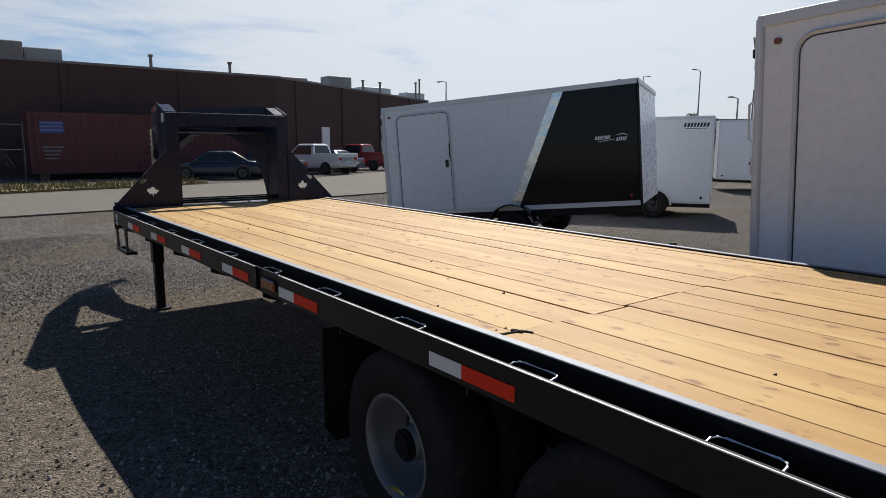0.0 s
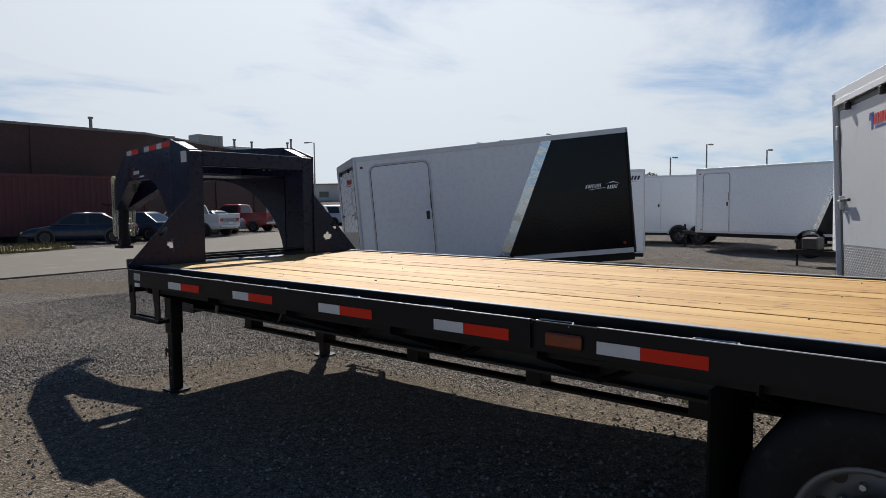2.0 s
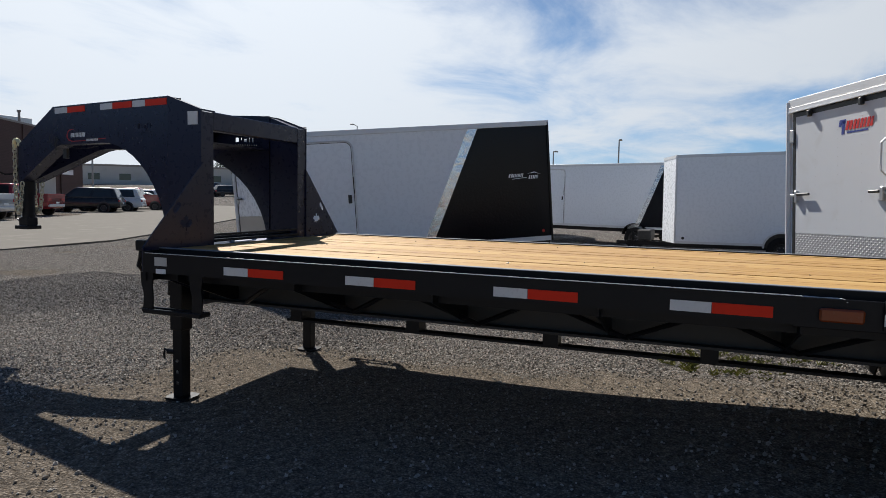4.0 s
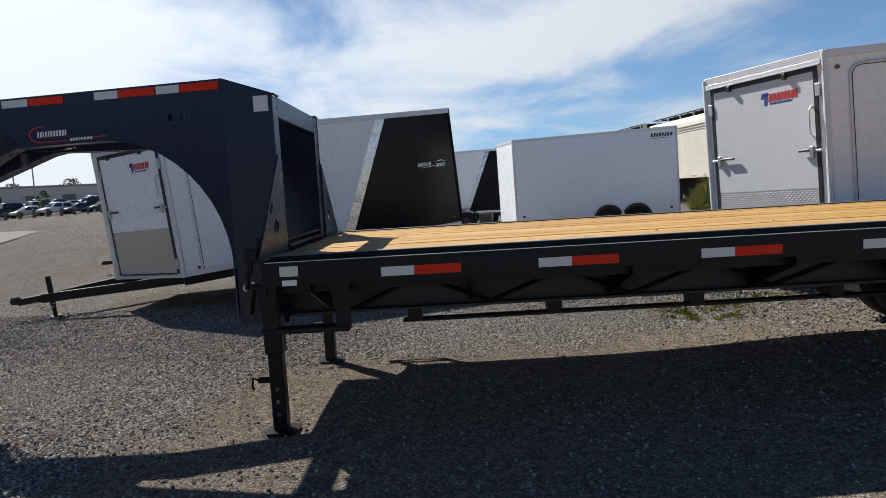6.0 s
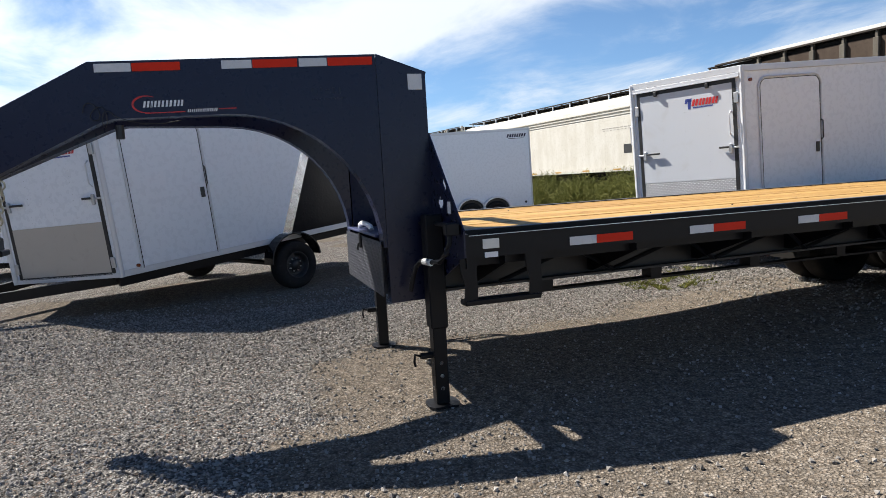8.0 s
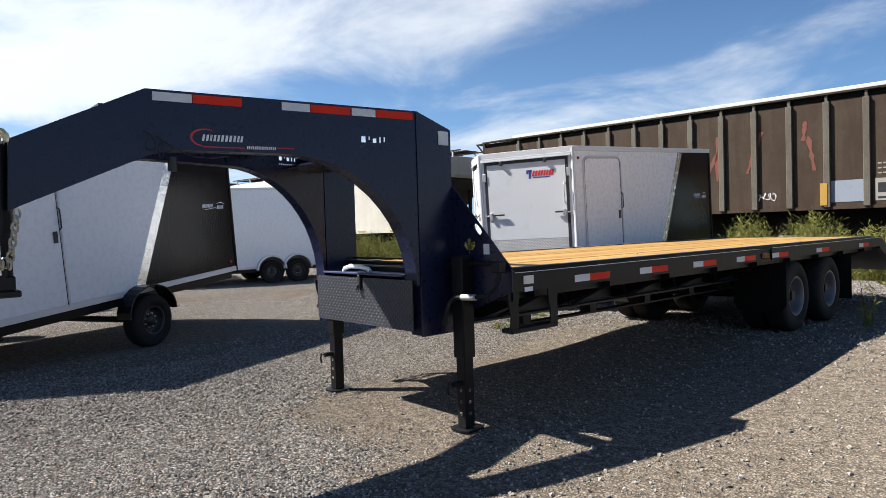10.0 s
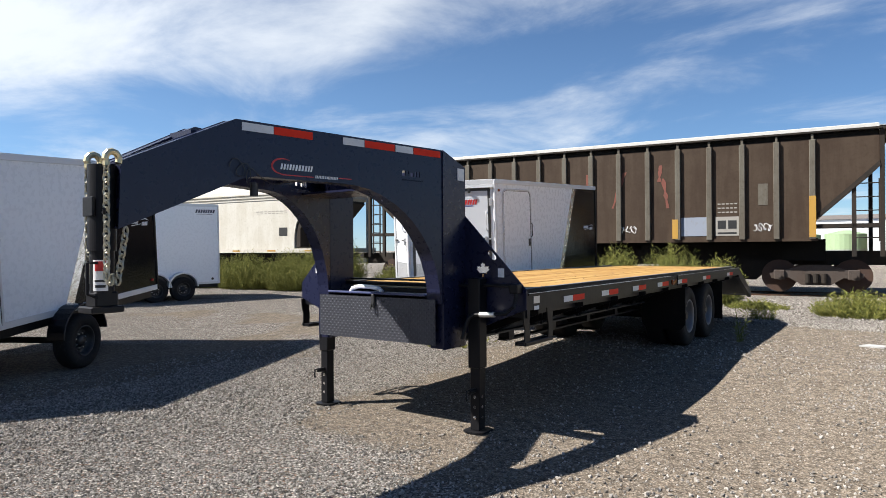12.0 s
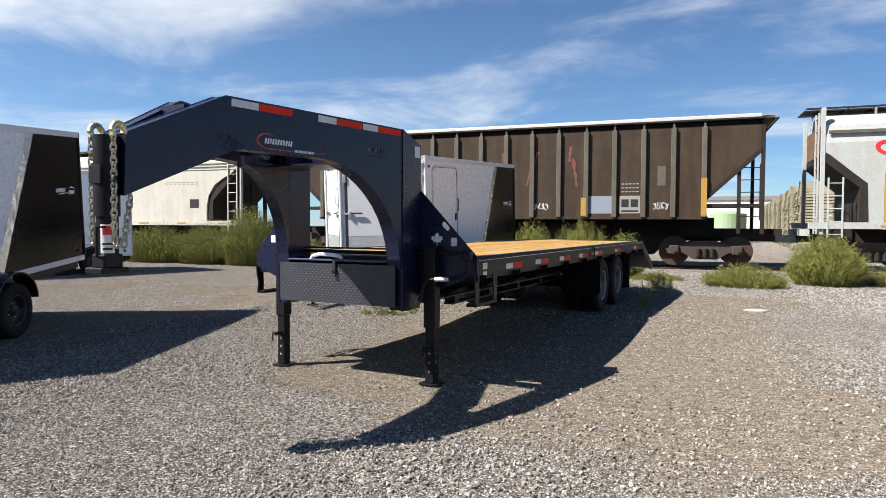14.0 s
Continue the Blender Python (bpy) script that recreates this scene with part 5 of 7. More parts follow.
    # side word in white bars on the black panel
    marks = strokes_of(-L + 0.66, H * 0.55, (-0.062, -0.040, -0.016, -0.030, -0.040), 0.055, 0.010, 0.3, 0.38) + strokes_of(-L + 0.34, H * 0.55 - 0.035, (-0.055, -0.042, -0.028), 0.055, 0.010, 0.3, 0.38)
    marks.append([(-L + 0.60, H * 0.55 - 0.030), (-L + 0.36, H * 0.55 - 0.012), (-L + 0.36, H * 0.55 - 0.004), (-L + 0.60, H * 0.55 - 0.022)])
    marks.append([(-L + 0.36, H * 0.55 + 0.045), (-L + 0.24, H * 0.55 + 0.075), (-L + 0.14, H * 0.55 + 0.030), (-L + 0.24, H * 0.55 + 0.060)])
    for pts in marks:
        bm = fresh()
        prism(bm, pts, "x", -0.004, -0.001)
        part("lettering", bm, M_LOGO_WHITE, g, "white lettering")
    # lamps
    for y, z, mm in ((-0.12, H - 0.16, M_AMBER), (-0.20, 0.10, M_AMBER), (-L + 0.14, 0.16, M_RED_LENS)):
        bm = fresh()
        cyl(bm, (-0.022, y, z), (0.0, y, z), 0.022, 12)
        part("marker_lamp", bm, mm, g)
    # running gear
    yw = -L * wheels_at
    drop = clear
    zc = 0.335 - (drop(yw) if callable(drop) else drop)
    bm = fresh()
    pts_o = [(yw + 0.40 * math.cos(t), zc + 0.09 + 0.37 * math.sin(t)) for t in (math.pi * k / 14 for k in range(15))]
    pts_i = [(yw + 0.385 * math.cos(t), zc + 0.09 + 0.355 * math.sin(t)) for t in (math.pi * k / 14 for k in range(14, -1, -1))]
    prism(bm, pts_o + pts_i, "x", -0.22, 0.0)
    fender = part("fender", bm, M_GLOSS_BLACK, g, "black rounded fender")
    bm = fresh()
    tube(bm, [(-0.222, y, z) for y, z in pts_o], 0.008, 5)
    part("fender_lip", bm, M_PLASTIC, fender, "dark rolled fender edge")
    for x in (-0.10, W + 0.10):
        wheel(g, x, yw, zc, 0.335, 0.20, -1 if x < 1 else 1, 0.19, rim_mat=M_PLASTIC, rim_label="black rim")
    bm = fresh()
    cyl(bm, (-0.08, yw, zc), (W + 0.08, yw, zc), 0.04, 10)
    part("axle", bm, M_BLACK, g)
    bm = fresh()
    box(bm, 0.10, 0.16, -L, 0.0, -0.12, 0.0)
    part("chassis_rail", bm, M_BLACK, g)
    bm = fresh()
    box(bm, W - 0.16, W - 0.10, -L, 0.0, -0.12, 0.0)
    part("chassis_rail", bm, M_BLACK, g)
    for k in range(9):
        bm = fresh()
        box(bm, 0.16, W - 0.16, -L * k / 9 - 0.1, -L * k / 9 - 0.05, -0.10, 0.0)
        part("cross_member", bm, M_BLACK, g)
    # tongue with its jack
    tg = new("tongue")
    tg.parent = g
    bm = fresh()
    prism(bm, [(0.25, -0.3), (0.33, -0.3), (half + 0.05, nose + 0.98), (half - 0.03, nose + 0.98)], "z", -0.13, -0.01)
    prism(bm, [(W - 0.25, -0.3), (W - 0.33, -0.3), (half - 0.05, nose + 0.98), (half + 0.03, nose + 0.98)], "z", -0.128, -0.012)
    part("tongue_beam", bm, M_BLACK, tg, "black A-frame tongue")
    bm = fresh()
    box(bm, half - 0.05, half + 0.05, nose + 0.95, nose + 1.25, -0.11, -0.02, bevel=0.01)
    box(bm, half - 0.04, half + 0.04, nose + 1.2, nose + 1.33, -0.09, 0.01, bevel=0.02)
    part("hitch_coupler", bm, M_BLACK, tg)
    fl_z = -(drop(nose + 0.85) if callable(drop) else drop)
    bm = fresh()
    cyl(bm, (half, nose + 0.85, -0.20), (half, nose + 0.85, 0.22), 0.035, 12)
    cyl(bm, (half, nose + 0.85, fl_z + 0.02), (half, nose + 0.85, -0.18), 0.027, 12)
    box(bm, half - 0.07, half + 0.07, nose + 0.78, nose + 0.92, fl_z + 0.005, fl_z + 0.02)
    part("tongue_jack", bm, M_BLACK, tg)
    bm = fresh()
    for sx in (-1, 1):
        for k in range(9):
            t = k / 8
            p = Vector((half + sx * 0.09, nose + 1.05 - 0.25 * t, -0.10 - 0.14 * math.sin(math.pi * t)))
            ring = [p + Vector((0.012 * math.cos(q) * (k % 2), 0.022 * math.sin(q) * 1.0, 0.012 * math.cos(q) * (1 - k % 2))) for q in (2 * math.pi * w / 8 for w in range(8))]
            tube(bm, ring, 0.005, 4, closed=True)
    part("tongue_chain", bm, M_CHAIN, tg)
    return g


def tilt_pose(x, y, z, back, pitch):
    """Pose with -y along the direction back; pitch in degrees raises the rear."""
    a = math.atan2(back[1], back[0]) + math.pi / 2
    return Matrix.Translation((x, y, z)) @ Matrix.Rotation(a, 4, "Z") @ Matrix.Rotation(radians(-pitch), 4, "X")


v_nose_trailer(tilt_pose(4.91, 2.50, 0.49, (0.491, -0.871), 4.8), 4.28, 1.86, "white and gloss black enclosed V-nose trailer, nose down on its jack", "enclosed trailers on the yard", clear=lambda y: 0.49 - y * math.tan(radians(4.8)), half=1.33, nose=0.74, kick=0.36, kick_mat=M_TAN, wheels_at=0.53, black_from=0.73)
v_nose_trailer(tilt_pose(3.14, -4.92, 0.62, (0.0, -1.0), 2.8), 4.3, 1.95, "white and gloss black enclosed V-nose trailer, standing level", "enclosed trailers on the yard", clear=lambda y: 0.55 - y * math.tan(radians(2.8)), half=1.33, nose=0.65, far=0.80, kick=0.31, door_mat=M_DOOR_DIM)
v_nose_trailer(tilt_pose(19.62, 2.08, 0.62, (-0.33, -0.944), 0.0), 5.9, 2.08, "white enclosed V-nose trailer with black tail, further off", "enclosed trailers on the yard", clear=0.62, black_from=0.80, wheels_at=0.66)


def cargo_trailer(m, length, height, label, group, clear, word=True, door=False, tongue=0.95, battery=True):
    """A plain white cargo trailer; origin as above, near side at x = 0. tongue: how far the frame reaches past the nose."""
    g = thing("cargo_trailer", label, "trailer", group, m)
    L, H, W, nose = length, height, 2.1, 0.55
    bm = fresh()
    prism(bm, [(0, 0), (W / 2, nose), (W, 0), (W, -L), (0, -L)], "z", 0.0, H)
    part("body", bm, M_WHITE, g, "white aluminium body")
    bm = fresh()
    prism(bm, [(-0.012, 0.0), (W / 2, nose + 0.014), (W + 0.012, 0.0), (W + 0.012, -L - 0.012), (-0.012, -L - 0.012)], "z", H - 0.06, H + 0.015)
    part("roof_trim", bm, M_WHITE_TRIM, g)
    bm = fresh()
    box(bm, -0.012, -0.001, -L, 0.0, 0.0, 0.06)
    for y in (0.0, -L):
        cyl(bm, (0.0, y, 0.0), (0.0, y, H), 0.025, 8)
    part("trim", bm, M_WHITE_TRIM, g)
    if word:
        for pts in strokes_of(-L + 0.66, H - 0.235, (-0.125, -0.115, -0.115, -0.125), 0.095, 0.022, 0.3, 0.40):
            bm = fresh()
            prism(bm, pts, "x", -0.004, -0.001)
            part("lettering", bm, M_LOGO_NAVY, g, "dark blue lettering")
        bm = fresh()
        box(bm, -0.004, -0.001, -L + 0.16, -L + 0.62, H - 0.275, H - 0.262)
        part("underline", bm, M_PLASTIC, g)
    if door:
        bm = fresh()
        tube(bm, [(-0.008, -1.2, 0.1), (-0.008, -1.2, H - 0.2), (-0.008, -1.95, H - 0.2), (-0.008, -1.95, 0.1)], 0.014, 6)
        part("door_frame", bm, M_WHITE_TRIM, g)
        bm = fresh()
        box(bm, -0.03, -0.001, -1.90, -1.84, H * 0.45, H * 0.45 + 0.12)
        part("door_latch", bm, M_PLASTIC, g)
    bm = fresh()
    for y in (-0.2, -L + 0.2):
        cyl(bm, (-0.02, y, 0.14), (0, y, 0.14), 0.035, 12)
    part("marker_lamp", bm, M_PLASTIC, g)
    yw = -L * 0.66
    bm = fresh()
    for y in (yw - 0.37, yw + 0.37):
        po = [(y + 0.385 * math.cos(t), -0.04 + 0.36 * math.sin(t)) for t in (math.pi * k / 12 for k in range(13))]
        prism(bm, po, "x", -0.014, -0.002)
    part("wheel_arch", bm, M_PLASTIC, g, "dark wheel arch")
    bm = fresh()
    for y in (yw - 0.37, yw + 0.37):
        po = [(y + 0.42 * math.cos(t), -0.04 + 0.40 * math.sin(t)) for t in (math.pi * k / 12 for k in range(13))]
        pi = [(y + 0.385 * math.cos(t), -0.04 + 0.36 * math.sin(t)) for t in (math.pi * k / 12 for k in range(12, -1, -1))]
        prism(bm, po + pi, "x", -0.16, -0.001)
    part("fender", bm, M_WHITE_TRIM, g, "silver fender")
    for y in (yw - 0.37, yw + 0.37):
        for x in (-0.05, W + 0.05):
            wheel(g, x, y, 0.335 - clear, 0.335, 0.19, -1 if x < 1 else 1, 0.19, rim_mat=M_PLASTIC, rim_label="dark rim")
    bm = fresh()
    box(bm, 0.1, W - 0.1, -L, 0, -0.10, 0.0)
    prism(bm, [(0.3, -0.1), (0.38, -0.1), (W / 2 + 0.05, nose + tongue), (W / 2 - 0.03, nose + tongue)], "z", -0.12, -0.005)
    prism(bm, [(W - 0.3, -0.1), (W - 0.38, -0.1), (W / 2 - 0.05, nose + tongue), (W / 2 + 0.03, nose + tongue)], "z", -0.118, -0.003)
    box(bm, W / 2 - 0.05, W / 2 + 0.05, nose + tongue - 0.05, nose + tongue + 0.30, -0.1, -0.02)
    part("chassis", bm, M_BLACK, g)
    bm = fresh()
    jy = nose + tongue - 0.15
    cyl(bm, (W / 2, jy, 0.01 - clear), (W / 2, jy, 0.25), 0.03, 10)
    box(bm, W / 2 - 0.07, W / 2 + 0.07, jy - 0.07, jy + 0.07, 0.006 - clear, 0.02 - clear)
    part("tongue_jack", bm, M_BLACK, g)
    if battery:
        bm = fresh()
        box(bm, W / 2 - 0.22, W / 2 + 0.22, nose + 0.25, nose + 0.62, 0.0, 0.30, bevel=0.03)
        part("battery_box", bm, M_PLASTIC, g, "black battery box")
    return g


cargo_trailer(tilt_pose(14.40, -2.86, 0.44, (-0.176, -0.984), 1.0), 4.28, 2.24, "white tandem-axle cargo trailer with dark lettering", "cargo trailers on the yard", 0.44)
cargo_trailer(tilt_pose(10.42, 5.23, 0.34, (0.5, -0.866), 0.5), 4.81, 2.02, "white cargo trailer with dark lettering behind another", "cargo trailers on the yard", 0.34, tongue=0.35, battery=False)
cargo_trailer(tilt_pose(22.5, 6.45, 0.44, (0.15, -0.99), 0.0), 4.6, 2.24, "plain white cargo trailer far across the yard", "cargo trailers on the yard", 0.44, word=False, door=True)


# ---- railway ----
TRACK = Matrix.Translation((0, -17.27, 0)) @ Matrix.Rotation(math.atan(0.12), 4, "Z")


def bogie(parent, x):
    b = new("bogie")
    b.parent = parent
    b.location = (x, 0, 0)
    for wx in (-0.9, 0.9):
        bm = fresh()
        for sy in (-0.75, 0.75):
            cyl(bm, (wx, sy - 0.07, 0.55), (wx, sy + 0.07, 0.55), 0.46, 28)
            cyl(bm, (wx, sy - 0.12, 0.55), (wx, sy + 0.12, 0.55), 0.16, 14)
        cyl(bm, (wx, -0.75, 0.55), (wx, 0.75, 0.55), 0.08, 10)
        part("wheel_set", bm, M_RUSTED, b, "rusty steel wheel set")
    for sy in (-1.0, 1.0):
        bm = fresh()
        prism(bm, [(-1.15, 0.62), (-0.75, 0.72), (-0.3, 0.86), (0.3, 0.86), (0.75, 0.72), (1.15, 0.62), (1.1, 0.48), (0.65, 0.50), (0.35, 0.30), (-0.35, 0.30), (-0.65, 0.50), (-1.1, 0.48)], "y", sy - 0.06, sy + 0.06)
        for wx in (-0.9, 0.9):
            box(bm, wx - 0.14, wx + 0.14, sy - 0.13, sy + 0.13, 0.45, 0.72, bevel=0.02)
        part("side_frame", bm, M_CAST, b, "cast side frame")
        for wx in (-0.9, 0.9):
            bm = fresh()
            cyl(bm, (wx, sy, 0.56), (wx, sy * 1.17, 0.56), 0.115, 14)
            cyl(bm, (wx, sy * 1.17, 0.56), (wx, sy * 1.20, 0.56), 0.06, 10)
            part("bearing_cap", bm, M_CAST, b)
        for k in range(3):
            bm = fresh()
            cyl(bm, (-0.2 + 0.2 * k, sy * 1.09, 0.36), (-0.2 + 0.2 * k, sy * 1.09, 0.62), 0.075, 10)
            part("spring", bm, M_UNDER, b)


def ladder(parent, x, y, z0, z1, w=0.4, material=None, along="x"):
    bm = fresh()
    for s in (-w / 2, w / 2):
        p = (x + s, y) if along == "x" else (x, y + s)
        box(bm, p[0] - 0.02, p[0] + 0.02, p[1] - 0.02, p[1] + 0.02, z0, z1)
    n = int((z1 - z0) / 0.36)
    for k in range(n + 1):
        z = z0 + 0.1 + 0.36 * k
        if z < z1:
            a = (x - w / 2, y, z) if along == "x" else (x, y - w / 2, z)
            b = (x + w / 2, y, z) if along == "x" else (x, y + w / 2, z)
            cyl(bm, a, b, 0.014, 6)
    part("ladder", bm, material or M_UNDER, parent)


def brown_hopper(x0, x1):
    """A ribbed covered hopper car; x along the track, near side +y."""
    g = thing("hopper_wagon", "brown ribbed covered hopper wagon with rust and faded spray paint", "railway wagon", "hopper wagons on the track", TRACK @ Matrix.Translation(((x0 + x1) / 2, 0, 0.10)))
    h = (x1 - x0) / 2
    zb, zt, hw = 1.58, 4.30, 1.5
    e = h - 0.55
    bm = fresh()
    prism(bm, [(-e, zt), (e, zt), (e, 3.62), (e - 1.45, 2.25), (e - 1.45, zb), (-e + 1.45, zb), (-e + 1.45, 2.25), (-e, 3.62)], "y", -hw, hw)
    part("body", bm, M_HOPPER, g, "rusty brown body")
    bm = fresh()
    prism(bm, [(-hw + 0.02, zt + 0.16), (-hw + 0.02, zt + 0.30), (-hw + 0.3, zt + 0.36), (hw - 0.3, zt + 0.36), (hw - 0.02, zt + 0.30), (hw - 0.02, zt + 0.16)], "x", -e, e - 1.2)
    part("roof", bm, M_ROOF_PALE, g, "pale roof sheet")
    bm = fresh()
    box(bm, -e - 0.5, e + 0.5, -0.45, 0.45, zt + 0.40, zt + 0.43)
    for k in range(15):
        x = -e + 2 * e * k / 14
        box(bm, x - 0.03, x + 0.03, -0.4, 0.4, zt + 0.20, zt + 0.36)
    part("running_board", bm, M_GALV, g, "grey roof walkway")
    n = 16
    for k in range(n):
        x = -e + 1.53 + (2 * e - 3.06) * k / (n - 1)
        lim = zb
        for sy in (-1, 1):
            bm = fresh()
            box(bm, x - 0.075, x + 0.075, *sorted((sy * hw, sy * (hw + 0.09))), lim, zt - 0.02, bevel=0.012)
            box(bm, x - 0.03, x + 0.03, *sorted((sy * (hw - 0.05), sy * (hw + 0.06))), zt - 0.02, zt + 0.14)
            part("rib", bm, M_HOPPER_RIB, g)
    bm = fresh()
    for sy in (-1, 1):
        box(bm, -e + 1.40, e - 1.40, *sorted((sy * (hw - 0.05), sy * (hw + 0.04))), zb - 0.06, zb + 0.02)
    part("sill", bm, M_HOPPER, g)
    for sy in (-1, 1):
        bm = fresh()
        box(bm, -e - 0.05, e + 0.05, *sorted((sy * (hw - 0.02), sy * (hw + 0.10))), zt + 0.14, zt + 0.20, bevel=0.01)
        part("eave_rail", bm, M_UNDER, g, "dark eave rail")
        # black web stands in for the shade in the recess below the eave rail
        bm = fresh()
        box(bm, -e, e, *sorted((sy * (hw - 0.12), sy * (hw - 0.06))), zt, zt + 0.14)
        part("eave_web", bm, M_SHADE_BLACK, g)
    bm = fresh()
    box(bm, -h, h, -0.35, 0.35, 0.85, 1.25)
    part("centre_sill", bm, M_UNDER, g)
    # black filling and chutes: the deep shade under the body is in their colour
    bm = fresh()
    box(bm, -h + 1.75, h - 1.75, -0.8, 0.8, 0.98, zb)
    part("underframe", bm, M_SHADE_BLACK, g, "black underframe")
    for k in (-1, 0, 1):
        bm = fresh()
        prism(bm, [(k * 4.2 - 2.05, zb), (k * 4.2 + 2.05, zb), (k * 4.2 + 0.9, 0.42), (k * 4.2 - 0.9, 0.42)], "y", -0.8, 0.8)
        part("hopper_chute", bm, M_SHADE_BLACK, g, "black hopper chute")
    for s in (-1, 1):
        bm = fresh()
        box(bm, *sorted((s * (h - 0.15), s * (h + 0.05))), -1.4, 1.4, 1.05, 1.25)
        for y in (-1.44, 1.44):
            box(bm, *sorted((s * (e + 0.01), s * (e + 0.11))), y - 0.06, y + 0.06, 1.1, zt + 0.18)
            tube(bm, [(s * (e + 0.06), y, zt - 0.25), (s * (e + 0.42), y, zt + 0.16)], 0.03, 6)
        box(bm, *sorted((s * (e + 0.02), s * (e + 0.46))), -1.46, 1.46, zt + 0.15, zt + 0.18)
        box(bm, *sorted((s * (h - 0.0), s * (h + 0.65))), -0.14, 0.14, 0.82, 1.06)
        part("end_frame", bm, M_UNDER, g, "dark end frame")
        ladder(g, s * (e - 0.28), 1.45, 1.5, 3.15, 0.55)
        bm = fresh()
        box(bm, *sorted((s * (e - 1.45), s * (e + 0.05))), 0.6, 1.48, 1.88, 1.98)
        box(bm, *sorted((s * (e - 0.62), s * (e - 0.52))), 1.38, 1.48, 1.1, 3.25)
        part("end_platform", bm, M_UNDER, g)
        bm = fresh()
        prism(bm, [(s * e, 3.62), (s * (e - 1.45), 2.25), (s * (e - 1.45), 2.10), (s * (e + 0.02), 3.48)], "y", -hw - 0.02, hw + 0.02)
        part("slope_edge", bm, M_UNDER, g)
        ladder(g, s * (e + 0.13), 0.9, 1.2, zt + 0.15, 0.45, None, "y")
        bogie(g, s * (h - 2.0))
    y = hw + 0.004
    for xa, xb, za, zc, mm, nm in ((-e + 1.45, -e + 1.61, zb + 0.05, 2.75, M_YELLOW, "yellow_stripe"), (-e + 5.00, -e + 5.16, zb + 0.05, 2.2, M_YELLOW, "yellow_stripe"),
                                   (-e + 4.22, -e + 4.96, zb + 0.12, 2.25, M_GREYBLUE, "blue_patch"), (-e + 3.36, -e + 3.98, zb + 0.12, 2.25, M_PANEL_GREY, "data_panel"),
                                   (-e + 2.62, -e + 2.86, 2.55, 3.15, M_HOPPER_RIB, "card_board")):
        bm = fresh()
        box(bm, xa, xb, y - 0.003, y + (0.095 if nm == "yellow_stripe" else 0.006), za, zc)
        part(nm, bm, mm, g)
    for x, z, w, hh in ((-e + 3.42, 1.95, 0.22, 0.24), (-e + 3.70, 1.95, 0.22, 0.24), (-e + 3.42, 1.80, 0.50, 0.05)):
        bm = fresh()
        box(bm, x, x + w, y + 0.007, y + 0.010, z - 0.05, z - 0.05 + hh)
        part("data_mark", bm, M_PLASTIC, g)
    bm = fresh()
    for k in range(3):
        for q in range(5):
            box(bm, -e + 3.40 + 0.11 * q, -e + 3.48 + 0.11 * q, y, y + 0.004, 2.36 + 0.12 * k, 2.395 + 0.12 * k)
    tagged(part("stencil_lettering", bm, M_PANEL_GREY, g), kind="stuff")
    # spray paint: loose loops in white, faded red strokes
    rng = random.Random(9)
    for cx in (-e + 2.75, -e + 6.45):
        bm = fresh()
        pts = []
        for k in range(46):
            t = k / 45
            pts.append((cx - 0.24 + 0.48 * t + 0.06 * math.sin(t * 25), y + 0.004, 1.93 + 0.085 * math.cos(t * 21 + cx) + 0.035 * math.sin(t * 50)))
        tube(bm, pts, 0.008, 4)
        part("spray_paint", bm, M_LOGO_WHITE, g, "white spray-painted scrawl")
    # worn red spray paint: ragged strokes, upright and slanted, over several panels
    for cx, zz, hh, lean in ((-e + 5.30, 2.55, 0.9, 0.15), (-e + 5.55, 3.35, 0.5, -0.1), (-e + 6.95, 2.6, 1.1, -0.35), (-e + 7.75, 2.45, 1.25, 0.0), (-e + 8.10, 2.45, 1.2, -0.45), (-e + 8.45, 2.6, 1.1, 0.05), (-e + 9.9, 2.9, 0.7, 0.1), (-e + 10.15, 3.45, 0.12, 1.0), (-e + 10.15, 2.95, 0.12, 1.0), (-e + 11.4, 2.8, 0.8, 0.2)):
        bm = fresh()
        side_a, side_b = [], []
        for q in range(8):
            t = q / 7
            w = rng.uniform(0.02, 0.075)
            if abs(lean) > 0.9:
                x, z, dx, dz = cx + 0.4 * t, zz, 0.0, w
            else:
                x, z, dx, dz = cx + lean * t * hh, zz + hh * t, w, 0.0
            side_a.append((x - dx, z - dz))
            side_b.append((x + dx, z + dz))
        prism(bm, side_a + side_b[::-1], "y", y - 0.001, y + 0.002)
        part("red_stroke", bm, M_FADED_RED, g, "faded red spray paint")
    return g


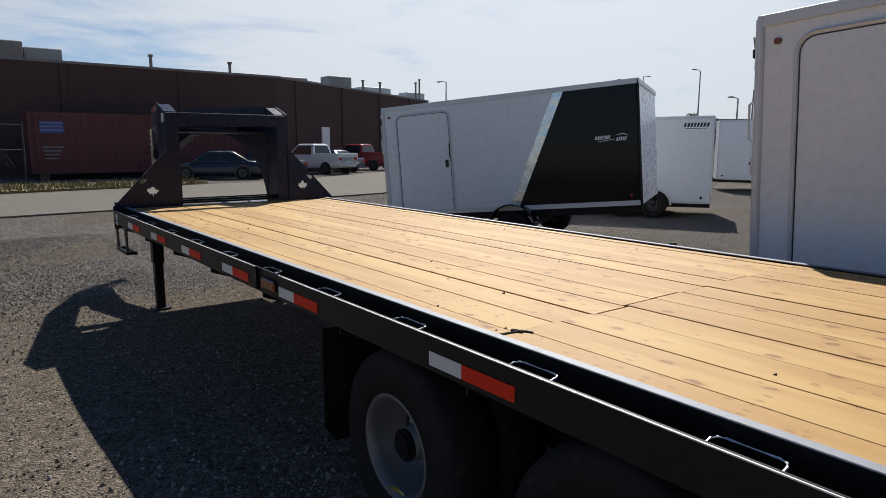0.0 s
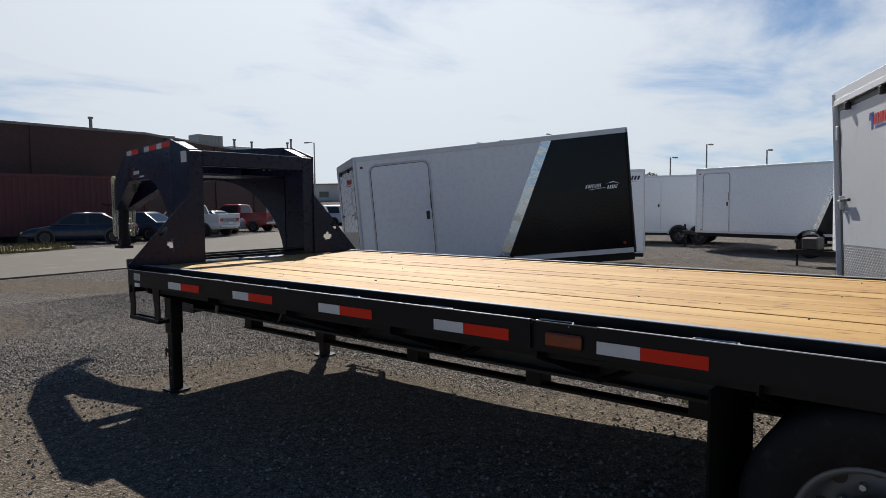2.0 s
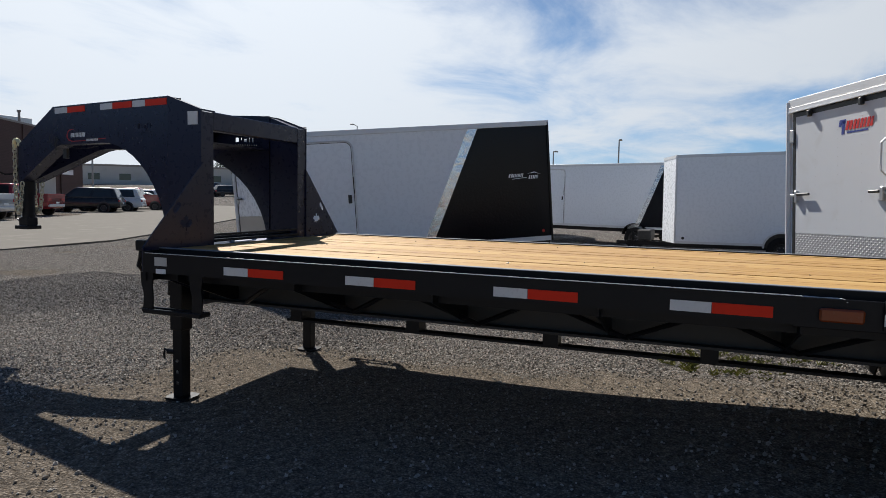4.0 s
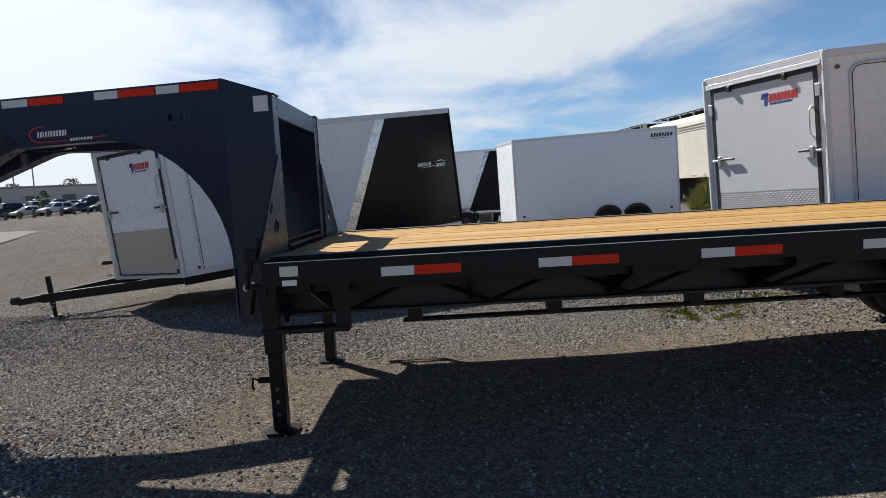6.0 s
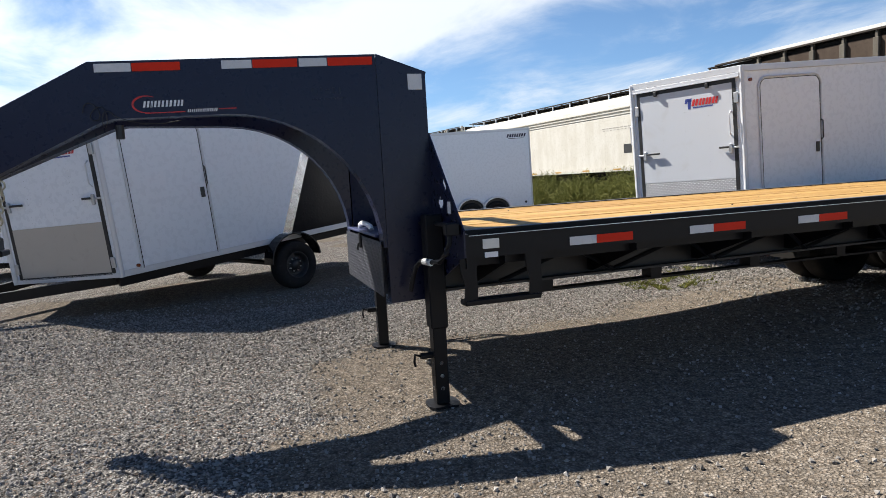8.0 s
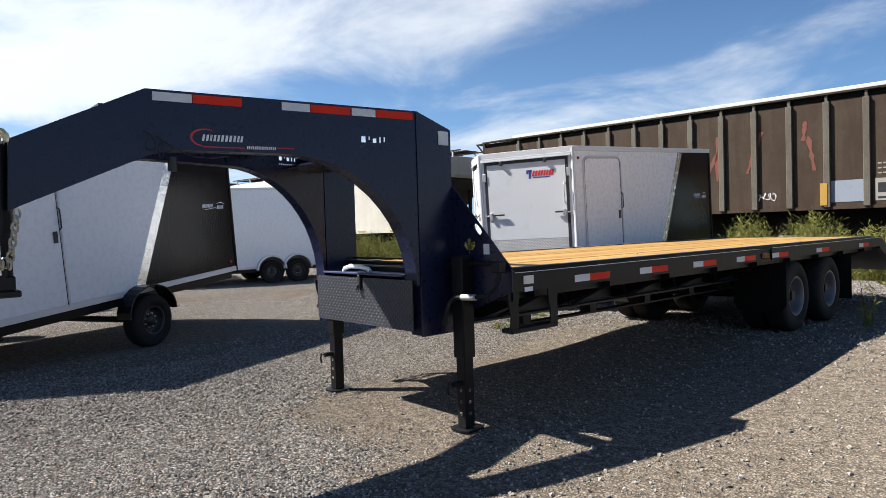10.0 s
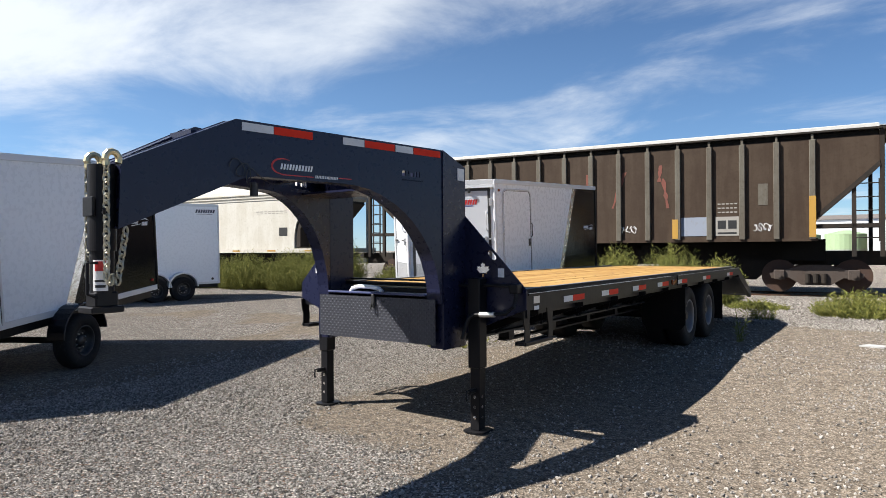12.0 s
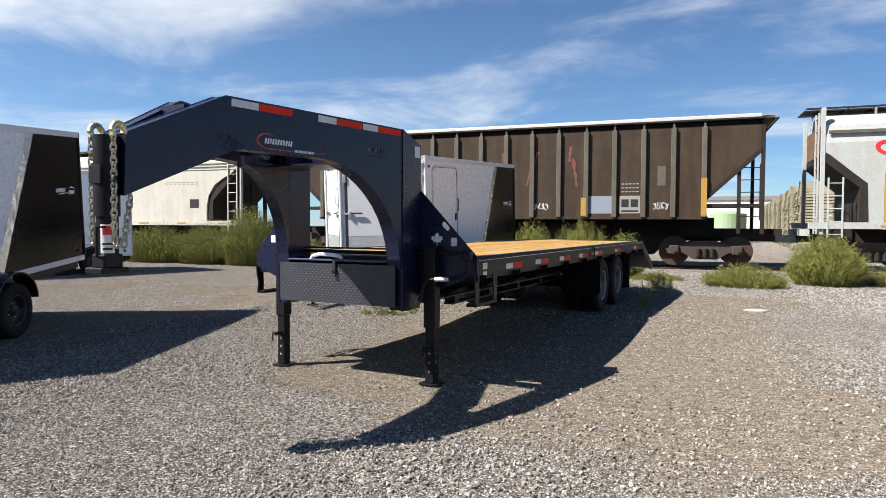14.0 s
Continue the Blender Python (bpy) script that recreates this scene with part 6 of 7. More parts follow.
def smooth_hopper(x0, x1, paint, label, mark=False, up=0.0, square=False):
    """A smooth-sided hopper car with open slope ends."""
    g = thing("hopper_wagon", label, "railway wagon", "hopper wagons on the track", TRACK @ Matrix.Translation(((x0 + x1) / 2, 0, 0.10)))
    h = (x1 - x0) / 2
    e, zb, zt, hw = h - 0.5, 1.42, 4.30 + up, 1.5
    side = [(-hw, zb), (-hw, 1.9), (-hw, 3.4 + up), (-hw + 0.10, 3.9 + up), (-hw + 0.42, 4.2 + up), (-0.5, zt), (0.5, zt), (hw - 0.42, 4.2 + up), (hw - 0.10, 3.9 + up), (hw, 3.4 + up), (hw, 1.9), (hw, zb)]
    # body in slices, slope ends cut back below
    bm = fresh()
    cutline = [(0.0, 3.40), (0.08, 3.36), (1.02, 2.52), (1.06, zb)] if square else [(0.0, 3.55), (0.35, 3.30), (0.75, 3.10), (1.15, 2.85), (1.42, 2.45), (1.52, 2.0), (1.53, zb)]
    cutline = sorted(cutline)
    secs = [(-e + u, v) for u, v in cutline] + [(e - u, v) for u, v in reversed(cutline)]
    rings = []
    for x, low in secs:
        rings.append([bm.verts.new((x, y, max(z, low) if z < 4.0 else z)) for y, z in side])
    for a, b in zip(rings, rings[1:]):
        for k in range(len(side)):
            k2 = (k + 1) % len(side)
            bm.faces.new((a[k], a[k2], b[k2], b[k]))
    bm.faces.new(rings[0][::-1])
    bm.faces.new(rings[-1])
    bmesh.ops.recalc_face_normals(bm, faces=bm.faces[:])
    part("body", bm, paint, g, "smooth painted body")
    # dark slope sheets and chutes inside the open ends
    for s in (-1, 1):
        bm = fresh()
        prism(bm, [(s * (e - 0.1), 3.35), (s * (e - 1.25), 2.25), (s * (e - 1.25), 1.5), (s * (e - 1.45), 1.5), (s * (e - 1.45), 2.4), (s * (e - 0.2), 3.55)], "y", -hw + 0.05, hw - 0.05)
        if not square:
            part("slope_sheet", bm, M_UNDER, g, "dark slope sheet")
        if square:
            bm = fresh()
            prism(bm, [(s * (e + 0.002), 3.40), (s * (e - 1.02), 2.53), (s * (e - 1.06), zb), (s * (e - 0.84), zb), (s * (e - 0.84), 2.40), (s * (e + 0.002), 3.12)], "y", -hw - 0.012, hw + 0.012)
            part("slope_edge", bm, M_UNDER, g, "dark thick slope edge")
            bm = fresh()
            box(bm, *sorted((s * (e + 0.004), s * (e + 0.02))), -1.38, 1.34, 3.38, zt - 0.35)
            part("end_sheet", bm, M_RAIL, g, "rust-stained end sheet")
        for yy in () if square else (-0.9, 0.0, 0.9):
            bm = fresh()
            box(bm, *sorted((s * (e - 0.55), s * (e - 0.43))), yy - 0.06, yy + 0.06, 1.2, 3.0)
            part("brace", bm, M_UNDER, g)
    bm = fresh()
    for sy in (-1, 1):
        box(bm, -h + 0.1, h - 0.1, *sorted((sy * (hw - 0.10), sy * (hw + 0.04))), zb - 0.16, zb + 0.02)
    part("sill", bm, paint, g)
    bm = fresh()
    for sy in (-1, 1):
        for k in range(int(h)):
            x = -h + 1 + 2 * k
            box(bm, x, x + 0.45, *sorted((sy * (hw + 0.04), sy * (hw + 0.046))), zb - 0.11, zb - 0.05)
    part("sill_tape", bm, M_YELLOW, g, "yellow reflective marks")
    if not square:
        for z in (3.46, 3.58, 3.70):
            for sy in (-1, 1):
                bm = fresh()
                box(bm, -e + 0.1, e - 0.1, *sorted((sy * (hw - 0.08), sy * (hw + 0.022))), z, z + 0.045)
                part("side_seam", bm, paint, g)
    bm = fresh()
    box(bm, -e - 0.4, e + 0.4, -0.42, 0.42, zt + 0.17, zt + 0.20)
    for y in (-0.72, 0.72):
        box(bm, -e - 0.4, e + 0.4, y - 0.025, y + 0.025, zt + 0.17, zt + 0.22)
    for k in range(25):
        x = -e + 2 * e * k / 24
        box(bm, x - 0.02, x + 0.02, -0.72, 0.72, zt + 0.14, zt + 0.17)
    for k in range(13):
        x = -e + 2 * e * k / 12
        for y in (-0.72, 0.72):
            post = fresh()
            box(post, x - 0.025, x + 0.025, y - 0.03, y + 0.03, zt - 0.08, zt + 0.16)
            part("walkway_post", post, M_GALV, g)
    part("running_board", bm, M_UNDER, g, "dark roof walkway")
    bm = fresh()
    box(bm, -h, h, -0.3, 0.3, 0.85, 1.25)
    part("centre_sill", bm, M_UNDER, g)
    # chutes coloured near-black, with the shade under the wagon painted in
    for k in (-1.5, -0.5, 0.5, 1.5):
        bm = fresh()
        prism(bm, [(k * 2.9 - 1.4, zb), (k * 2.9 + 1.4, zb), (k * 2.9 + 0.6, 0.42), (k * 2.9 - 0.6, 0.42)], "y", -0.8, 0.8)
        part("hopper_chute", bm, M_SHADE_BLACK, g)
    for s in (-1, 1):
        bm = fresh()
        box(bm, *sorted((s * (h - 0.15), s * (h + 0.0))), -1.4, 1.4, 1.05, 1.25)
        box(bm, *sorted((s * h, s * (h + 0.6))), -0.14, 0.14, 0.82, 1.06)
        for y in (-1.42, 1.42):
            box(bm, *sorted((s * (e + 0.02), s * (e + 0.12))), y - 0.06, y + 0.06, 1.1, zt + 0.1)
        part("end_frame", bm, paint, g)
        ladder(g, s * (e - 0.25), 1.53, 1.0, 2.70 if square else zt, 0.36 if square else 0.42, paint)
        if square:
            ladder(g, s * (e + 0.14), 0.95, 1.1, zt, 0.42, paint, "y")
        bogie(g, s * (h - 1.9))
    y = hw + 0.006
    bm = fresh()
    box(bm, -0.2 - h * 0.70, 0.25 - h * 0.70, y - 0.01, y, 1.95, 2.30)
    part("data_mark", bm, M_PLASTIC, g)
    bm = fresh()
    for k in range(8):
        box(bm, -h * 0.72 + 0.22 * k, -h * 0.72 + 0.22 * k + 0.16, y - 0.01, y, 2.97, 3.00)
        box(bm, -h * 0.72 + 0.22 * k, -h * 0.72 + 0.22 * k + 0.12, y - 0.01, y, 2.89, 2.915)
    tagged(part("stencil_lettering", bm, M_PANEL_GREY, g), kind="stuff")
    if mark:
        bm = fresh()
        mx = h * 0.72 + 0.435
        arc = [radians(42 + 276 * k / 20) for k in range(21)]
        ring = [(mx - 0.30 * math.cos(t) + 0.05 * math.sin(t), 3.50 + 0.215 * math.sin(t)) for t in arc]
        ring += [(mx - 0.19 * math.cos(t) + 0.04 * math.sin(t), 3.50 + 0.125 * math.sin(t)) for t in reversed(arc)]
        prism(bm, ring, "y", y - 0.004, y + 0.004)
        part("red_mark", bm, M_LOGO_RED, g, "large red painted mark")
        for k in range(4):
            bm = fresh()
            xa = mx - 0.72 - 0.42 * k
            prism(bm, [(xa, 3.30), (xa + 0.14, 3.30), (xa + 0.08, 3.70), (xa - 0.06, 3.70)], "y", y - 0.01, y + 0.006)
            part("red_letter_bar", bm, M_LOGO_RED, g)
        for z, hh, n0 in ((2.95, 0.15, 5), (2.64, 0.15, 6), (2.40, 0.04, 9), (2.32, 0.04, 8)):
            for k in range(n0):
                bm = fresh()
                w = 0.09 if hh > 0.1 else 0.07
                box(bm, mx - 0.22 - 0.15 * k - w, mx - 0.22 - 0.15 * k, y - 0.01, y + 0.003, z, z + hh)
                part("number_bar", bm, M_PANEL_GREY, g)
        for xa in (e - 1.52, -e + 1.42):
            bm = fresh()
            box(bm, xa, xa + 0.10, y - 0.01, y + 0.004, zb + 0.03, 2.80)
            part("yellow_stripe", bm, M_YELLOW, g)
        bm = fresh()
        box(bm, -e + 0.05, e - 0.05, y - 0.01, y + 0.03, 3.93, 4.02)
        part("side_seam", bm, M_HOPPER_RIB, g, "grey seam strip")
    return g


brown_hopper(-2.3, 14.9)
smooth_hopper(16.1, 33.4, M_CREAM, "cream smooth-sided covered hopper wagon with a roof walkway")
smooth_hopper(34.6, 51.9, M_CREAM, "cream smooth-sided covered hopper wagon further down the track")
smooth_hopper(-20.2, -2.9, M_PALE, "pale grey smooth-sided hopper wagon with a red mark", True, 0.28, True)


def track():
    bm = fresh()
    prism(bm, [(-2.3, -0.1), (-1.5, 0.03), (1.5, 0.03), (2.3, -0.1)], "x", -110, 110, m=TRACK)
    solo("track_bed", bm, M_GRAVEL, "gravel ballast bed under the rails", "track bed", "structure")
    r = thing("railway_track", "rusty steel rails on timber sleepers", "railway track", "", TRACK, "structure")
    for sy in (-0.75, 0.75):
        bm = fresh()
        prism(bm, [(sy - 0.07, 0.03), (sy + 0.07, 0.03), (sy + 0.02, 0.06), (sy + 0.037, 0.10), (sy - 0.037, 0.10), (sy - 0.02, 0.06)], "x", -110, 110)
        part("rail", bm, M_RAIL, r, "rusty rail")
    bm = fresh()
    box(bm, -0.11, 0.11, -1.25, 1.25, 0.0, 0.04)
    me = mesh_of(bm, "sleeper", M_BARK)
    for k in range(110):
        ob = new("sleeper", me)
        ob.parent = r
        ob.location = (-32 + 0.6 * k, 0, 0)


track()


# ---- weeds ----
def weed_bush(name, x, y, rx, ry, h, n, seed, label):
    rng = random.Random(seed)
    verts, faces = [], []

    def blade(p, d, w, length):
        d = d.normalized()
        side = d.cross(Vector((rng.uniform(-1, 1), rng.uniform(-1, 1), rng.uniform(-0.3, 0.3)))).normalized() * w
        k = len(verts)
        mid = p + d * length * 0.5 + Vector((0, 0, 0.01))
        verts.extend([p - side * 0.4, p + side * 0.4, mid + side, p + d * length, mid - side])
        faces.append((k, k + 1, k + 2, k + 3, k + 4))
    for _ in range(int(n * 1.5)):
        a, q = rng.uniform(0, 2 * math.pi), math.sqrt(rng.random())
        bx, by = x + rx * q * math.cos(a) * 0.8, y + ry * q * math.sin(a) * 0.8
        hh = h * (1 - 0.55 * q * q) * rng.uniform(0.6, 1.12)
        lean = Vector((math.cos(a) * q * rx * 0.35, math.sin(a) * q * ry * 0.35, 0)) + Vector((rng.uniform(-0.12, 0.12), rng.uniform(-0.12, 0.12), 0)) * h
        base = Vector((bx, by, 0.0))
        tip = base + lean + Vector((0, 0, hh))
        blade(base, tip - base, 0.006, (tip - base).length)
        for k in range(16):
            t = 0.12 + 0.88 * (k + rng.random()) / 16
            p = base.lerp(tip, t) + Vector((rng.uniform(-1, 1), rng.uniform(-1, 1), 0)) * 0.03 * h
            b = rng.uniform(0, 6.28)
            blade(p, Vector((math.cos(b), math.sin(b), rng.uniform(0.3, 1.4))), rng.uniform(0.004, 0.009), rng.uniform(0.05, 0.13) * (0.6 + h * 0.35))
    me = bpy.data.meshes.new(name)
    me.from_pydata([tuple(v) for v in verts], [], faces)
    me.materials.append(M_BUSH)
    return tagged(new(name, me), label, "weeds", "weeds along the track", "stuff")


for i, (x, y, rx, ry, h, n) in enumerate(((-3.35, -12.0, 0.72, 0.7, 1.20, 900), (-1.7, -10.6, 0.80, 0.5, 0.58, 300), (3.9, -12.6, 0.6, 0.6, 1.50, 420), (2.5, -12.7, 0.8, 0.6, 1.48, 500), (1.3, -12.6, 0.5, 0.5, 1.25, 260),
                                          (0.3, -11.6, 0.6, 0.4, 0.25, 160), (13.0, -11.0, 1.0, 0.8, 1.95, 950), (14.9, -10.9, 1.2, 0.8, 1.40, 900), (17.0, -10.6, 1.3, 0.8, 1.35, 900), (19.3, -10.4, 1.3, 0.8, 1.45, 900),
                                          (11.2, -12.0, 0.8, 0.6, 0.9, 400), (9.0, -12.5, 0.8, 0.6, 0.8, 300), (6.6, -12.6, 0.8, 0.6, 0.9, 350), (-0.15, -9.2, 0.25, 0.2, 0.5, 22), (-4.6, -12.4, 0.5, 0.4, 0.5, 150), (3.0, -3.6, 0.45, 0.5, 0.10, 32), (3.4, -4.3, 0.3, 0.3, 0.10, 16), (-0.42, -5.76, 0.05, 0.05, 0.80, 4))):
    weed_bush("weeds", x, y, rx, ry, h, n, 40 + i, "tall yellow-green weeds growing beside the railway track" if h > 0.6 else "low green weeds in the gravel")


# ---- across the road: the long building, container, parked cars ----
def long_building():
    g = thing("building", "long low brown block-walled industrial building with flat roof", "building")
    runs = (((-70, 31.6), (16, 33.0)), ((16, 33.0), (37, 45.4)), ((37, 45.4), (40, 60)))
    for a, b in runs:
        a, b = Vector((*a, 0)), Vector((*b, 0))
        d = (b - a).normalized()
        L = (b - a).length
        m = Matrix.Translation(a) @ Matrix.Rotation(math.atan2(d.y, d.x), 4, "Z")
        bm = fresh()
        box(bm, 0, L, 0, 0.4, -0.3, 5.95, m=m)
        part("wall", bm, M_BROWN, g, "dark brown block wall")
        bm = fresh()
        box(bm, -0.02, L + 0.02, -0.05, 0.45, 5.95, 6.08, m=m)
        part("roof_flashing", bm, M_FLASH, g, "pale metal roof edge")
        k = 2.0
        while k < L - 1:
            bm = fresh()
            box(bm, k - 0.15, k + 0.15, -0.09, 0.0, -0.3, 5.94, m=m)
            part("pilaster", bm, M_BROWN, g)
            k += 6.0
    bm = fresh()
    prism(bm, [(-70, 31.9), (16, 33.3), (37, 45.7), (40, 60), (20, 90), (-70, 90)], "z", 5.7, 5.85)
    part("roof", bm, M_FLASH, g)
    for x, y, w, dd, h, mm in ((1.6, 38.0, 2.2, 2.0, 1.35, M_FLASH), (3.7, 38.3, 1.9, 2.0, 1.1, M_POLE), (24.6, 41.2, 2.0, 1.6, 1.1, M_POLE), (31, 46, 3.0, 1.6, 0.9, M_GALV), (37.4, 48.9, 2.2, 1.6, 0.9, M_GALV), (19.9, 40.5, 3.0, 1.4, 0.72, M_POLE)):
        bm = fresh()
        box(bm, x - w / 2, x + w / 2, y - dd / 2, y + dd / 2, 5.85, 6.1 + h, bevel=0.04)
        unit = part("roof_unit", bm, mm, g, "grey rooftop air unit")
        for k in range(7):
            bm = fresh()
            box(bm, x - w / 2 + 0.15 + k * (w - 0.3) / 7, x - w / 2 + 0.22 + k * (w - 0.3) / 7, y - dd / 2 - 0.02, y - dd / 2, 6.1, 5.9 + h)
            part("louvre", bm, mm, unit)
    for x, y, h in ((8.6, 33.6, 0.85), (13.4, 34.2, 0.85), (27.6, 42.0, 1.2), (30.3, 43.6, 1.3), (36.6, 47, 1.9), (37.4, 47.5, 2.3)):
        bm = fresh()
        cyl(bm, (x, y, 5.85), (x, y, 6.0 + h), 0.09, 10)
        cyl(bm, (x, y, 6.0 + h - 0.12), (x, y, 6.0 + h), 0.14, 10)
        part("vent_pipe", bm, M_FLASH, g, "short roof vent pipe")
    m = Matrix.Translation((16, 33.0, 0)) @ Matrix.Rotation(math.atan2(12.4, 21), 4, "Z")
    bm = fresh()
    box(bm, 15.5, 19.5, -1.1, 0.0, 2.9, 3.05, m=m)
    box(bm, 15.5, 19.5, -1.1, -1.05, 2.65, 3.05, m=m)
    part("awning", bm, M_WHITE_TRIM, g, "white door awning")
    bm = fresh()
    box(bm, 16.2, 19.0, -0.02, 0.0, 0.0, 2.6, m=m)
    part("loading_door", bm, M_FARWALL, g)
    bm = fresh()
    box(bm, 5.0, 6.0, -0.06, -0.0, 1.4, 3.0, m=m)
    part("wall_sign", bm, M_LOGO_WHITE, g, "white wall sign")


long_building()


def container(x0, y0, length, label):
    g = thing("shipping_container", label, "container", "", Matrix.Translation((x0, y0, 0.0)))
    z0, h = 0.33, 2.9
    n = int(length / 0.28)
    pts = []
    for k in range(n):
        u = length * k / n
        q = length / n
        pts += [(u, 0.0), (u + q * 0.35, 0.0), (u + q * 0.5, 0.036), (u + q * 0.85, 0.036)]
    pts = pts + [(length, 0.0), (length, 2.4), (0, 2.4)]
    bm = fresh()
    prism(bm, pts, "z", z0 + 0.1, z0 + h - 0.08)
    part("corrugated_body", bm, M_CONTAINER, g, "faded dull-red corrugated steel")
    bm = fresh()
    for z in (z0, z0 + h - 0.12):
        box(bm, -0.02, length + 0.02, -0.03, 2.42, z, z + 0.14)
    for x in (-0.02, length - 0.14):
        box(bm, x, x + 0.16, -0.03, 0.12, z0 + 0.14, z0 + h - 0.12)
    part("container_frame", bm, M_CONTAINER, g)
    for x in (0.3, length / 2, length - 0.6):
        bm = fresh()
        box(bm, x, x + 0.4, 0.1, 2.3, -0.2, z0)
        part("support_block", bm, M_POST, g)
    bm = fresh()
    box(bm, 0.45, 1.45, -0.012, -0.004, z0 + 1.95, z0 + 2.5)
    part("blue_sign", bm, M_LOGO_BLUE, g, "blue square decal")
    strokes = [(0.48, 1.40, -0.016, 2.40 - 0.17 * k) for k in range(3)]
    strokes += [(0.5 + 0.03 * k, 1.4 - 0.1 * k, -0.008, 1.25 - 0.18 * k) for k in range(4)]
    for xa, xb, ya, za in strokes:
        bm = fresh()
        box(bm, xa, xb, ya, ya + 0.003, z0 + za, z0 + za + 0.05)
        part("lettering", bm, M_GREYBLUE, g, "pale faded lettering")
    return g


container(1.9, 29.2, 12.2, "faded red shipping container with a blue decal beside the building")


def chain_fence():
    g = thing("chain_link_fence", "dark weathered chain-link fence with steel posts beside the building", "fence")
    for x in (-9.0, -6.2, -3.4, -0.6, 1.5):
        bm = fresh()
        cyl(bm, (x, 27.5, 0), (x, 27.5, 2.75), 0.04, 8)
        part("post", bm, M_FENCE, g)
    bm = fresh()
    for z in (0.3, 1.5, 2.6):
        cyl(bm, (-9, 27.5, z), (1.5, 27.5, z), 0.022, 6)
    part("rail", bm, M_FENCE, g)
    bm = fresh()
    for k in range(60):
        x = -9 + 10.5 * k / 60
        for dx in (1.2, -1.2):
            a, b = max(-9, min(1.5, x)), max(-9, min(1.5, x + dx))
            tube(bm, [(a, 27.5, 0.3), (b, 27.5, 0.3 + 2.3 * abs(b - a) / 1.2)], 0.004, 3)
    part("mesh_wire", bm, M_FENCE, g)


chain_fence()


def verge():
    bm = fresh()
    prism(bm, [(-80, 18.4), (-30, 18.9), (0, 19.7), (6.5, 21.0), (8.0, 22.6), (2, 23.2), (-80, 22.6)], "z", -0.05, 0.13)
    solo("verge", bm, M_GRASS, "dry yellow-green grass verge along the road", "verge", "structure")
    rng = random.Random(21)
    verts, faces = [], []
    for _ in range(7000):
        x = rng.uniform(-14, 7.5)
        y = 19.5 + 0.02 * x + rng.random() * 3.2
        if x > 5 and y < 20 + (x - 5) * 0.6:
            continue
        h = rng.uniform(0.08, 0.30)
        a = rng.uniform(0, 6.28)
        k = len(verts)
        w = 0.02
        verts += [(x - w * math.cos(a), y - w * math.sin(a), 0.1), (x + w * math.cos(a), y + w * math.sin(a), 0.1), (x + rng.uniform(-0.1, 0.1), y + rng.uniform(-0.1, 0.1), 0.1 + h)]
        faces.append((k, k + 1, k + 2))
    me = bpy.data.meshes.new("grass")
    me.from_pydata(verts, [], faces)
    me.materials.append(M_GRASS)
    tagged(new("grass", me), "dry grass tufts on the verge", "grass", kind="stuff")


verge()


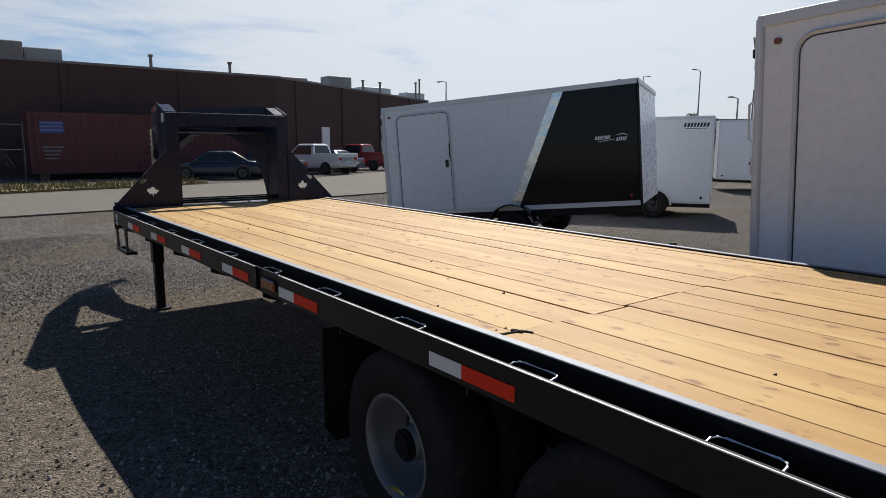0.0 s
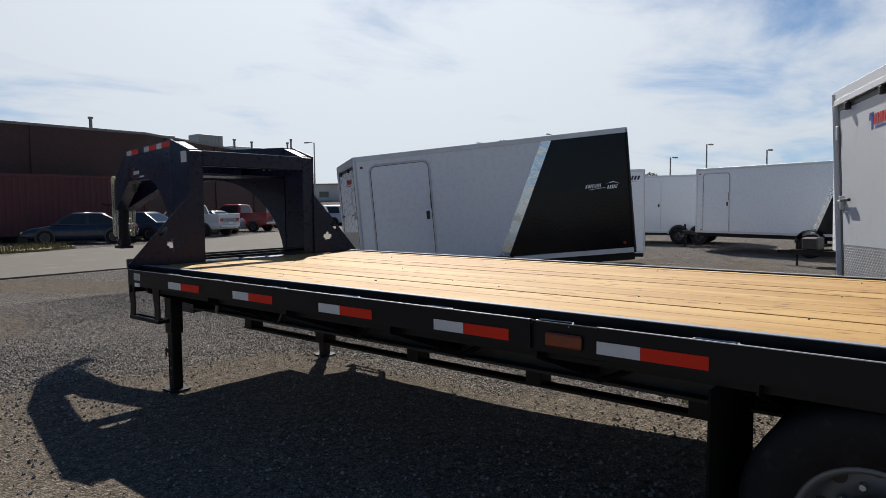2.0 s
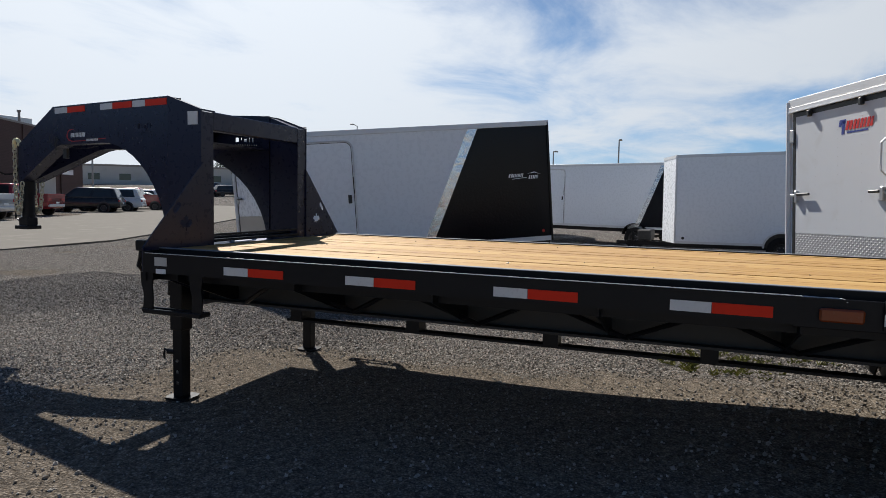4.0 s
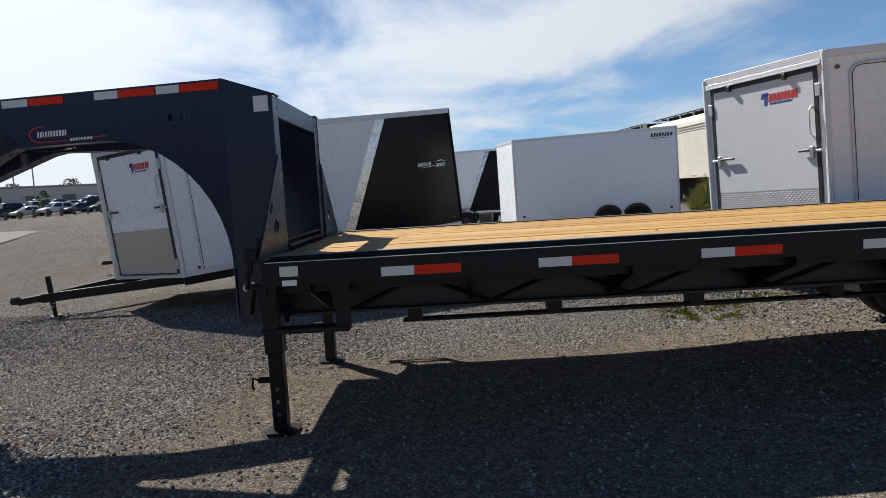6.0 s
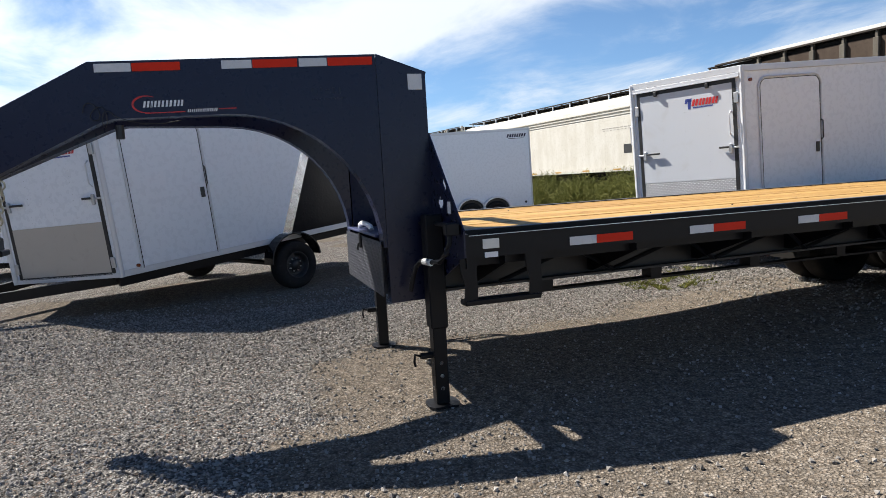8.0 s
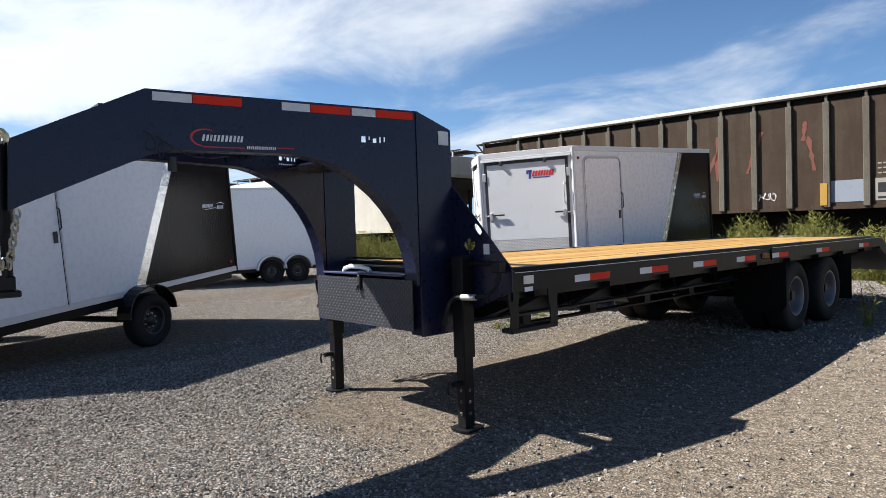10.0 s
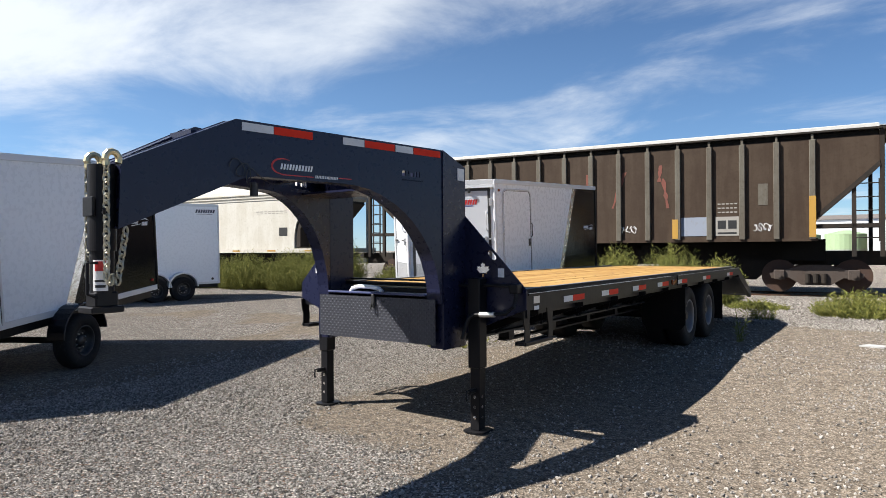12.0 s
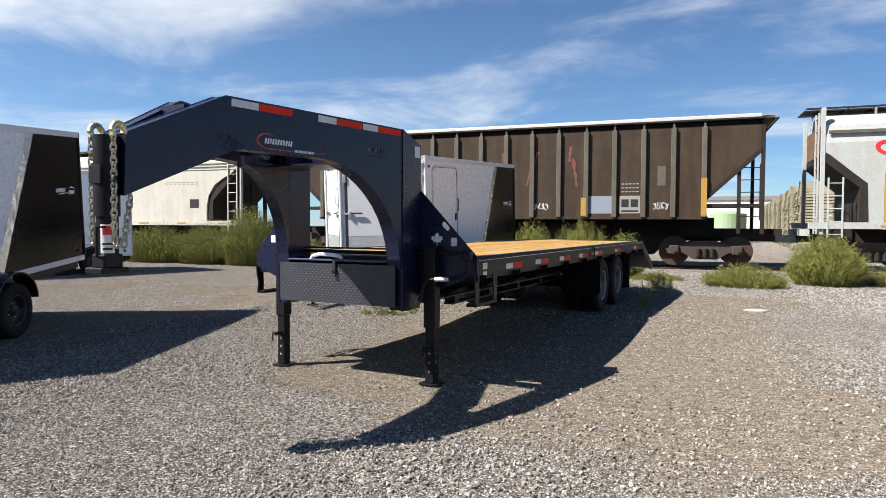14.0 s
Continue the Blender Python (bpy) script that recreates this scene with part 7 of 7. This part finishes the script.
def car_mesh(kind, paint, label, category):
    """Built with the nose to +y, the wheels on z = 0."""
    g = thing("parked_car" if kind != "pickup" else "pickup_truck", label, category, "vehicles parked by the building")
    sed = {"sedan": dict(L=4.6, W=1.78, zl=0.28, belt=0.90, top=1.42, hood=0.82, cab=(-1.75, 1.15), roof=(-0.95, 0.35), trunk=0.92),
           "suv": dict(L=4.7, W=1.88, zl=0.34, belt=1.02, top=1.70, hood=0.98, cab=(-2.25, 1.2), roof=(-1.95, 0.40), trunk=1.0),
           "pickup": dict(L=5.3, W=1.92, zl=0.42, belt=1.10, top=1.80, hood=1.05, cab=(-0.75, 1.35), roof=(-0.55, 0.70), trunk=1.12)}[kind]
    L, W, zl, belt, top = sed["L"], sed["W"], sed["zl"], sed["belt"], sed["top"]
    hw = W / 2
    st = [(-L / 2, 0.86, zl + 0.14, sed["trunk"] - 0.10), (-L / 2 + 0.10, 0.95, zl, sed["trunk"]), (-L / 2 + 0.8, 1.0, zl - 0.06, belt), (-0.2, 1.0, zl - 0.08, belt), (L / 2 - 1.3, 1.0, zl - 0.06, sed["hood"] + 0.05), (L / 2 - 0.35, 0.94, zl, sed["hood"] - 0.10), (L / 2 - 0.06, 0.84, zl + 0.06, sed["hood"] - 0.22), (L / 2, 0.74, zl + 0.12, sed["hood"] - 0.30)]
    bm = fresh()
    rings = []
    for y, f, lo, hi in st:
        w = hw * f
        mid = lo + (hi - lo) * 0.55
        rings.append([bm.verts.new(p) for p in ((-w * 0.92, y, lo), (-w, y, lo + 0.12), (-w, y, mid), (-w * 0.94, y, hi - 0.05), (-w * 0.80, y, hi), (w * 0.80, y, hi), (w * 0.94, y, hi - 0.05), (w, y, mid), (w, y, lo + 0.12), (w * 0.92, y, lo))])
    for a, b in zip(rings, rings[1:]):
        for k in range(10):
            bm.faces.new((a[k], a[(k + 1) % 10], b[(k + 1) % 10], b[k]))
    bm.faces.new(rings[0][::-1])
    bm.faces.new(rings[-1])
    bmesh.ops.recalc_face_normals(bm, faces=bm.faces[:])
    part("body", bm, paint, g, smooth=True)
    (c0, c1), (r0, r1) = sed["cab"], sed["roof"]
    lowr = [(-hw * 0.92, c0), (hw * 0.92, c0), (hw * 0.92, c1), (-hw * 0.92, c1)]
    upr = [(-hw * 0.70, r0), (hw * 0.70, r0), (hw * 0.70, r1), (-hw * 0.70, r1)]
    zb, zt = belt - 0.04, top - 0.05
    bm = fresh()
    vs = [bm.verts.new((x, y, zb)) for x, y in lowr] + [bm.verts.new((x, y, zt)) for x, y in upr]
    vs += [bm.verts.new((x * 0.8, y * 0.85 + 0.15 * (r0 + r1) / 2, top)) for x, y in upr]
    bmesh.ops.convex_hull(bm, input=vs)
    bmesh.ops.bevel(bm, geom=bm.edges[:], offset=0.05, segments=2, profile=0.6, affect="EDGES", clamp_overlap=True)
    part("cabin", bm, paint, g, smooth=True)

    def pane(nm, k, u0, u1):
        q = (k + 1) % 4
        a0, a1, b0, b1 = Vector((*lowr[k], zb)), Vector((*lowr[q], zb)), Vector((*upr[k], zt)), Vector((*upr[q], zt))
        out = (a1 - a0).cross(b0 - a0).normalized()
        quad = [a0.lerp(a1, u).lerp(b0.lerp(b1, u), v) for u, v in ((u0, 0.14), (u1, 0.14), (u1, 0.90), (u0, 0.90))]
        bm = fresh()
        bmesh.ops.convex_hull(bm, input=[bm.verts.new(p + out * d) for p in quad for d in (-0.01, 0.012)])
        part(nm, bm, M_GLASS_DARK, g, "dark window glass")
    pane("rear_window", 0, 0.09, 0.91)
    pane("windscreen", 2, 0.07, 0.93)
    for k in (1, 3):
        if kind == "pickup":
            pane("side_window", k, 0.10, 0.90)
        else:
            pane("side_window", k, 0.10, 0.47)
            pane("side_window", k, 0.53, 0.90)
    if kind == "pickup":
        bm = fresh()
        for x0, x1, y0, y1 in ((-hw, -hw + 0.09, -L / 2 + 0.05, c0 - 0.05), (hw - 0.09, hw, -L / 2 + 0.05, c0 - 0.05), (-hw, hw, -L / 2 + 0.0, -L / 2 + 0.09)):
            box(bm, x0, x1, y0, y1, 0.75, 1.25, bevel=0.02)
        part("load_bed", bm, paint, g, "open load bed")
    for y in (-L / 2 + 0.95, L / 2 - 0.95):
        for sx in (-1, 1):
            bm = fresh()
            cyl(bm, (sx * (hw - 0.10), y, 0.36), (sx * (hw + 0.004), y, 0.36), 0.40, 24)
            part("wheel_arch", bm, M_PLASTIC, g)
            wheel(g, sx * (hw - 0.08), y, 0.33, 0.33, 0.20, sx, 0.20, rim_label="grey rim", nuts=0)
    for sx in (-1, 1):
        bm = fresh()
        box(bm, *sorted((sx * hw * 0.60, sx * hw * 0.90)), -L / 2 - 0.01, -L / 2 + 0.12, sed["trunk"] - 0.27, sed["trunk"] - 0.12, bevel=0.01)
        part("tail_light", bm, M_RED_LENS, g, "red tail light")
        bm = fresh()
        box(bm, *sorted((sx * hw * 0.55, sx * hw * 0.80)), L / 2 - 0.12, L / 2 - 0.02, sed["hood"] - 0.36, sed["hood"] - 0.24, bevel=0.01)
        part("headlight", bm, M_GALV, g, "clear headlight")
        bm = fresh()
        box(bm, *sorted((sx * hw * 0.96, sx * (hw + 0.14))), c1 - 0.35, c1 - 0.25, belt, belt + 0.12, bevel=0.02)
        part("door_mirror", bm, paint, g)
    bm = fresh()
    box(bm, -hw * 0.88, hw * 0.88, -L / 2 - 0.05, -L / 2 + 0.12, zl + 0.08, zl + 0.24, bevel=0.03)
    box(bm, -hw * 0.80, hw * 0.80, L / 2 - 0.12, L / 2 + 0.03, zl + 0.08, zl + 0.24, bevel=0.03)
    part("bumper", bm, M_GALV if kind == "pickup" else paint, g)
    bm = fresh()
    box(bm, -0.16, 0.16, -L / 2 - 0.062, -L / 2 - 0.05, zl + 0.28, zl + 0.38)
    part("number_plate", bm, M_LOGO_WHITE, g, "blank white number plate")
    return g


P_NAVY, P_WHITE, P_RED = car_paint("dark_blue_car_paint", (0.02, 0.03, 0.05)), car_paint("white_car_paint", (0.62, 0.63, 0.64)), car_paint("dark_red_car_paint", (0.22, 0.02, 0.025))
P_BLUE, P_BLACK, P_SILVER = car_paint("blue_car_paint", (0.03, 0.05, 0.10)), car_paint("black_car_paint", (0.015, 0.016, 0.018)), car_paint("silver_car_paint", (0.40, 0.41, 0.42))


def at(x, y, heading):
    return Matrix.Translation((x, y, rise(x, y))) @ Matrix.Rotation(radians(heading), 4, "Z")


KINDS = {}
for key, kind, paint, label, cat in (("navy", "sedan", P_NAVY, "dark blue sedan parked nose to the container", "car"), ("white", "pickup", P_WHITE, "old white pickup truck with open load bed", "truck"), ("blue", "sedan", P_BLUE, "dark blue sedan parked by the building", "car"),
                                     ("red", "pickup", P_RED, "dark red pickup truck parked by the building", "truck"), ("dark", "suv", P_BLACK, "black sport utility vehicle parked by the building", "car"), ("silver", "sedan", P_SILVER, "silver sedan in the distant car park", "car"),
                                     ("pale", "suv", P_WHITE, "white sport utility vehicle in the distant car park", "car")):
    KINDS[key] = car_mesh(kind, paint, label, cat)
first = {"navy": (9.7, 26.4, 64), "white": (16.7, 29.5, 22), "blue": (18.7, 31.3, 20), "red": (22.1, 33.2, 26), "dark": (28.9, 35.4, 34), "silver": (98, 62, 60), "pale": (50, 53.5, 60)}
for key, (x, y, a) in first.items():
    KINDS[key].matrix_basis = at(x, y, a)
for key, x, y, a in (("navy", 12.7, 27.6, 30), ("pale", 31.9, 36.6, 36), ("red", 36.0, 38.6, 36), ("silver", 39.2, 41.6, 38), ("red", 55, 57, 60), ("silver", 46, 50.5, 60), ("pale", 60, 61, 60), ("blue", 65, 65, 60), ("navy", 42, 46.5, 55)):
    copy_thing(KINDS[key], at(x, y, a))
rng = random.Random(77)
for row, dist in ((0, 104), (1, 118), (2, 134)):
    for k in range(11):
        a = radians(24.5 + 1.75 * k + rng.uniform(-0.2, 0.2) + row * 0.6)
        key = rng.choice(("navy", "dark", "silver", "pale", "blue", "dark", "silver"))
        copy_thing(KINDS[key], at(-3 + dist * math.cos(a), dist * math.sin(a), 60 + rng.choice((0, 0, 180)) + rng.uniform(-3, 3)))


# ---- far side: posts, poles, buildings, trees ----
def bollard_row():
    for k in range(16):
        t = k / 15
        x, y = 88 - 12 * t, 40 + 20 * t
        p = thing("bollard", "short weathered timber post with a sagging chain", "post", "timber posts by the car park", Matrix.Translation((x, y, rise(x, y))))
        bm = fresh()
        box(bm, -0.13, 0.13, -0.13, 0.13, 0.0, 1.05, bevel=0.03)
        part("post", bm, M_POST, p)
        if k < 15:
            bm = fresh()
            tube(bm, [(-0.8 * q, 1.333 * q, 0.95 - 0.3 * math.sin(math.pi * q)) for q in (0, 0.25, 0.5, 0.75, 1)], 0.03, 5)
            part("chain", bm, M_POLE, p, "pale sagging chain")


bollard_row()


def light_pole(x, y, h, turn, label="tall grey street light pole"):
    p = thing("street_lamp", label, "street lamp", "lamp posts round the yard", at(x, y, turn))
    bm = fresh()
    cyl(bm, (0, 0, 0), (0, 0, h), 0.13, 10, 0.07)
    part("pole", bm, M_POLE, p)
    bm = fresh()
    tube(bm, [(0, 0, h - 0.1), (0.5, 0, h + 0.05), (1.3, 0, h + 0.08)], 0.05, 6)
    part("arm", bm, M_POLE, p)
    bm = fresh()
    box(bm, 1.1, 1.9, -0.17, 0.17, h + 0.0, h + 0.16, bevel=0.04)
    part("lamp_head", bm, M_POLE, p)


for x, y, h, a in ((74.9, 5.3, 8.7, 0), (73.6, 12.7, 7.0, 0), (72.0, 18.5, 7.7, 0), (70.8, 22.1, 6.3, 0), (67.9, 28.8, 7.1, 0), (67.4, 30.2, 6.3, 180), (94.5, 70, 10.0, 0), (96, 70, 9.4, 0), (97, 67, 11.4, 120), (98, 64.5, 11.8, 0), (84, 45, 10.8, 180), (52, 62, 10, 90)):
    light_pole(x, y, h, a)


def far_building(x, y, w, d, h, turn, material, label):
    g = thing("far_building", label, "building", "", at(x, y, turn))
    bm = fresh()
    box(bm, -w / 2, w / 2, -d / 2, d / 2, 0, h)
    part("wall", bm, material, g)
    bm = fresh()
    box(bm, -w / 2 - 0.2, w / 2 + 0.2, -d / 2 - 0.2, d / 2 + 0.2, h - 0.5, h)
    part("roof_edge", bm, M_FLASH, g)
    n = int(w / 7)
    for k in range(n):
        bm = fresh()
        u = -w / 2 + (k + 0.5) * w / n
        box(bm, u - 1.4, u + 1.4, -d / 2 - 0.06, -d / 2, 1.2, h * 0.55)
        part("window", bm, M_GLASS_DARK, g, "dark shop window")


far_building(150, 112, 90, 20, 5.2, -58, M_FARWALL, "long grey low shop building beyond the car park")
far_building(200, 60, 60, 20, 4.6, -75, M_FARWALL, "pale low commercial building in the distance")
far_building(10, -95, 70, 14, 5.5, 0, M_WHITE_TRIM, "white shed beyond the railway")
far_building(-8, -80, 10, 2.5, 2.6, 0, M_FADED_RED, "red container far beyond the railway")


def tree(x, y, h, r, material, seed, label, slim=1.0):
    rng = random.Random(seed)
    g = thing("tree", label, "tree", "", Matrix.Translation((x, y, 0)))
    bm = fresh()
    cyl(bm, (0, 0, 0), (0, 0, h * 0.55), 0.05 * h * 0.35, 8, 0.02 * h * 0.3)
    for k in range(6):
        a = rng.uniform(0, 6.28)
        z = h * rng.uniform(0.2, 0.5)
        tube(bm, [(0, 0, z), (math.cos(a) * r * 0.4, math.sin(a) * r * 0.4, z + h * 0.15), (math.cos(a) * r * 0.7, math.sin(a) * r * 0.7, z + h * 0.3)], 0.012 * h * 0.4, 5)
    part("trunk", bm, M_BARK, g)
    verts, faces = [], []
    for _ in range(1500):
        t = rng.random()
        z = h * (0.12 + 0.88 * t)
        rad = r * math.sin(math.pi * min(1, 0.12 + 0.88 * (1 - t) ** slim)) * rng.random() ** 0.5 * (0.75 + 0.5 * noise.noise((t * 7, seed, 0)))
        a = rng.uniform(0, 6.28)
        p = Vector((rad * math.cos(a), rad * math.sin(a), z))
        q = 0.035 * h * rng.uniform(0.5, 1.1)
        k = len(verts)
        for _ in range(3):
            verts.append(tuple(p + Vector((rng.uniform(-q, q), rng.uniform(-q, q), rng.uniform(-q, q)))))
        faces.append((k, k + 1, k + 2))
    me = bpy.data.meshes.new("crown")
    me.from_pydata(verts, [], faces)
    me.materials.append(material)
    ob = new("crown", me)
    ob.parent = g


tree(92, 72, 5.2, 1.9, M_TREE_GOLD, 1, "small golden-leaved tree by the car park")
for k, (x, y, h) in enumerate(((121, 98, 9.6), (120, 94.5, 9.0), (118.5, 91, 10.2), (116, 87, 7.8))):
    tree(x, y, h, 0.85, M_TREE, 10 + k, "slender dark green poplar beyond the car park", 0.7)
tree(93, 60, 5.0, 1.5, M_TREE, 31, "small dark green tree by the car park")
for k in range(14):
    a = radians(17 + 1.9 * k)
    tree(-3 + 250 * math.cos(a), 250 * math.sin(a), 9 + (k * 37 % 5), 6, M_TREE, 60 + k, "distant dark green tree above the roofs")
tree(-15, -60, 4.5, 2.4, M_TREE, 91, "round dark green tree beyond the railway")


def parked_flatbed():
    g = thing("flatbed_trailer", "distant flatbed trailer with a pale deck on black wheels", "trailer", "", at(50, 24.5, 24))
    bm = fresh()
    box(bm, -6.0, 4.5, -1.25, 1.25, 1.0, 1.12)
    part("deck", bm, M_PALLET, g)
    bm = fresh()
    for y in (-1.26, 1.2):
        box(bm, -6.0, 4.5, y, y + 0.06, 0.85, 1.13)
    box(bm, -5.0, 4.5, -0.5, -0.35, 0.6, 1.0)
    box(bm, -5.0, 4.5, 0.35, 0.5, 0.6, 1.0)
    part("chassis", bm, M_BLACK, g)
    for y in (-0.9, 0.9):
        bm = fresh()
        box(bm, -4.6, -4.5, y - 0.06, y + 0.06, 0.0, 0.9)
        part("jack_leg", bm, M_BLACK, g)
    for x in (0.6, 1.7):
        for y in (-1.0, 1.0):
            bm = fresh()
            cyl(bm, (x, y - 0.12, 0.42), (x, y + 0.12, 0.42), 0.42, 20)
            part("wheel", bm, M_TYRE, g)


parked_flatbed()


def crate_mesh():
    """A slatted field crate; all crates share it."""
    rng = random.Random(17)
    bm = fresh()
    for sx in (-0.62, 0.62):
        for y in (-0.95, -0.32, 0.32, 0.95):
            box(bm, sx - 0.035, sx + 0.035, y - 0.05, y + 0.05, 0.0, 0.43)
        for z in (0.05, 0.20, 0.35):
            box(bm, sx * 1.06 - 0.015, sx * 1.06 + 0.015, -1.0, 1.0, z - 0.045, z + 0.045)
        tube(bm, [(sx * 1.10, -0.95, 0.03), (sx * 1.10, 0.95, 0.40)], 0.04, 4)
    for sy in (-1.02, 1.02):
        for z in (0.05, 0.20, 0.35):
            box(bm, -0.64, 0.64, sy - 0.015, sy + 0.015, z - 0.045, z + 0.045)
    for k in range(6):
        y = -0.85 + 0.34 * k + rng.uniform(-0.02, 0.02)
        box(bm, -0.58, 0.58, y - 0.09, y + 0.09, 0.01, 0.03)
    return mesh_of(bm, "crate", M_PALLET)


CRATE = crate_mesh()


def crate_pile(seed, n):
    """n crates one on another, a little out of line, as one mesh."""
    rng = random.Random(seed)
    bm = fresh()
    for k in range(n):
        old = set(bm.verts)
        bm.from_mesh(CRATE)
        bmesh.ops.translate(bm, verts=[v for v in bm.verts if v not in old], vec=(rng.uniform(-0.07, 0.07), rng.uniform(-0.06, 0.06), 0.435 * k))
    return mesh_of(bm, "crate_pile", M_PALLET)


PILES = [crate_pile(200 + k, 8 + k % 2) for k in range(4)]
for k in range(20):
    ob = new("crate_stack", PILES[k * 7 % 4])
    ob.matrix_basis = at(-4.35 + 0.115 * k, -33.0 - 2.35 * k, (k * 37 % 11) - 5)
    tagged(ob, "tall stack of weathered pale yellow-green slatted crates", "crates", "crate stacks beyond the track", "stuff")


def tank(x, y):
    g = thing("storage_tank", "pale green cylindrical storage tank beyond the railway", "tank", "", Matrix.Translation((x, y, 0)))
    bm = fresh()
    cyl(bm, (0, 0, 0), (0, 0, 2.6), 1.5, 28)
    cyl(bm, (0, 0, 2.6), (0, 0, 2.9), 1.5, 28, 0.3)
    part("shell", bm, M_GREENTANK, g, "pale green shell")
    bm = fresh()
    cyl(bm, (0, 0, 1.25), (0, 0, 1.33), 1.53, 28)
    part("hoop", bm, M_POLE, g)


M_GREENTANK = plain("pale_green_paint", (0.2720, 0.3680, 0.2160), 0.6, 0.0, 0.15, 1.0, 0.05, 0.3)
tank(1.2, -58)
tank(4.6, -60)


def debris():
    bm = fresh()
    prism(bm, [(-2.22, -6.28), (-1.95, -6.32), (-1.84, -6.16), (-2.12, -6.10)], "z", 0.070, 0.092)
    solo("flat_stone", bm, M_FARWALL, "pale flat piece of board lying on the gravel", "debris")


debris()
